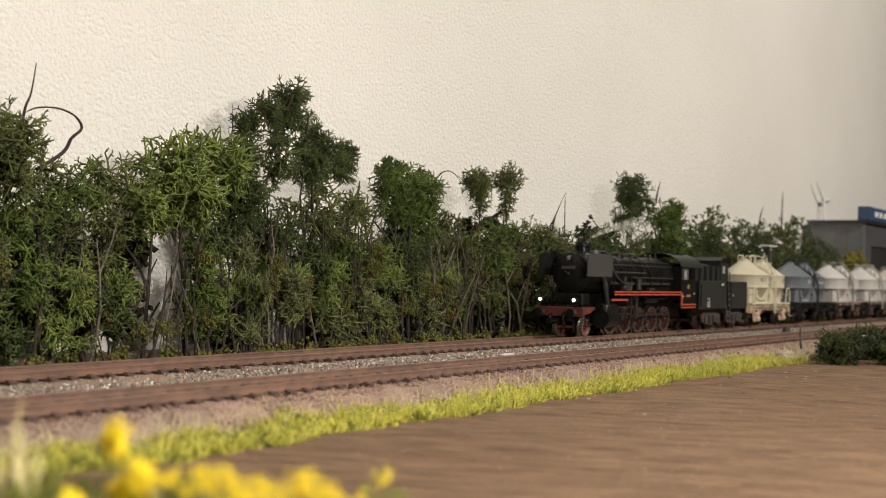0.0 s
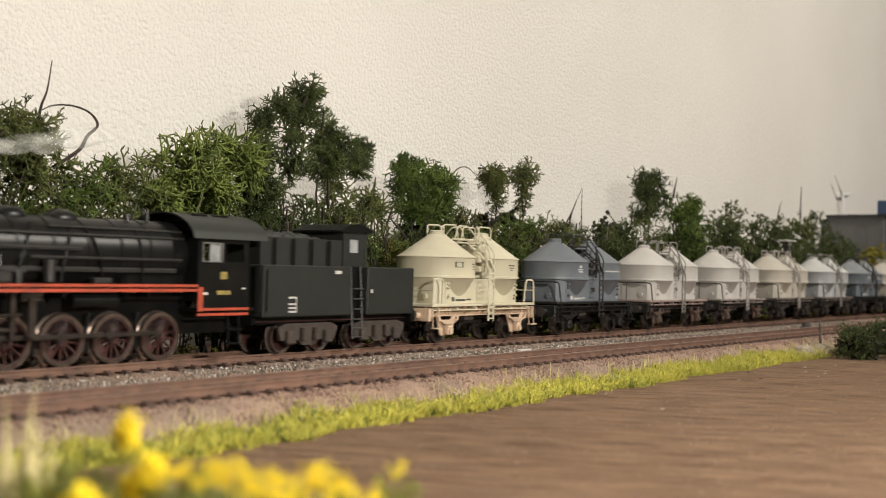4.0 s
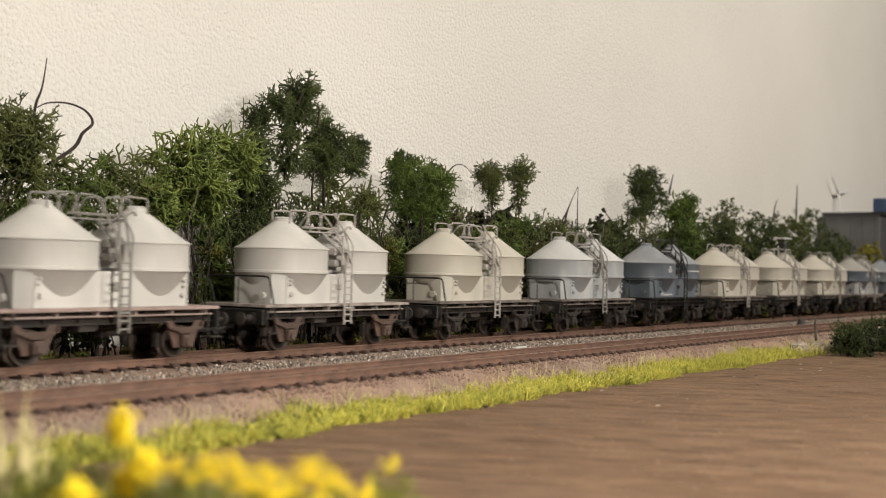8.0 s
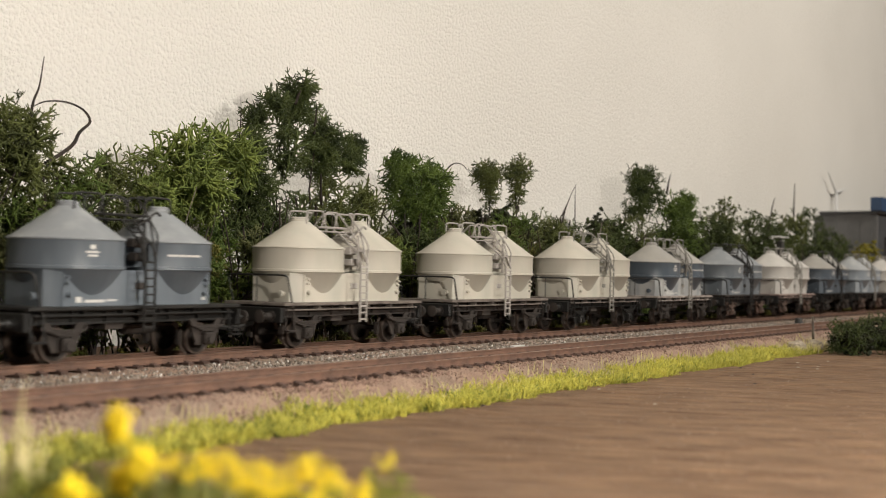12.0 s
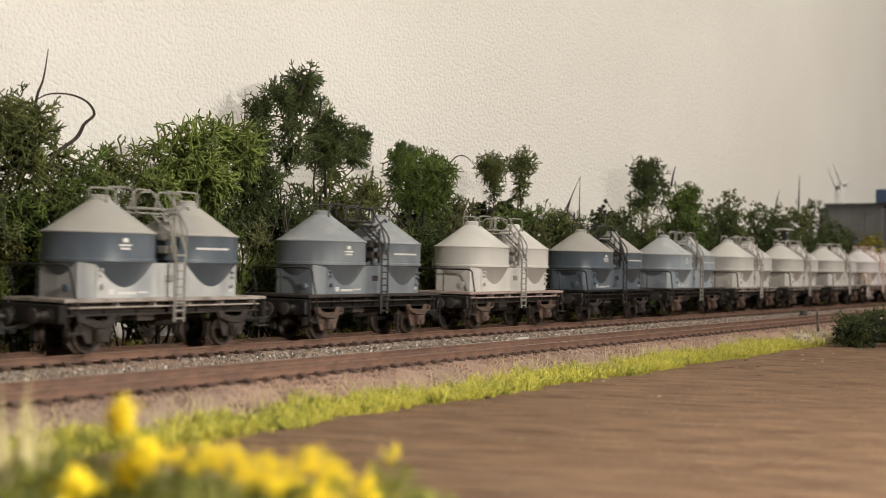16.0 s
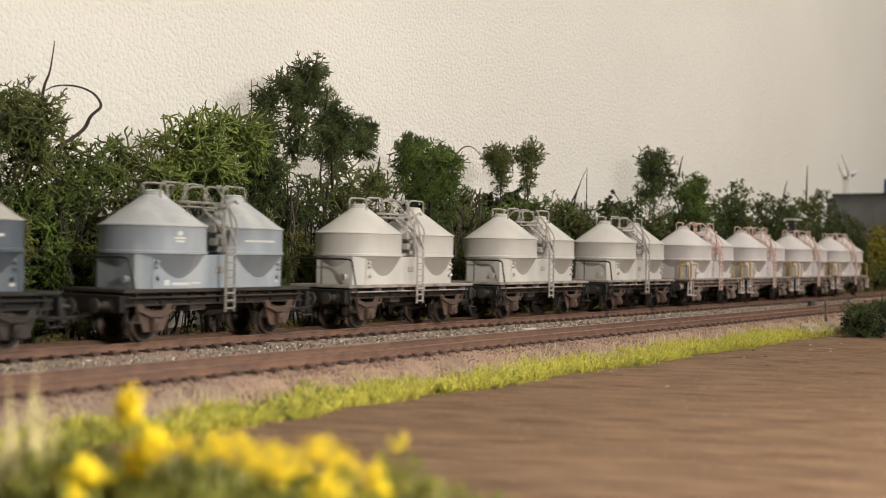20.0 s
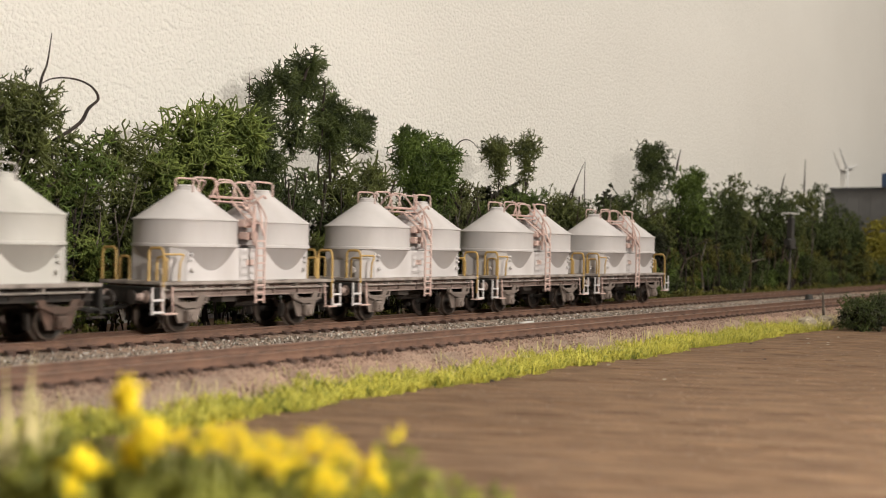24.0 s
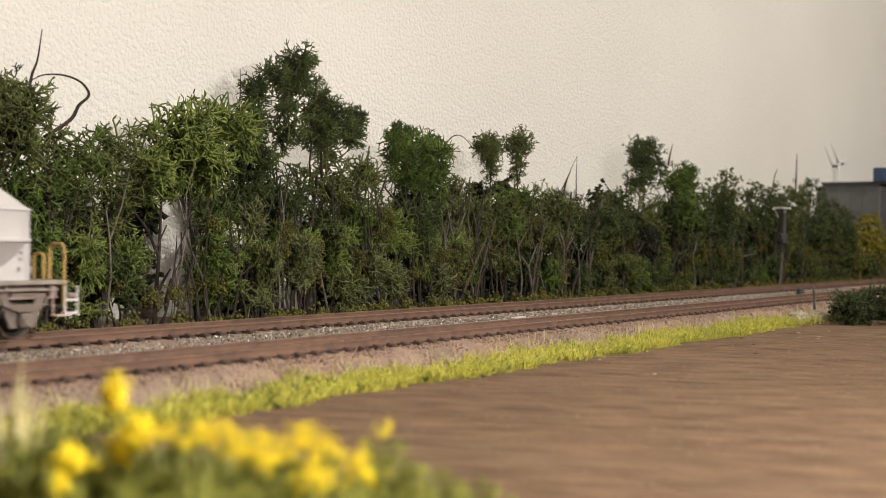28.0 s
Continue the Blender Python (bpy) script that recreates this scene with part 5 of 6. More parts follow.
def turned(rng):
    q = rng.normal(size=4)
    w, x, y, z = q / np.linalg.norm(q)
    return np.array([[1 - 2 * (y * y + z * z), 2 * (x * y - z * w), 2 * (x * z + y * w)], [2 * (x * y + z * w), 1 - 2 * (x * x + z * z), 2 * (y * z - x * w)],
                     [2 * (x * z - y * w), 2 * (y * z + x * w), 1 - 2 * (x * x + y * y)]])


def clump(rng, tufts, spots, size):
    """Tufts set at spots, joined."""
    vs, fs, n = [], [], 0
    for p in spots:
        v, f = tufts[rng.integers(len(tufts))]
        vs.append(v @ turned(rng).T * size * rng.uniform(0.7, 1.3) + p)
        fs.append(f + n)
        n += len(v)
    return np.concatenate(vs), np.concatenate(fs)


def lumps(rng, centre, radii, count, shell=0.55):
    """Places in an uneven ellipsoid, more of them near its skin."""
    d = rng.normal(size=(count, 3))
    d /= np.linalg.norm(d, axis=1, keepdims=True)
    k = rng.uniform(shell, 1.0, (count, 1))
    wob = 1 + 0.22 * np.sin(d[:, :1] * 5 + rng.uniform(0, 6)) * np.cos(d[:, 2:] * 4 + rng.uniform(0, 6))
    return np.array(centre) + d * k * wob * np.array(radii)


def puffs(rng, centre, radii, count, per=13):
    """Places on the skins of rounded clumps that together fill an ellipsoid."""
    out = []
    for _ in range(max(3, count // per)):
        d = rng.normal(size=3)
        d /= np.linalg.norm(d)
        c = np.array(centre) + d * rng.uniform(0.25, 0.78) * np.array(radii)
        r = rng.uniform(0.30, 0.5) * min(radii[0], radii[2])
        n = rng.normal(size=(per, 3))
        n[:, 1] -= 0.5
        n[:, 2] += 0.35
        n /= np.linalg.norm(n, axis=1, keepdims=True)
        out.append(c + n * r * rng.uniform(0.7, 1.05, (per, 1)))
    return np.concatenate(out)


def twig_line(rng, x, y, z0, z1, lean=0.006, n=6):
    px, py = x, y
    pts = []
    for i in range(n):
        u = i / (n - 1)
        pts.append((px + lean * u + rng.normal() * 0.0009 * (i > 0), py + rng.normal() * 0.0009 * (i > 0), z0 + (z1 - z0) * u))
    return pts


def tree(x, y, h, w, leaf, low=0.35, count=46, size=0.0052, label="", seed=0, bark=None, extra=()):
    """A dry-twig trunk with forks and a crown of lichen tufts; extra: further clumps (dx, dz, rx, rz)."""
    rng = np.random.default_rng(seed)
    t = thing("model_tree", label or "small model tree with a lichen crown on a thin twig trunk", "tree", "trees along the wall")
    z0 = -0.0075
    bm = bmesh.new()
    lean = rng.uniform(-0.008, 0.008)
    main = twig_line(rng, 0, 0, z0, h * 0.86, lean)
    bar(bm, main, [0.0011 - 0.0008 * i / 5 for i in range(6)], 6)
    for k in range(rng.integers(2, 5)):
        i = rng.integers(1, 5)
        a = Vector(main[i])
        b = a + Vector((rng.normal() * w * 0.55, rng.normal() * 0.006, h * rng.uniform(0.1, 0.3)))
        bar(bm, [a, a.lerp(b, 0.5) + Vector((rng.normal() * 0.001, 0, 0.001)), b], [0.0008, 0.0006, 0.0003], 5)
    part("trunk", bm, bark or M_BARK, t)
    zc, rz = h * (1 + low) / 2, h * (1 - low) / 2
    spots = [puffs(rng, (lean * 0.8, 0, zc), (w * 1.25, min(w, 0.015), rz), int(count * (1.6 if x < 0.86 else 5.6)))] if w > 0.0125 else [lumps(rng, (lean * 0.8, 0, zc), (w * 1.1, w, rz * 1.1), count, 0.2)]
    for dx, dz, rx, rzz in extra:
        spots.append(puffs(rng, (dx, rng.normal() * 0.003, dz), (rx, min(rx, 0.013), rzz), min(90, max(26, int(count * rx * rzz / (w * rz) * 1.0)))) if w > 0.0125 else lumps(rng, (dx, 0, dz), (rx, rx, rzz), 22, 0.2))
    far = x > 0.86 and w > 0.0125
    v, f = clump(rng, FOAM if far else LICHEN, np.concatenate(spots), size * (0.42 if far else 1.62))
    quick("crown", v, f, leaf, t)
    t.location = (x, y, 0)
    return t


def tree_row():
    rng = np.random.default_rng(42)
    # x, y, height, half width, leaf, crown's lower end as a share of the height, tufts, tuft size
    tree(0.150, 0.352, 0.090, 0.022, L_OLIVE, 0.25, 40, 0.0060, seed=300)
    tree(0.170, 0.356, 0.094, 0.020, L_OLIVE, 0.35, 46, 0.0058, seed=301)
    tree(0.205, 0.349, 0.084, 0.018, L_DARK, 0.25, 50, 0.0052, seed=302)
    tree(0.236, 0.352, 0.087, 0.016, L_OLIVE, 0.40, 50, 0.0052, seed=303)
    tree(0.188, 0.352, 0.080, 0.020, L_OLIVE, 0.30, 60, 0.0055, seed=304)
    tree(0.222, 0.356, 0.093, 0.021, L_OLIVE, 0.42, 70, 0.0055, seed=305)
    tree(0.250, 0.350, 0.073, 0.018, L_GREEN, 0.35, 50, 0.0050, seed=306)
    tree(0.271, 0.356, 0.076, 0.018, L_OLIVE, 0.45, 50, 0.0055, seed=307)
    tree(0.296, 0.352, 0.079, 0.015, L_BRIGHT, 0.52, 60, 0.0068, seed=308)
    tree(0.316, 0.350, 0.082, 0.014, L_BRIGHT, 0.55, 56, 0.0068, seed=309, extra=[(0.018, 0.077, 0.014, 0.010)])
    tree(0.335, 0.362, 0.084, 0.012, L_OLIVE, 0.45, 44, 0.0050, seed=310)
    tree(0.353, 0.355, 0.090, 0.013, L_DARK, 0.30, 60, 0.0052, seed=311)
    tree(0.400, 0.357, 0.082, 0.014, L_OLIVE, 0.30, 56, 0.0052, seed=312)
    tree(0.425, 0.354, 0.083, 0.014, L_OLIVE, 0.25, 60, 0.0052, seed=313)
    tree(0.467, 0.357, 0.089, 0.025, L_GREEN, 0.50, 90, 0.0052, seed=314, extra=[(-0.014, 0.077, 0.014, 0.010), (0.013, 0.080, 0.015, 0.010), (0.0, 0.082, 0.016, 0.009), (0.022, 0.070, 0.012, 0.010)])
    tree(0.450, 0.346, 0.062, 0.016, L_DARK, 0.25, 48, 0.0050, seed=315)
    tree(0.490, 0.350, 0.072, 0.013, L_GREY, 0.22, 56, 0.0050, seed=316)
    tree(0.520, 0.351, 0.066, 0.016, L_OLIVE, 0.28, 54, 0.0050, seed=317)
    tree(0.545, 0.347, 0.068, 0.016, L_GREEN, 0.32, 54, 0.0050, seed=318)
    tree(0.575, 0.350, 0.070, 0.017, L_OLIVE, 0.25, 52, 0.0052, seed=319)
    tree(0.612, 0.352, 0.077, 0.020, L_OLIVE, 0.25, 60, 0.0052, seed=320)
    tree(0.650, 0.349, 0.070, 0.021, L_DARK, 0.22, 60, 0.0054, seed=321)
    tree(0.690, 0.352, 0.075, 0.020, L_DARK, 0.22, 56, 0.0056, seed=322)
    tree(0.728, 0.350, 0.079, 0.021, L_OLIVE, 0.22, 60, 0.0056, seed=323)
    tree(0.779, 0.349, 0.093, 0.022, L_GREEN, 0.40, 60, 0.0058, seed=324, extra=[(0.004, 0.083, 0.016, 0.011), (0.012, 0.076, 0.015, 0.012)])
    tree(0.815, 0.351, 0.083, 0.022, L_DARK, 0.22, 56, 0.0060, seed=325)
    tree(0.852, 0.350, 0.087, 0.022, L_DARK, 0.22, 52, 0.0060, seed=326)
    tree(0.890, 0.354, 0.097, 0.022, L_OLIVE, 0.28, 56, 0.0062, seed=327)
    tree(0.935, 0.352, 0.093, 0.024, L_DARK, 0.22, 52, 0.0064, seed=328)
    tree(0.985, 0.350, 0.093, 0.024, L_DARK, 0.22, 52, 0.0064, seed=329)
    tree(1.035, 0.354, 0.102, 0.024, L_OLIVE, 0.22, 48, 0.0066, seed=330)
    tree(1.085, 0.352, 0.095, 0.026, L_DARK, 0.2, 48, 0.0068, seed=331)
    tree(1.140, 0.353, 0.090, 0.027, L_DARK, 0.2, 46, 0.0070, seed=332)
    tree(1.195, 0.352, 0.082, 0.026, L_DARK, 0.2, 42, 0.0070, seed=333)
    tree(0.368, 0.359, 0.078, 0.018, L_DARK, 0.30, 56, 0.0052, seed=390)
    # the tallest tree, with an airy crown in two tiers
    tree(0.388, 0.354, 0.099, 0.017, L_TALL, 0.86, 34, 0.0045, "tall model tree with a two-tiered airy dark green crown", 500,
         extra=[(-0.018, 0.106, 0.010, 0.008), (-0.011, 0.112, 0.009, 0.006), (-0.008, 0.102, 0.014, 0.009), (0.012, 0.095, 0.014, 0.009), (0.027, 0.088, 0.011, 0.009), (0.006, 0.088, 0.013, 0.006),
                (0.022, 0.081, 0.014, 0.006), (0.006, 0.078, 0.012, 0.004), (-0.027, 0.092, 0.010, 0.012), (-0.025, 0.079, 0.012, 0.014), (-0.036, 0.085, 0.010, 0.012), (-0.037, 0.073, 0.010, 0.012)])
    # two slim stems with small tufts on top
    tree(0.536, 0.356, 0.094, 0.0105, L_OLIVE, 0.84, 90, 0.0038, "slim model tree with a small pale tuft on top", 501, extra=[(0.006, 0.073, 0.005, 0.010)])
    tree(0.575, 0.356, 0.097, 0.0090, L_OLIVE, 0.84, 70, 0.0038, "slim model tree with a small dark tuft on top", 502, extra=[(-0.004, 0.076, 0.005, 0.009)])
    tree(0.744, 0.356, 0.107, 0.0120, L_DARK, 0.86, 46, 0.0046, "slim model tree with a tufted dark crown", 503,
         extra=[(-0.012, 0.093, 0.009, 0.008), (0.006, 0.095, 0.011, 0.009), (-0.004, 0.086, 0.009, 0.007), (0.013, 0.088, 0.008, 0.007), (-0.008, 0.079, 0.010, 0.008), (-0.014, 0.074, 0.010, 0.007)])
    # low growth filling the feet of the row, and a second rank against the wall
    for i in range(60):
        x = 0.15 + 0.0190 * i + rng.uniform(-0.006, 0.006)
        if 0.315 < x < 0.357:
            continue
        h = rng.uniform(0.050, 0.066) if x < 0.48 else rng.uniform(0.064, 0.078)
        # back rank painted near-black, so the gaps between crowns read as shade
        b = thing("back_tree", "small model tree close to the wall, coloured near-black as shade", "tree", "dark trees close to the wall")
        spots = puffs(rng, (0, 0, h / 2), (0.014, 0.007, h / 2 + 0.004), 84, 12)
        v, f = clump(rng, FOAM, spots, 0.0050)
        quick("crown", v, f, L_SHADE, b)
        bm = bmesh.new()
        bar(bm, twig_line(rng, 0, 0, -0.0075, h * 0.8, 0.002), 0.0008, 5)
        part("trunk", bm, M_BARK, b)
        b.location = (x, 0.378 + rng.uniform(-0.006, 0.008), 0)
    for i in range(66):
        x = 0.165 + 0.0165 * i + rng.uniform(-0.003, 0.003)
        if 0.303 < x < 0.345 or 0.372 < x < 0.380 or 0.470 < x < 0.478:
            continue
        h = rng.uniform(0.024, 0.040)
        # shrubs painted near-black for the shade between the trunks
        b = thing("low_shrub", "low foam shrub behind the trunks, coloured near-black as shade", "shrub", "dark shrubs behind the trunks")
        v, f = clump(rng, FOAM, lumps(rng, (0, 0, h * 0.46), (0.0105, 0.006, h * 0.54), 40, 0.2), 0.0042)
        quick("foliage", v, f, L_SHADE, b)
        bm = bmesh.new()
        bar(bm, twig_line(rng, 0, 0, -0.0075, h * 0.6, 0.001), 0.0005, 5)
        part("stem", bm, M_BARK, b)
        b.location = (x, 0.367 + rng.uniform(-0.003, 0.003), 0)
    for i in range(44):
        x = (0.19 + 0.040 * i if i < 8 else 0.50 + 0.0195 * (i - 8)) + rng.uniform(-0.008, 0.008)
        leaf = ((L_GREY, L_GREEN, L_DARK, L_OLIVE) if x < 0.62 else (L_DARK, L_GREEN, L_DARK, L_OLIVE))[rng.integers(4)]
        h = rng.uniform(0.022, 0.046)
        bush = thing("lichen_bush", "low lichen bush at the foot of the trees", "bush", "bushes at the trees' feet")
        v, f = clump(rng, LICHEN, puffs(rng, (0, 0, h * 0.5 - 0.006), (rng.uniform(0.008, 0.013), 0.006, h * 0.5), 27, 9), 0.0084)
        quick("foliage", v, f, leaf, bush)
        bm = bmesh.new()
        bar(bm, twig_line(rng, 0, 0, -0.0075, h * 0.6, 0.002), 0.0005, 5)
        part("stem", bm, M_BARK, bush)
        bush.location = (x, 0.340 + rng.uniform(-0.003, 0.008), 0)
    for i in range(38):
        x = 0.165 + 0.0275 * i + rng.uniform(-0.006, 0.006)
        if 0.278 < x < 0.316:
            continue
        z0, z1 = rng.uniform(0.006, 0.026), rng.uniform(0.052, 0.066)
        # darker leaves further along; the near-black one has shade in its colour
        mat_leaf = ((L_OLIVE, L_OLIVE, L_GREY, L_DARK, L_GREEN) if x < 0.62 else (L_DARK, L_OLIVE, L_DARK, L_SHADE, L_DARK))[rng.integers(5)]
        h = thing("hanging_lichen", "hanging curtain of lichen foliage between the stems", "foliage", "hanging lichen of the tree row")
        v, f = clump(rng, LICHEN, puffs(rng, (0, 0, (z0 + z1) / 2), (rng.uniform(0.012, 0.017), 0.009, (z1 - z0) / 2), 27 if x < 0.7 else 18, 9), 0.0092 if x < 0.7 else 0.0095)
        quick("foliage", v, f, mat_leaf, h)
        bm = bmesh.new()
        bar(bm, twig_line(rng, 0, 0.004, -0.0075, z1, rng.normal() * 0.006), 0.0005, 5)
        part("stem", bm, M_BARK, h)
        h.location = (x, 0.352 + rng.uniform(-0.005, 0.006), 0)
    for i in range(24):
        x = 0.195 + 0.0128 * i + rng.uniform(-0.005, 0.005)
        if 0.280 < x < 0.314:
            continue
        z0, z1 = rng.uniform(-0.006, 0.014), rng.uniform(0.034, 0.050)
        h = thing("hanging_lichen", "narrow hanging tuft of grey-green lichen", "foliage", "hanging lichen of the tree row")
        v, f = clump(rng, LICHEN, puffs(rng, (0, 0, (z0 + z1) / 2), (rng.uniform(0.0055, 0.009), 0.006, (z1 - z0) / 2), 27, 9), 0.0082)
        quick("foliage", v, f, (L_GREY, L_BRIGHT, L_GREY, L_BRIGHT, L_GREEN)[rng.integers(5)], h)
        bm = bmesh.new()
        bar(bm, twig_line(rng, 0, 0.003, -0.0075, z1, rng.normal() * 0.006), 0.0004, 5)
        part("stem", bm, M_BARK, h)
        h.location = (x, 0.340 + rng.uniform(-0.003, 0.003), 0)
    # olive foam shrubs
    for i in range(52):
        x = 0.205 + (0.0125 * i if i < 24 else 0.3 + 0.026 * (i - 24)) + rng.uniform(-0.012, 0.012)
        h = rng.uniform(0.014, 0.050)
        s = thing("foam_shrub", "olive shrub of crumbly foam foliage", "shrub", "foam shrubs under the trees")
        spots = np.concatenate([lumps(rng, (rng.normal() * 0.005, 0, h - 0.006 - k * 0.009), (0.0070, 0.006, 0.006), 30, 0.2) for k in range(2 if h > 0.025 else 1)])
        v, f = clump(rng, FOAM, spots, 0.0015)
        quick("foliage", v, f, (L_AUTUMN if i % 9 == 4 else L_MOSS), s)
        bm = bmesh.new()
        bar(bm, twig_line(rng, 0, 0, -0.0075, h, rng.normal() * 0.004), 0.0004, 5)
        part("stem", bm, M_BARK, s)
        s.location = (x, 0.338 + rng.uniform(-0.003, 0.006), 0)
    # low moss along the ballast's edge
    spots = []
    for i in range(120):
        x = 0.19 + 1.25 * i / 120 + rng.uniform(-0.006, 0.006)
        dens = 5 if x > 0.42 else (4 if i % 2 == 0 else 1)
        if dens:
            spots.append(lumps(rng, (x, 0.3315 + rng.uniform(-0.002, 0.004), -0.002), (0.0065, 0.0035, rng.uniform(0.0025, 0.0065) if x > 0.42 else rng.uniform(0.002, 0.0042)), dens * 3, 0.1))
    v, f = clump(rng, FOAM, np.concatenate(spots), 0.0026)
    tagged(quick("moss_edge", v, f, L_MOSS), "low olive moss along the ballast", "moss", kind="stuff")
    # slanting bare branches in the hedge
    for i in range(34):
        x, y = rng.uniform(0.46, 1.05), rng.uniform(0.333, 0.342)
        z, d = rng.uniform(0.004, 0.030), rng.choice((-1, 1)) * rng.uniform(0.008, 0.024)
        r = rng.uniform(0.0005, 0.0010)
        bm = bmesh.new()
        top = Vector((d, rng.normal() * 0.003, z + rng.uniform(0.014, 0.034)))
        mid = Vector((d * 0.4 + rng.normal() * 0.002, 0, z + 0.012))
        bar(bm, [(0, 0.004, -0.0075), (d * 0.1, 0.002, z * 0.6), mid, top], [r * 1.1, r, r * 0.8, r * 0.35], 5)
        bar(bm, [mid, mid + Vector((-d * 0.5, -0.001, rng.uniform(0.008, 0.018)))], [r * 0.6, r * 0.3], 5)
        tagged(part("bare_branch", bm, M_BARKG if i % 3 == 0 else M_BARKB), "slanting bare brown branch in the hedge", "branch", "bare branches in the hedge").location = (x, y, 0)
    # thin bare stems between the trunks
    for i in range(80):
        x = 0.185 + rng.uniform(0, 0.42) if i < 66 else rng.uniform(0.6, 1.05)
        y = rng.uniform(0.3345, 0.347)
        h = rng.uniform(0.025, 0.062)
        bm = bmesh.new()
        pts = twig_line(rng, 0, 0, -0.0075, h, rng.normal() * 0.014)
        r = rng.uniform(0.0003, 0.0008)
        bar(bm, pts, [r * (1 - 0.12 * k) for k in range(6)], 5)
        if rng.random() < 0.6:
            a = Vector(pts[3])
            bar(bm, [a, a + Vector((rng.normal() * 0.008, rng.normal() * 0.003, rng.uniform(0.004, 0.014)))], [r * 0.6, r * 0.3], 5)
        s = tagged(part("bare_twig", bm, M_BARKG if rng.random() < 0.2 else M_BARK), "thin bare upright twig among the trees", "twig", "bare twigs among the trees")
        s.location = (x, y, 0)


tree_row()


# twigs that stand out above the crowns
def sticking_twig(x, y, pts, r, label):
    bm = bmesh.new()
    p = [Vector(q) for q in pts]
    p = [p[0] * 2 - p[1]] + p + [p[-1] * 2 - p[-2]]
    line = []
    for i in range(1, len(p) - 2):
        for u in (0.0, 0.25, 0.5, 0.75):
            line.append(0.5 * (2 * p[i] + (p[i + 1] - p[i - 1]) * u + (2 * p[i - 1] - 5 * p[i] + 4 * p[i + 1] - p[i + 2]) * u * u + (3 * p[i] - p[i - 1] - 3 * p[i + 1] + p[i + 2]) * u**3))
    line.append(p[-2])
    bar(bm, line, [r * (1 - 0.76 * k / (len(line) - 1)) for k in range(len(line))], 6)
    ob = tagged(part("dry_twig", bm, M_BARK), label, "twig", "dry twigs above the crowns")
    ob.location = (x, y, 0)


sticking_twig(0.240, 0.350, [(-0.004, 0, 0.07), (-0.002, 0, 0.086), (0.0005, 0, 0.093), (0.0022, 0, 0.1040)], 0.0007, "dry twig sticking up from an olive crown")
sticking_twig(0.248, 0.350, [(-0.004, 0, 0.0660), (0.0066, 0, 0.0733), (0.0100, 0, 0.0788), (0.0144, 0, 0.0831), (0.0110, 0, 0.0873), (0.0036, 0, 0.0890), (-0.0047, 0, 0.0881), (-0.010, 0, 0.0855)], 0.0008, "curved dry stalk, thick at its foot")
sticking_twig(0.372, 0.350, [(0.000, 0, 0.104), (0.003, 0, 0.110), (0.0065, 0, 0.1165)], 0.0008, "cut twig end on top of the tallest tree")
sticking_twig(0.385, 0.350, [(0.000, 0, 0.092), (0.001, 0, 0.099), (0.0015, 0, 0.1055)], 0.0008, "cut twig end beside the tallest tree")
sticking_twig(0.340, 0.352, [(0.000, 0, 0.080), (0.0008, 0, 0.094), (0.0005, 0, 0.1035)], 0.0004, "thin dry stalk above the crowns")
sticking_twig(0.625, 0.350, [(-0.010, 0, 0.066), (-0.004, 0, 0.073), (0.000, 0, 0.0785), (0.0065, 0, 0.0860)], 0.0006, "slanting dry twig above the hedge")
sticking_twig(0.632, 0.350, [(0.000, 0, 0.060), (-0.0005, 0, 0.076), (0.000, 0, 0.0870)], 0.0004, "thin upright stalk above the hedge")
sticking_twig(0.500, 0.350, [(-0.016, 0, 0.078), (-0.006, 0, 0.0870), (0.004, 0, 0.0885), (0.014, 0, 0.0835)], 0.0005, "arched dry twig above the hedge")
sticking_twig(0.772, 0.350, [(-0.003, 0, 0.090), (0.000, 0, 0.098), (0.004, 0, 0.1055)], 0.0009, "cut twig end above a crown")
sticking_twig(1.000, 0.352, [(-0.006, 0, 0.080), (0.000, 0, 0.094), (0.006, 0, 0.1020)], 0.0008, "thin stalk above the hedge")
sticking_twig(1.058, 0.352, [(0.000, 0, 0.080), (0.0005, 0, 0.100), (0.0015, 0, 0.1190)], 0.0010, "tall bare stalk above the hedge")


# ---- grass, flowers and the right-hand bushes ----
G_YELLOW = mat("static_grass", (0.64, 0.57, 0.10), (0.19, 0.21, 0.03), 60, 0.7, island=0.7, spec=0.3)
G_DEEP = mat("deep_green_grass", (0.20, 0.235, 0.045), (0.060, 0.085, 0.018), 60, 0.7, island=0.6, spec=0.3)
G_STRAW = mat("straw_grass", (0.60, 0.52, 0.27), (0.38, 0.33, 0.15), 60, 0.75, island=0.6, spec=0.3)
M_PETAL = mat("yellow_petal", (0.95, 0.76, 0.02), (0.82, 0.62, 0.012), 200, 0.6, island=0.5)
L_FRONT = leaf_mat("front_foliage", (0.3, 0.3, 0.05), (0.05, 0.062, 0.014))


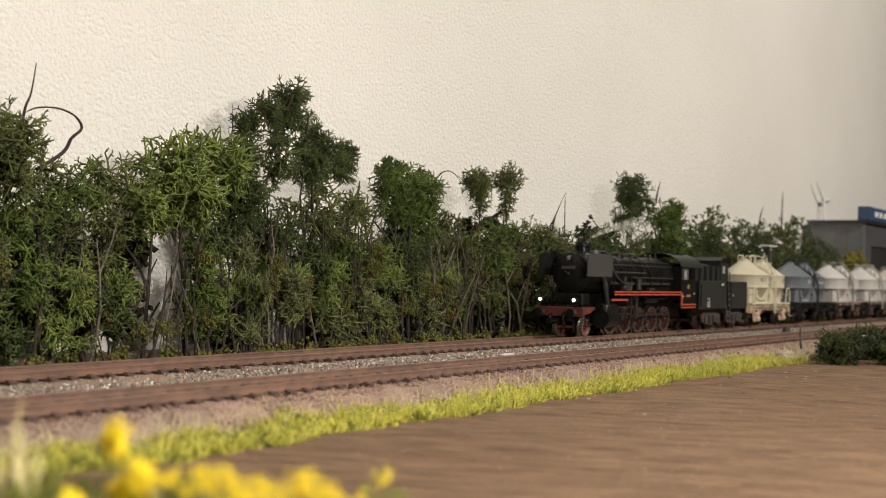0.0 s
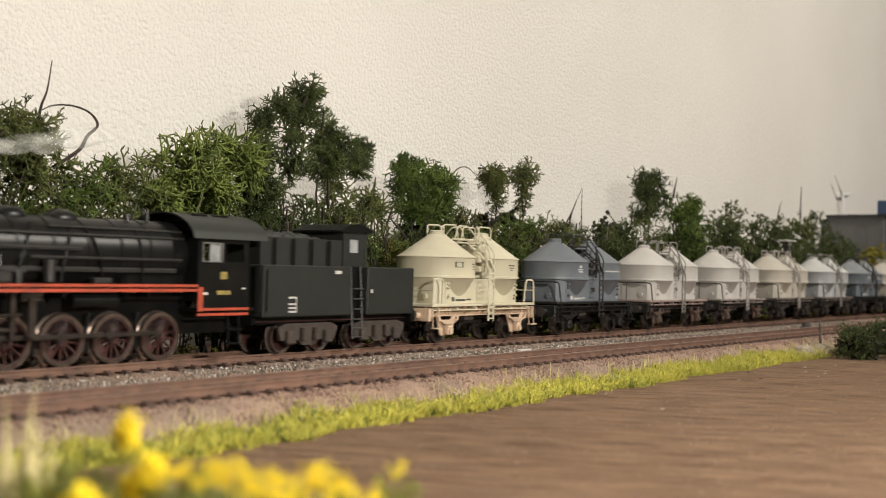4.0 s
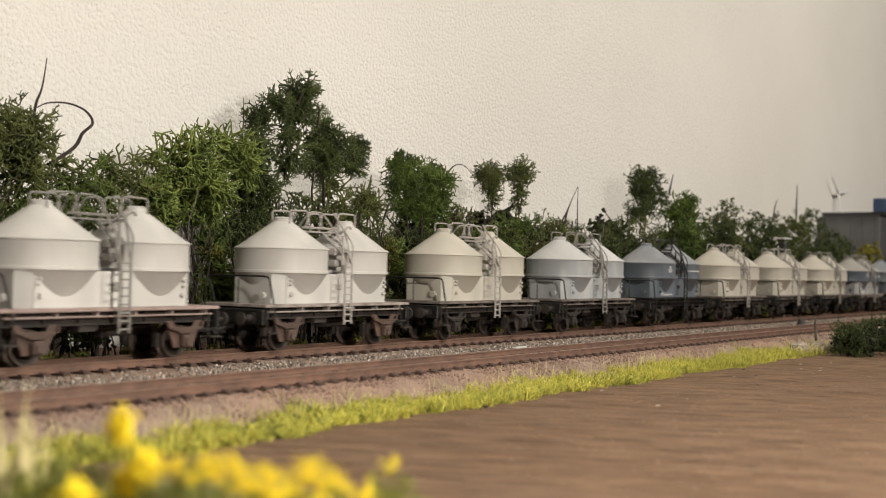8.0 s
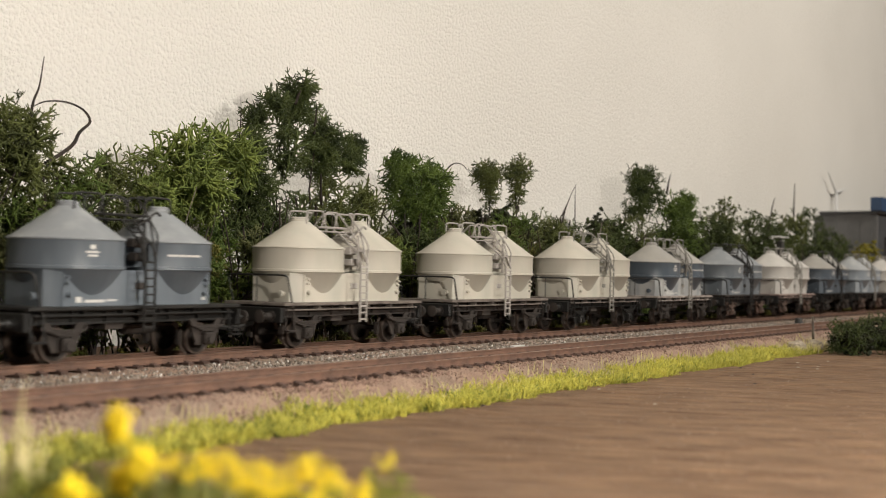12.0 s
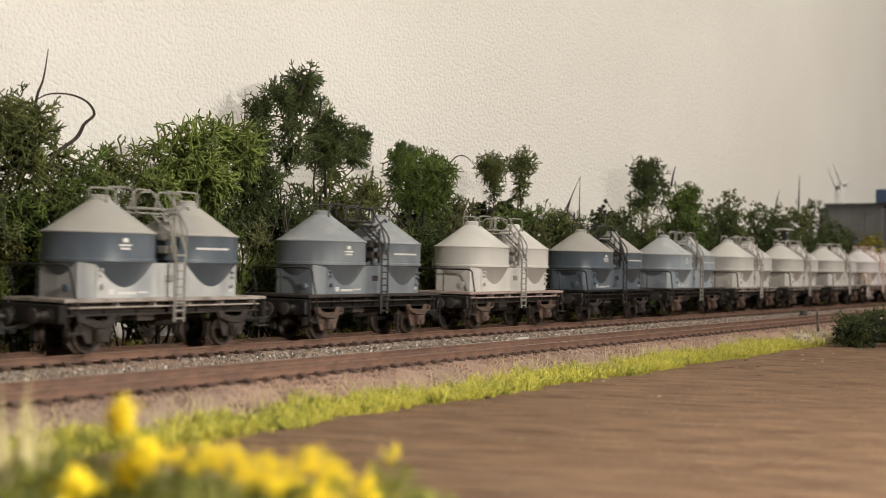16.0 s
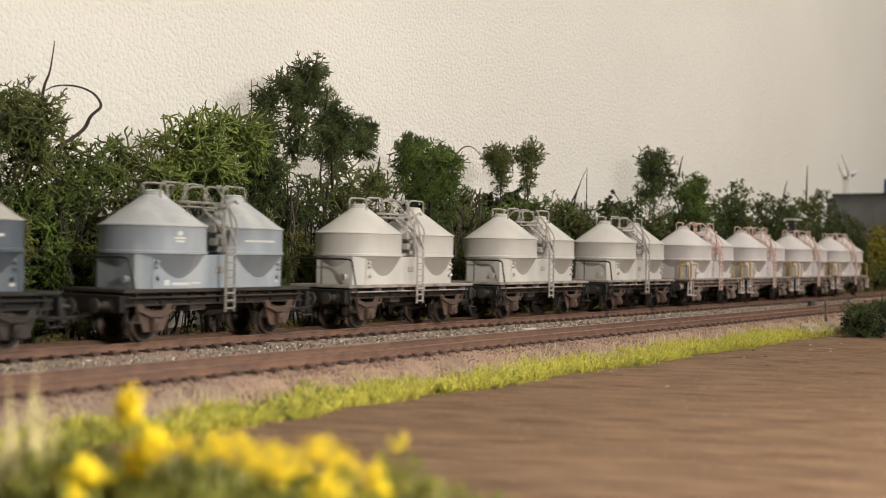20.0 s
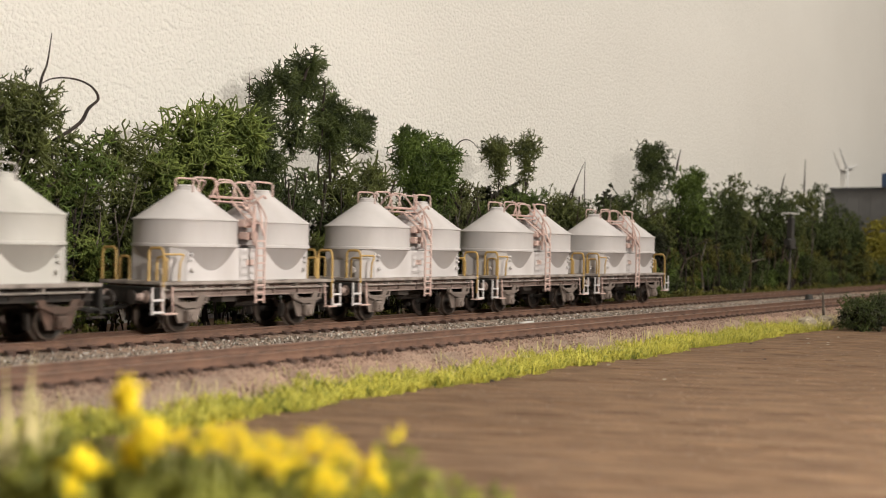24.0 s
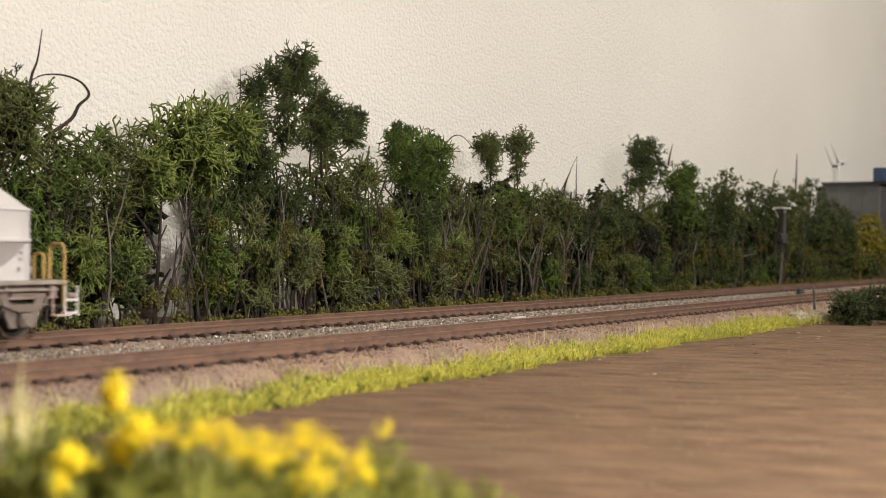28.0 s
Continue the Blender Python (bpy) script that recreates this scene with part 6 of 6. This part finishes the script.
def blades(name, count, place, length, material, label, seed, lean=0.6, width=0.00021, tuft=1):
    """Grass fibres, each a thin bent three-sided blade; tuft: how many share one foot and splay from it."""
    rng = np.random.default_rng(seed)
    n = -(-count // tuft)
    p = np.repeat(place(rng, n), tuft, 0)[:count]
    tall = np.repeat(rng.uniform(0.6, 1.25, (n, 1)), tuft, 0)[:count]
    side = np.repeat(rng.uniform(0, 6.28, (n, 1)), tuft, 0)[:count]
    L = rng.uniform(0.7, 1.15, (count, 1)) * length * tall
    a = rng.uniform(0, 6.28, (count, 1))
    k = np.abs(rng.normal(0, lean, (count, 1)))
    flat = np.concatenate([np.cos(a) * k, np.sin(a) * k], 1)
    if tuft > 1:
        flat += np.concatenate([np.cos(side), np.sin(side)], 1) * 0.5
        p = p + np.concatenate([rng.normal(0, 0.0005, (count, 2)), np.zeros((count, 1))], 1)
    d = np.concatenate([flat, np.ones_like(a)], 1)
    d /= np.linalg.norm(d, axis=1, keepdims=True)
    mid = p + d * L * 0.55 + (0, 0, 0.0003)
    tip = p + d * L * np.array([1.12, 1.12, 0.86])
    v = np.zeros((count, 7, 3))
    for i in range(3):
        o = np.concatenate([np.cos(a + 2.094 * i), np.sin(a + 2.094 * i), 0 * a], 1) * width
        v[:, i], v[:, 3 + i] = p + o, mid + o * 0.8
    v[:, 6] = tip
    tri = [(i, (i + 1) % 3, 3 + (i + 1) % 3) for i in range(3)] + [(i, 3 + (i + 1) % 3, 3 + i) for i in range(3)] + [(3 + i, 3 + (i + 1) % 3, 6) for i in range(3)]
    f = np.array(tri)[None] + (np.arange(count) * 7)[:, None, None]
    return tagged(quick(name, v.reshape(-1, 3), f.reshape(-1, 3), material), label, "grass", kind="stuff")


def strip(x0, x1, y0, y1):
    def place(rng, n):
        x = rng.uniform(x0, x1, n)
        u = rng.beta(1.5, 1.7, n)
        wob = 0.0016 * np.sin(x * 60) + 0.0014 * np.sin(x * 173 + 1) + 0.0007 * np.sin(x * 390 + 2)
        y = y0 + (y1 - y0) * u + wob
        z = np.interp(y, [0.2005, 0.208, 0.2145], [Z_BOARD, -0.0072, -0.0036])
        return np.stack([x, y, z - 0.0003], 1)
    return place


blades("grass_strip", 17000, strip(0.12, 0.615, 0.189, 0.2070), 0.0047, G_YELLOW, "yellow-green tufted grass strip beside the track", 11, 1.15, 0.00022, 6)
blades("dark_grass", 3600, strip(0.12, 0.610, 0.190, 0.2050), 0.0036, G_DEEP, "darker green grass between the yellow tufts", 18, 1.0, 0.00022, 7)
blades("dry_grass", 1300, strip(0.12, 0.66, 0.199, 0.2120), 0.0042, G_STRAW, "pale dry grass along the bank", 12, 0.6, 0.00018)
blades("tall_grass", 1800, strip(0.40, 0.605, 0.194, 0.2060), 0.0056, G_YELLOW, "taller yellow-green grass tufts by the field stones", 17, 0.7, 0.00021, 9)
blades("low_grass", 5000, strip(0.14, 0.60, 0.187, 0.2050), 0.0028, G_YELLOW, "short yellow grass at the field's edge", 13, 1.6, 0.00021, 4)


def front_clump():
    """Flowering growth close before the camera."""
    rng = np.random.default_rng(77)
    green = [  # x, y, top of the leaves
        (0.0808, 0.0980, 0.0046), (0.0843, 0.0920, 0.0049), (0.0888, 0.0880, 0.0041), (0.0831, 0.1100, 0.0075), (0.0784, 0.1140, 0.0064), (0.0736, 0.1100, 0.0047),
        (0.1110, 0.0840, 0.0026), (0.1180, 0.0830, 0.0009), (0.1244, 0.0820, -0.0015), (0.0849, 0.1180, 0.0085), (0.0864, 0.0990, 0.0062), (0.1034, 0.0840, 0.0016), (0.0700, 0.1000, 0.0030),
        (0.0770, 0.1100, 0.0095), (0.0815, 0.1140, 0.0096), (0.0880, 0.1120, 0.0082), (0.0905, 0.1060, 0.0040), (0.0740, 0.1060, 0.0085)]
    bloom = [  # x, y, middle of the flower head, its half width and half height
        (0.0845, 0.1060, 0.0125, 0.0018, 0.0027), (0.0833, 0.1010, 0.0090, 0.0014, 0.0017), (0.0829, 0.1030, 0.0068, 0.0015, 0.0015), (0.0769, 0.1040, 0.0064, 0.0025, 0.0016),
        (0.0755, 0.1050, 0.0045, 0.0019, 0.0017), (0.0862, 0.0970, 0.0091, 0.0029, 0.0013), (0.0900, 0.0960, 0.0078, 0.0028, 0.0014), (0.0929, 0.0940, 0.0066, 0.0026, 0.0017),
        (0.0946, 0.0920, 0.0055, 0.0020, 0.0016), (0.0992, 0.0910, 0.0070, 0.0024, 0.0018), (0.1020, 0.0890, 0.0053, 0.0026, 0.0019), (0.1054, 0.0870, 0.0032, 0.0023, 0.0018),
        (0.1114, 0.0880, 0.0069, 0.0017, 0.0011), (0.0967, 0.0860, 0.0037, 0.0026, 0.0014)]

    def stems(plant, w, h):
        for k in range(3):
            a = rng.uniform(0, 6.28)
            bm = bmesh.new()
            bar(bm, [(0, 0, -0.001), (w * 0.3 * math.cos(a), w * 0.3 * math.sin(a), h * 0.5), (w * 0.5 * math.cos(a), w * 0.5 * math.sin(a), h * 0.9)], [0.0004, 0.0003, 0.0002], 4)
            part("stem", bm, L_FRONT, plant)

    for x, y, top in green:
        plant = thing("green_plant", "low soft green plant among the yellow flowers", "plant", "green plants before the track")
        plant.location = (x, y, Z_BOARD)
        h, w = top - Z_BOARD, 0.0058
        stems(plant, w, h)
        v, f = clump(rng, FOAM, lumps(rng, (0, 0, h * 0.5), (w, w, h * 0.5), 80, 0.2), 0.0014)
        quick("foliage", v, f, L_FRONT, plant)
    for i, (x, y, zc, rw, rh) in enumerate(bloom):
        plant = thing("flowering_plant", "low green plant with a bright yellow flower head", "plant", "yellow flowers before the track")
        plant.location = (x, y, Z_BOARD)
        h = zc - Z_BOARD
        stems(plant, rw, h)
        v, f = clump(rng, FOAM, lumps(rng, (0, 0, h * (0.52 if i > 4 else 0.4)), (0.0046 if i > 2 else 0.0022, 0.0040, h * (0.5 if i > 4 else 0.4)), 64, 0.2), 0.0012)
        quick("foliage", v, f, L_FRONT, plant)
        full = i < 5
        v, f = clump(rng, FOAM, lumps(rng, (0, 0, h), (rw * (0.85 if full else 2.3), rw * 1.3, rh * (0.9 if full else 1.45)), 34 if full else (6 if i == 12 else 40), 0.1), 0.0011 if full else 0.00062)
        quick("blossom", v, f, M_PETAL, plant, "bright yellow blossom")
    def reeds(rng, n):
        c = np.array([(0.0820, 0.1240), (0.0760, 0.1300), (0.0880, 0.1330)])[rng.integers(0, 3, n)]
        return np.concatenate([c + rng.normal(0, 0.0016, (n, 2)), np.full((n, 1), Z_BOARD)], 1)
    blades("reed_tuft", 80, reeds, 0.0230, G_STRAW, "tall pale straw blades near the flowers", 14, 0.12, 0.0004)

    def meadow(rng, n):
        return np.stack([rng.uniform(0.05, 0.135, n), rng.uniform(0.095, 0.150, n), np.full(n, Z_BOARD)], 1)
    blades("front_grass", 1500, meadow, 0.0085, mat("front_grass_mat", (0.30, 0.28, 0.09), (0.12, 0.13, 0.035), 60, 0.8, island=0.7), "blurred dull green grass round the flowers", 15, 0.5, 0.0004)


front_clump()


def right_bushes():
    rng = np.random.default_rng(9)
    for x, y, w, h in ((0.612, 0.170, 0.014, 0.0185), (0.634, 0.150, 0.015, 0.0200), (0.655, 0.128, 0.018, 0.022), (0.640, 0.178, 0.013, 0.017), (0.680, 0.160, 0.017, 0.021), (0.690, 0.130, 0.018, 0.024), (0.668, 0.172, 0.015, 0.019)):
        b = thing("lichen_hedge_bush", "round dark green lichen bush on the field's edge", "bush", "bushes at the field's end")
        b.location = (x, y, Z_BOARD)
        v, f = clump(rng, LICHEN, lumps(rng, (0, 0, h * 0.42), (w, w, h * 0.60), 84, 0.5), 0.0050)
        quick("foliage", v, f, L_DARK, b)
        # near-black inner foam, painted shade for the bush's inside
        v, f = clump(rng, FOAM, lumps(rng, (0, 0, h * 0.4), (w * 0.75, w * 0.75, h * 0.48), 70, 0.1), 0.0030)
        quick("shade_core", v, f, L_SHADE, b)
    for x, y, r in ((0.600, 0.1965, 0.0052), (0.628, 0.1960, 0.0048), (0.614, 0.1990, 0.0030), (0.646, 0.1930, 0.0034)):
        bm = bmesh.new()
        bmesh.ops.create_icosphere(bm, subdivisions=2, radius=r)
        for q in bm.verts:
            q.co = Vector((q.co.x * 1.15, q.co.y, q.co.z * 0.85)) * rng.uniform(0.88, 1.1)
        s = tagged(part("field_stone", bm, M_STONE2), "rough beige field stone in the grass", "stone", "field stones")
        s.location = (x, y, Z_BOARD + r * 0.55)
    blades("stone_grass", 500, strip(0.585, 0.66, 0.190, 0.2045), 0.0062, G_STRAW, "dry grass round the field stones", 16, 0.6)
    for x, y, h, lean in ((0.655, 0.2050, 0.0180, -0.0030), (0.735, 0.196, 0.017, 0.001), (0.742, 0.188, 0.0160, -0.001), (0.765, 0.182, 0.0175, -0.0015)):
        bm = bmesh.new()
        bar(bm, [(0, 0, 0), (lean * 0.5, 0, h * 0.5), (lean, 0, h)], [0.0009, 0.0008, 0.0006], 6)
        p = tagged(part("wooden_post", bm, M_BARKG), "short leaning weathered wooden post", "post", "fence posts by the track")
        p.location = (x, y, Z_BOARD)


right_bushes()


# ---- the far end: hall, yellow shrubs, signal, wind turbine ----
M_HALL = mat("hall_grey", (0.15, 0.148, 0.15), (0.12, 0.12, 0.122), 40, 0.8, dirt=(0.12, 0.12, 0.12), dirt_scale=30)
M_HALLDARK = mat("hall_dark_cladding", (0.06, 0.062, 0.068), (0.045, 0.046, 0.05), 40, 0.7)
M_SIGN = mat("blue_sign", (0.035, 0.075, 0.16), (0.03, 0.06, 0.13), 40, 0.5)
M_PALE = mat("pale_grey_plastic", (0.74, 0.73, 0.72), (0.68, 0.67, 0.66), 60, 0.6)
M_MAST = mat("dark_mast", (0.03, 0.03, 0.03), (0.05, 0.045, 0.04), 120, 0.7)


def hall():
    h = thing("industrial_hall", "grey flat-roofed industrial hall with a blue sign", "building")
    x0, x1, y0, y1, z0 = 1.312, 1.80, 0.342, 0.406, -0.0075

    def P(name, args, m, parent=h, label=""):
        bm = bmesh.new()
        for a in args:
            block(bm, *a)
        return part(name, bm, m, parent, label)

    end = P("end_wall", [(x0, x0 + 0.004, y0, y1, z0, 0.1040)], M_HALL)
    for k in range(5):
        y = y0 + 0.006 + k * 0.013
        P("wall_panel", [(x0 - 0.0012, x0 - 0.0002, y, y + 0.0127, 0.004, 0.100)], M_HALL, end)
    front = P("front_wall", [(x0 + 0.004, x0 + 0.030, y0, y0 + 0.004, z0, 0.1040), (x0 + 0.030, x1, y0, y0 + 0.004, 0.078, 0.1040), (x0 + 0.030, x1, y0, y0 + 0.004, z0, 0.040),
                             (x0 + 0.120, x0 + 0.135, y0, y0 + 0.004, 0.040, 0.078), (x1 - 0.05, x1, y0, y0 + 0.004, 0.040, 0.078)], M_HALLDARK)
    P("window", [(x0 + 0.030, x0 + 0.120, y0 + 0.0020, y0 + 0.0026, 0.040, 0.078)], M_COAL, front, "dark window pane")
    P("window", [(x0 + 0.135, x1 - 0.05, y0 + 0.0020, y0 + 0.0026, 0.040, 0.078)], M_COAL, front, "dark window pane")
    P("roof", [(x0 - 0.004, x1, y0 - 0.004, y1, 0.1040, 0.1064)], M_HALLDARK)
    P("back_wall", [(x0 + 0.004, x1, y1 - 0.004, y1, z0, 0.1040)], M_HALL)
    P("blue_sign", [(x0 - 0.006, x1, y0 - 0.006, y0 + 0.006, 0.1066, 0.1215)], M_SIGN, label="blue sign board along the roof edge")
    P("sign_lettering", [(x0 + 0.020 + k * 0.02, x0 + 0.032 + k * 0.02, y0 - 0.0066, y0 - 0.0060, 0.111, 0.117) for k in range(8)], M_PALE, label="pale unreadable bars on the sign")


hall()


def turbine():
    t = thing("wind_turbine", "pale faint three-bladed model wind turbine by the wall", "wind turbine")
    t.location = (1.379, 0.406, 0)

    def P(name, p, q, r, r2):
        bm = bmesh.new()
        rod(bm, p, q, r, 10, r2)
        return part(name, bm, M_PALE, t)
    P("mast", (0, 0, -0.006), (-0.003, 0, 0.1325), 0.0022, 0.0012)
    P("nacelle", (-0.010, 0, 0.1330), (0.008, 0, 0.1345), 0.0019, 0.0015)
    P("blade", (-0.010, -0.001, 0.1330), (-0.042, -0.001, 0.1545), 0.0016, 0.0004)
    P("blade", (-0.010, -0.001, 0.1330), (0.040, -0.001, 0.1405), 0.0016, 0.0004)
    P("blade", (-0.010, -0.001, 0.1330), (-0.012, -0.001, 0.1030), 0.0016, 0.0004)


turbine()


def signal():
    s = thing("signal_mast", "dark slender railway signal with a pale top plate", "signal")
    s.location = (0.9545, 0.3285, 0)

    def P(name, build, m, label=""):
        bm = bmesh.new()
        build(bm)
        return part(name, bm, m, s, label)
    P("mast", lambda b: (rod(b, (-0.0012, 0, -0.006), (-0.0005, 0, 0.064), 0.0006, 6), rod(b, (0.0016, 0, -0.006), (0.0008, 0, 0.064), 0.0006, 6),
                         [rod(b, (-0.0012, 0, z), (0.0014, 0, z + 0.006), 0.0003, 4) for z in (0.002, 0.010, 0.018, 0.026, 0.034, 0.042, 0.050)]), M_MAST)
    P("top_plate", lambda b: block(b, -0.011, 0.011, -0.0040, 0.0040, 0.0640, 0.0650, 0.0003), M_PALE, "pale grey top plate")
    P("signal_head", lambda b: (block(b, -0.0030, 0.0030, -0.0025, 0.0025, 0.0420, 0.0610, 0.0006), block(b, -0.0055, 0.0050, -0.0030, 0.0022, 0.0340, 0.0430, 0.0008)), M_MAST)
    P("arm", lambda b: (rod(b, (-0.0080, -0.001, 0.0400), (0.0130, -0.001, 0.0350), 0.0007, 6), rod(b, (-0.0120, -0.001, 0.0400), (-0.0080, -0.001, 0.0400), 0.0030, 10)), M_MAST)
    P("cable", lambda b: bar(b, [(-0.0060, -0.002, 0.026), (-0.0075, -0.002, 0.012), (-0.0110, -0.002, -0.006)], 0.0008, 5), M_BARKG, "grey bent cable")
    P("foot", lambda b: block(b, -0.010, 0.020, -0.0030, 0.0030, -0.0065, -0.0020, 0.0005), M_MAST)


signal()


def far_growth():
    rng = np.random.default_rng(31)
    for x, y, w, h, leaf in ((1.225, 0.346, 0.020, 0.058, L_YELLOW), (1.262, 0.345, 0.020, 0.070, L_YELLOW), (1.295, 0.343, 0.018, 0.066, L_YELLOW), (1.212, 0.340, 0.018, 0.028, L_MOSS), (1.250, 0.338, 0.020, 0.020, L_DARK),
                             (1.330, 0.336, 0.022, 0.050, L_YELLOW), (1.290, 0.336, 0.022, 0.026, L_MOSS)):
        s = thing("yellow_shrub", "round yellow-green shrub of crumbly foam foliage", "shrub", "yellow shrubs before the hall")
        v, f = clump(rng, FOAM, lumps(rng, (0, 0, h * 0.62), (w, 0.012, h * 0.40), 90, 0.3), 0.0042)
        quick("foliage", v, f, leaf, s)
        bm = bmesh.new()
        bar(bm, twig_line(rng, 0, 0, -0.0075, h * 0.6, 0.002), 0.0009, 5)
        part("stem", bm, M_BARK, s)
        s.location = (x, y, 0)
    for i in range(7):
        x = 1.235 + 0.055 * i
        if x < 1.30:
            tree(x, 0.382, 0.074, 0.026, (L_DARK, L_OLIVE)[i % 2], 0.2, 40, 0.0070, "dark model tree at the hedge's end", 700 + i)


far_growth()

# small things on the track bed
bm = bmesh.new()
block(bm, -0.0055, 0.0055, -0.0012, 0.0012, -0.0002, 0.0004, 0.0002)
chip = tagged(part("white_chip", bm, M_LETTER), "flat white chip lying beside the rail", "chip")
chip.matrix_basis = pose(0.4265, 0.2640, -0.0022, 4, 0, 6)
bm = bmesh.new()
block(bm, -0.006, 0.006, -0.0020, 0.0020, -0.001, 0.0012, 0.0005)
rod(bm, (0.0, 0, 0.0010), (0.0, 0, 0.0045), 0.0030, 12, 0.0022)
lever = tagged(part("point_lever", bm, M_MAST), "small dark point lever box beside the rail", "lever")
lever.location = (0.790, 0.2580, -0.0025)
rng = np.random.default_rng(64)
for i in range(14):
    bm = bmesh.new()
    r = rng.uniform(0.0004, 0.0008)
    bmesh.ops.create_icosphere(bm, subdivisions=1, radius=r)
    for q in bm.verts:
        q.co = Vector((q.co.x * rng.uniform(0.9, 2.2), q.co.y, q.co.z * 0.5))
    s = tagged(part("soil_crumb", bm, M_STONE2 if i % 3 else M_BARK), "small loose crumb on the brown field", "crumb", "crumbs on the field")
    s.location = (rng.uniform(0.27, 0.56), rng.uniform(0.150, 0.189), Z_BOARD + r * 0.2)


pebbles("field_grit", 6500, (0.16, 0.72), (0.010, 0.192), lambda y: Z_BOARD - 0.00012 + 0 * y, 0.00036, mat("field_grit_grain", (0.31, 0.22, 0.165), (0.09, 0.06, 0.045), 300, 0.8, island=0.95), "fine brown grit scattered over the field", 21)

def furrows():
    """Low torn ridges of the board's grain, all in one direction."""
    rng = np.random.default_rng(88)
    n = 1500
    a = math.radians(-65) + rng.normal(0, 0.03, n)
    along = np.stack([np.cos(a), np.sin(a)], 1)
    across = np.stack([-np.sin(a), np.cos(a)], 1)
    p = np.stack([rng.uniform(0.10, 0.85, n), rng.uniform(-0.10, 0.188, n)], 1)
    length = rng.uniform(0.004, 0.034, n)
    half, tall = rng.uniform(0.00025, 0.0007, n), rng.uniform(0.00012, 0.00042, n)
    v = np.zeros((n, 5, 3, 3))
    for k, (u, w) in enumerate(((-1, 0.1), (-0.5, 0.9), (0, 1), (0.55, 0.8), (1, 0.1))):
        c = p + along * (length * u * 0.5)[:, None] + across * (rng.normal(0, 0.00035, n))[:, None]
        for j, (o, z) in enumerate(((-1, 0), (0.2, 1), (1, 0))):
            v[:, k, j, :2] = c + across * (half * o * w)[:, None]
            v[:, k, j, 2] = Z_BOARD - 0.00005 + tall * z * w
    v[..., 1] = np.minimum(v[..., 1], 0.1985)
    quad = [(k * 3 + j, k * 3 + 3 + j, k * 3 + 4 + j, k * 3 + 1 + j) for k in range(4) for j in range(2)]
    f = np.array(quad)[None] + (np.arange(n) * 15)[:, None, None]
    tagged(quick("field_furrows", v.reshape(-1, 3), f.reshape(-1, 4), M_FIELD), "low torn ridges in the brown field board", "field furrows", kind="stuff")


furrows()

# ---- smoke from the chimney ----
def smoke_stuff():
    m = bpy.data.materials.new("thin_smoke")
    m.use_nodes = True
    n, l = m.node_tree.nodes, m.node_tree.links
    out = n["Material Output"]
    b = n["Principled BSDF"]
    b.inputs["Base Color"].default_value = (0.66, 0.66, 0.62, 1)
    b.inputs["Roughness"].default_value = 1.0
    b.inputs["Specular IOR Level"].default_value = 0.0
    tr = n.new("ShaderNodeBsdfTransparent")
    mx = n.new("ShaderNodeMixShader")
    tc = n.new("ShaderNodeTexCoord")
    t = n.new("ShaderNodeTexNoise")
    t.inputs["Scale"].default_value, t.inputs["Detail"].default_value = 160, 5.0
    l.new(tc.outputs["Object"], t.inputs["Vector"])
    r = n.new("ShaderNodeMapRange")
    r.inputs[1].default_value, r.inputs[2].default_value, r.inputs[4].default_value = 0.36, 0.72, 0.26
    l.new(t.outputs["Fac"], r.inputs[0])
    l.new(r.outputs[0], mx.inputs[0])
    l.new(tr.outputs[0], mx.inputs[1])
    l.new(b.outputs[0], mx.inputs[2])
    l.new(mx.outputs[0], out.inputs["Surface"])
    return m


def smoke():
    s = thing("smoke_wisp", "thin pale smoke trailing from the chimney", "smoke")
    m = smoke_stuff()
    rng = np.random.default_rng(3)
    pieces = [(0.0180, 0.0592, 0.0065, 0.0011), (0.0270, 0.0625, 0.0085, 0.0016), (0.0380, 0.0655, 0.0100, 0.0021), (0.0500, 0.0685, 0.0105, 0.0028), (0.0610, 0.0705, 0.0080, 0.0036), (0.0720, 0.0728, 0.0090, 0.0030)]
    for x, z, lx, r in pieces:
        bm = bmesh.new()
        bmesh.ops.create_icosphere(bm, subdivisions=3, radius=1.0)
        for v in bm.verts:
            k = 1 + 0.28 * noise.noise(v.co * 1.7 + Vector((x * 90, 0, 0)))
            v.co = Vector((v.co.x * lx * k, v.co.y * r * 0.8 * k, v.co.z * r * k + v.co.x * lx * 0.30))
        p = part("smoke_piece", bm, m, s, smooth=True)
        p.location = (x, 0, z)
    return s


SMOKE = smoke()


# ---- what moves ----
def motions():
    times = [i / 15 for i in range(421)]
    spot = [lead_x(t) for t in times]
    for ob, behind in VEHICLES:
        walk(ob, [(t, pose(spot[i] + behind, Y_FAR, 0)) for i, t in enumerate(times) if i % 15 == 0])
    # the smoke follows the engine, drifting back and forth over the boiler
    drift = lambda t: 0.004 + 0.006 * math.sin(2.1 * t + 0.6)
    walk(SMOKE, [(t, pose(spot[i] + drift(t), Y_FAR, 0.0008 * math.sin(3.3 * t), 0, 5 * math.sin(1.7 * t + 2.4), 0)) for i, t in enumerate(times) if i % 5 == 0])
    for ob, place, r in WHEELS:
        walk(ob, [(t, Matrix.Translation(place) @ Matrix.Rotation((spot[i] - spot[0]) / r, 4, "Y")) for i, t in enumerate(times)])
    for ob, at in SLIDERS:
        walk(ob, [(t, at((spot[i] - spot[0]) / 0.00805)) for i, t in enumerate(times)])


motions()
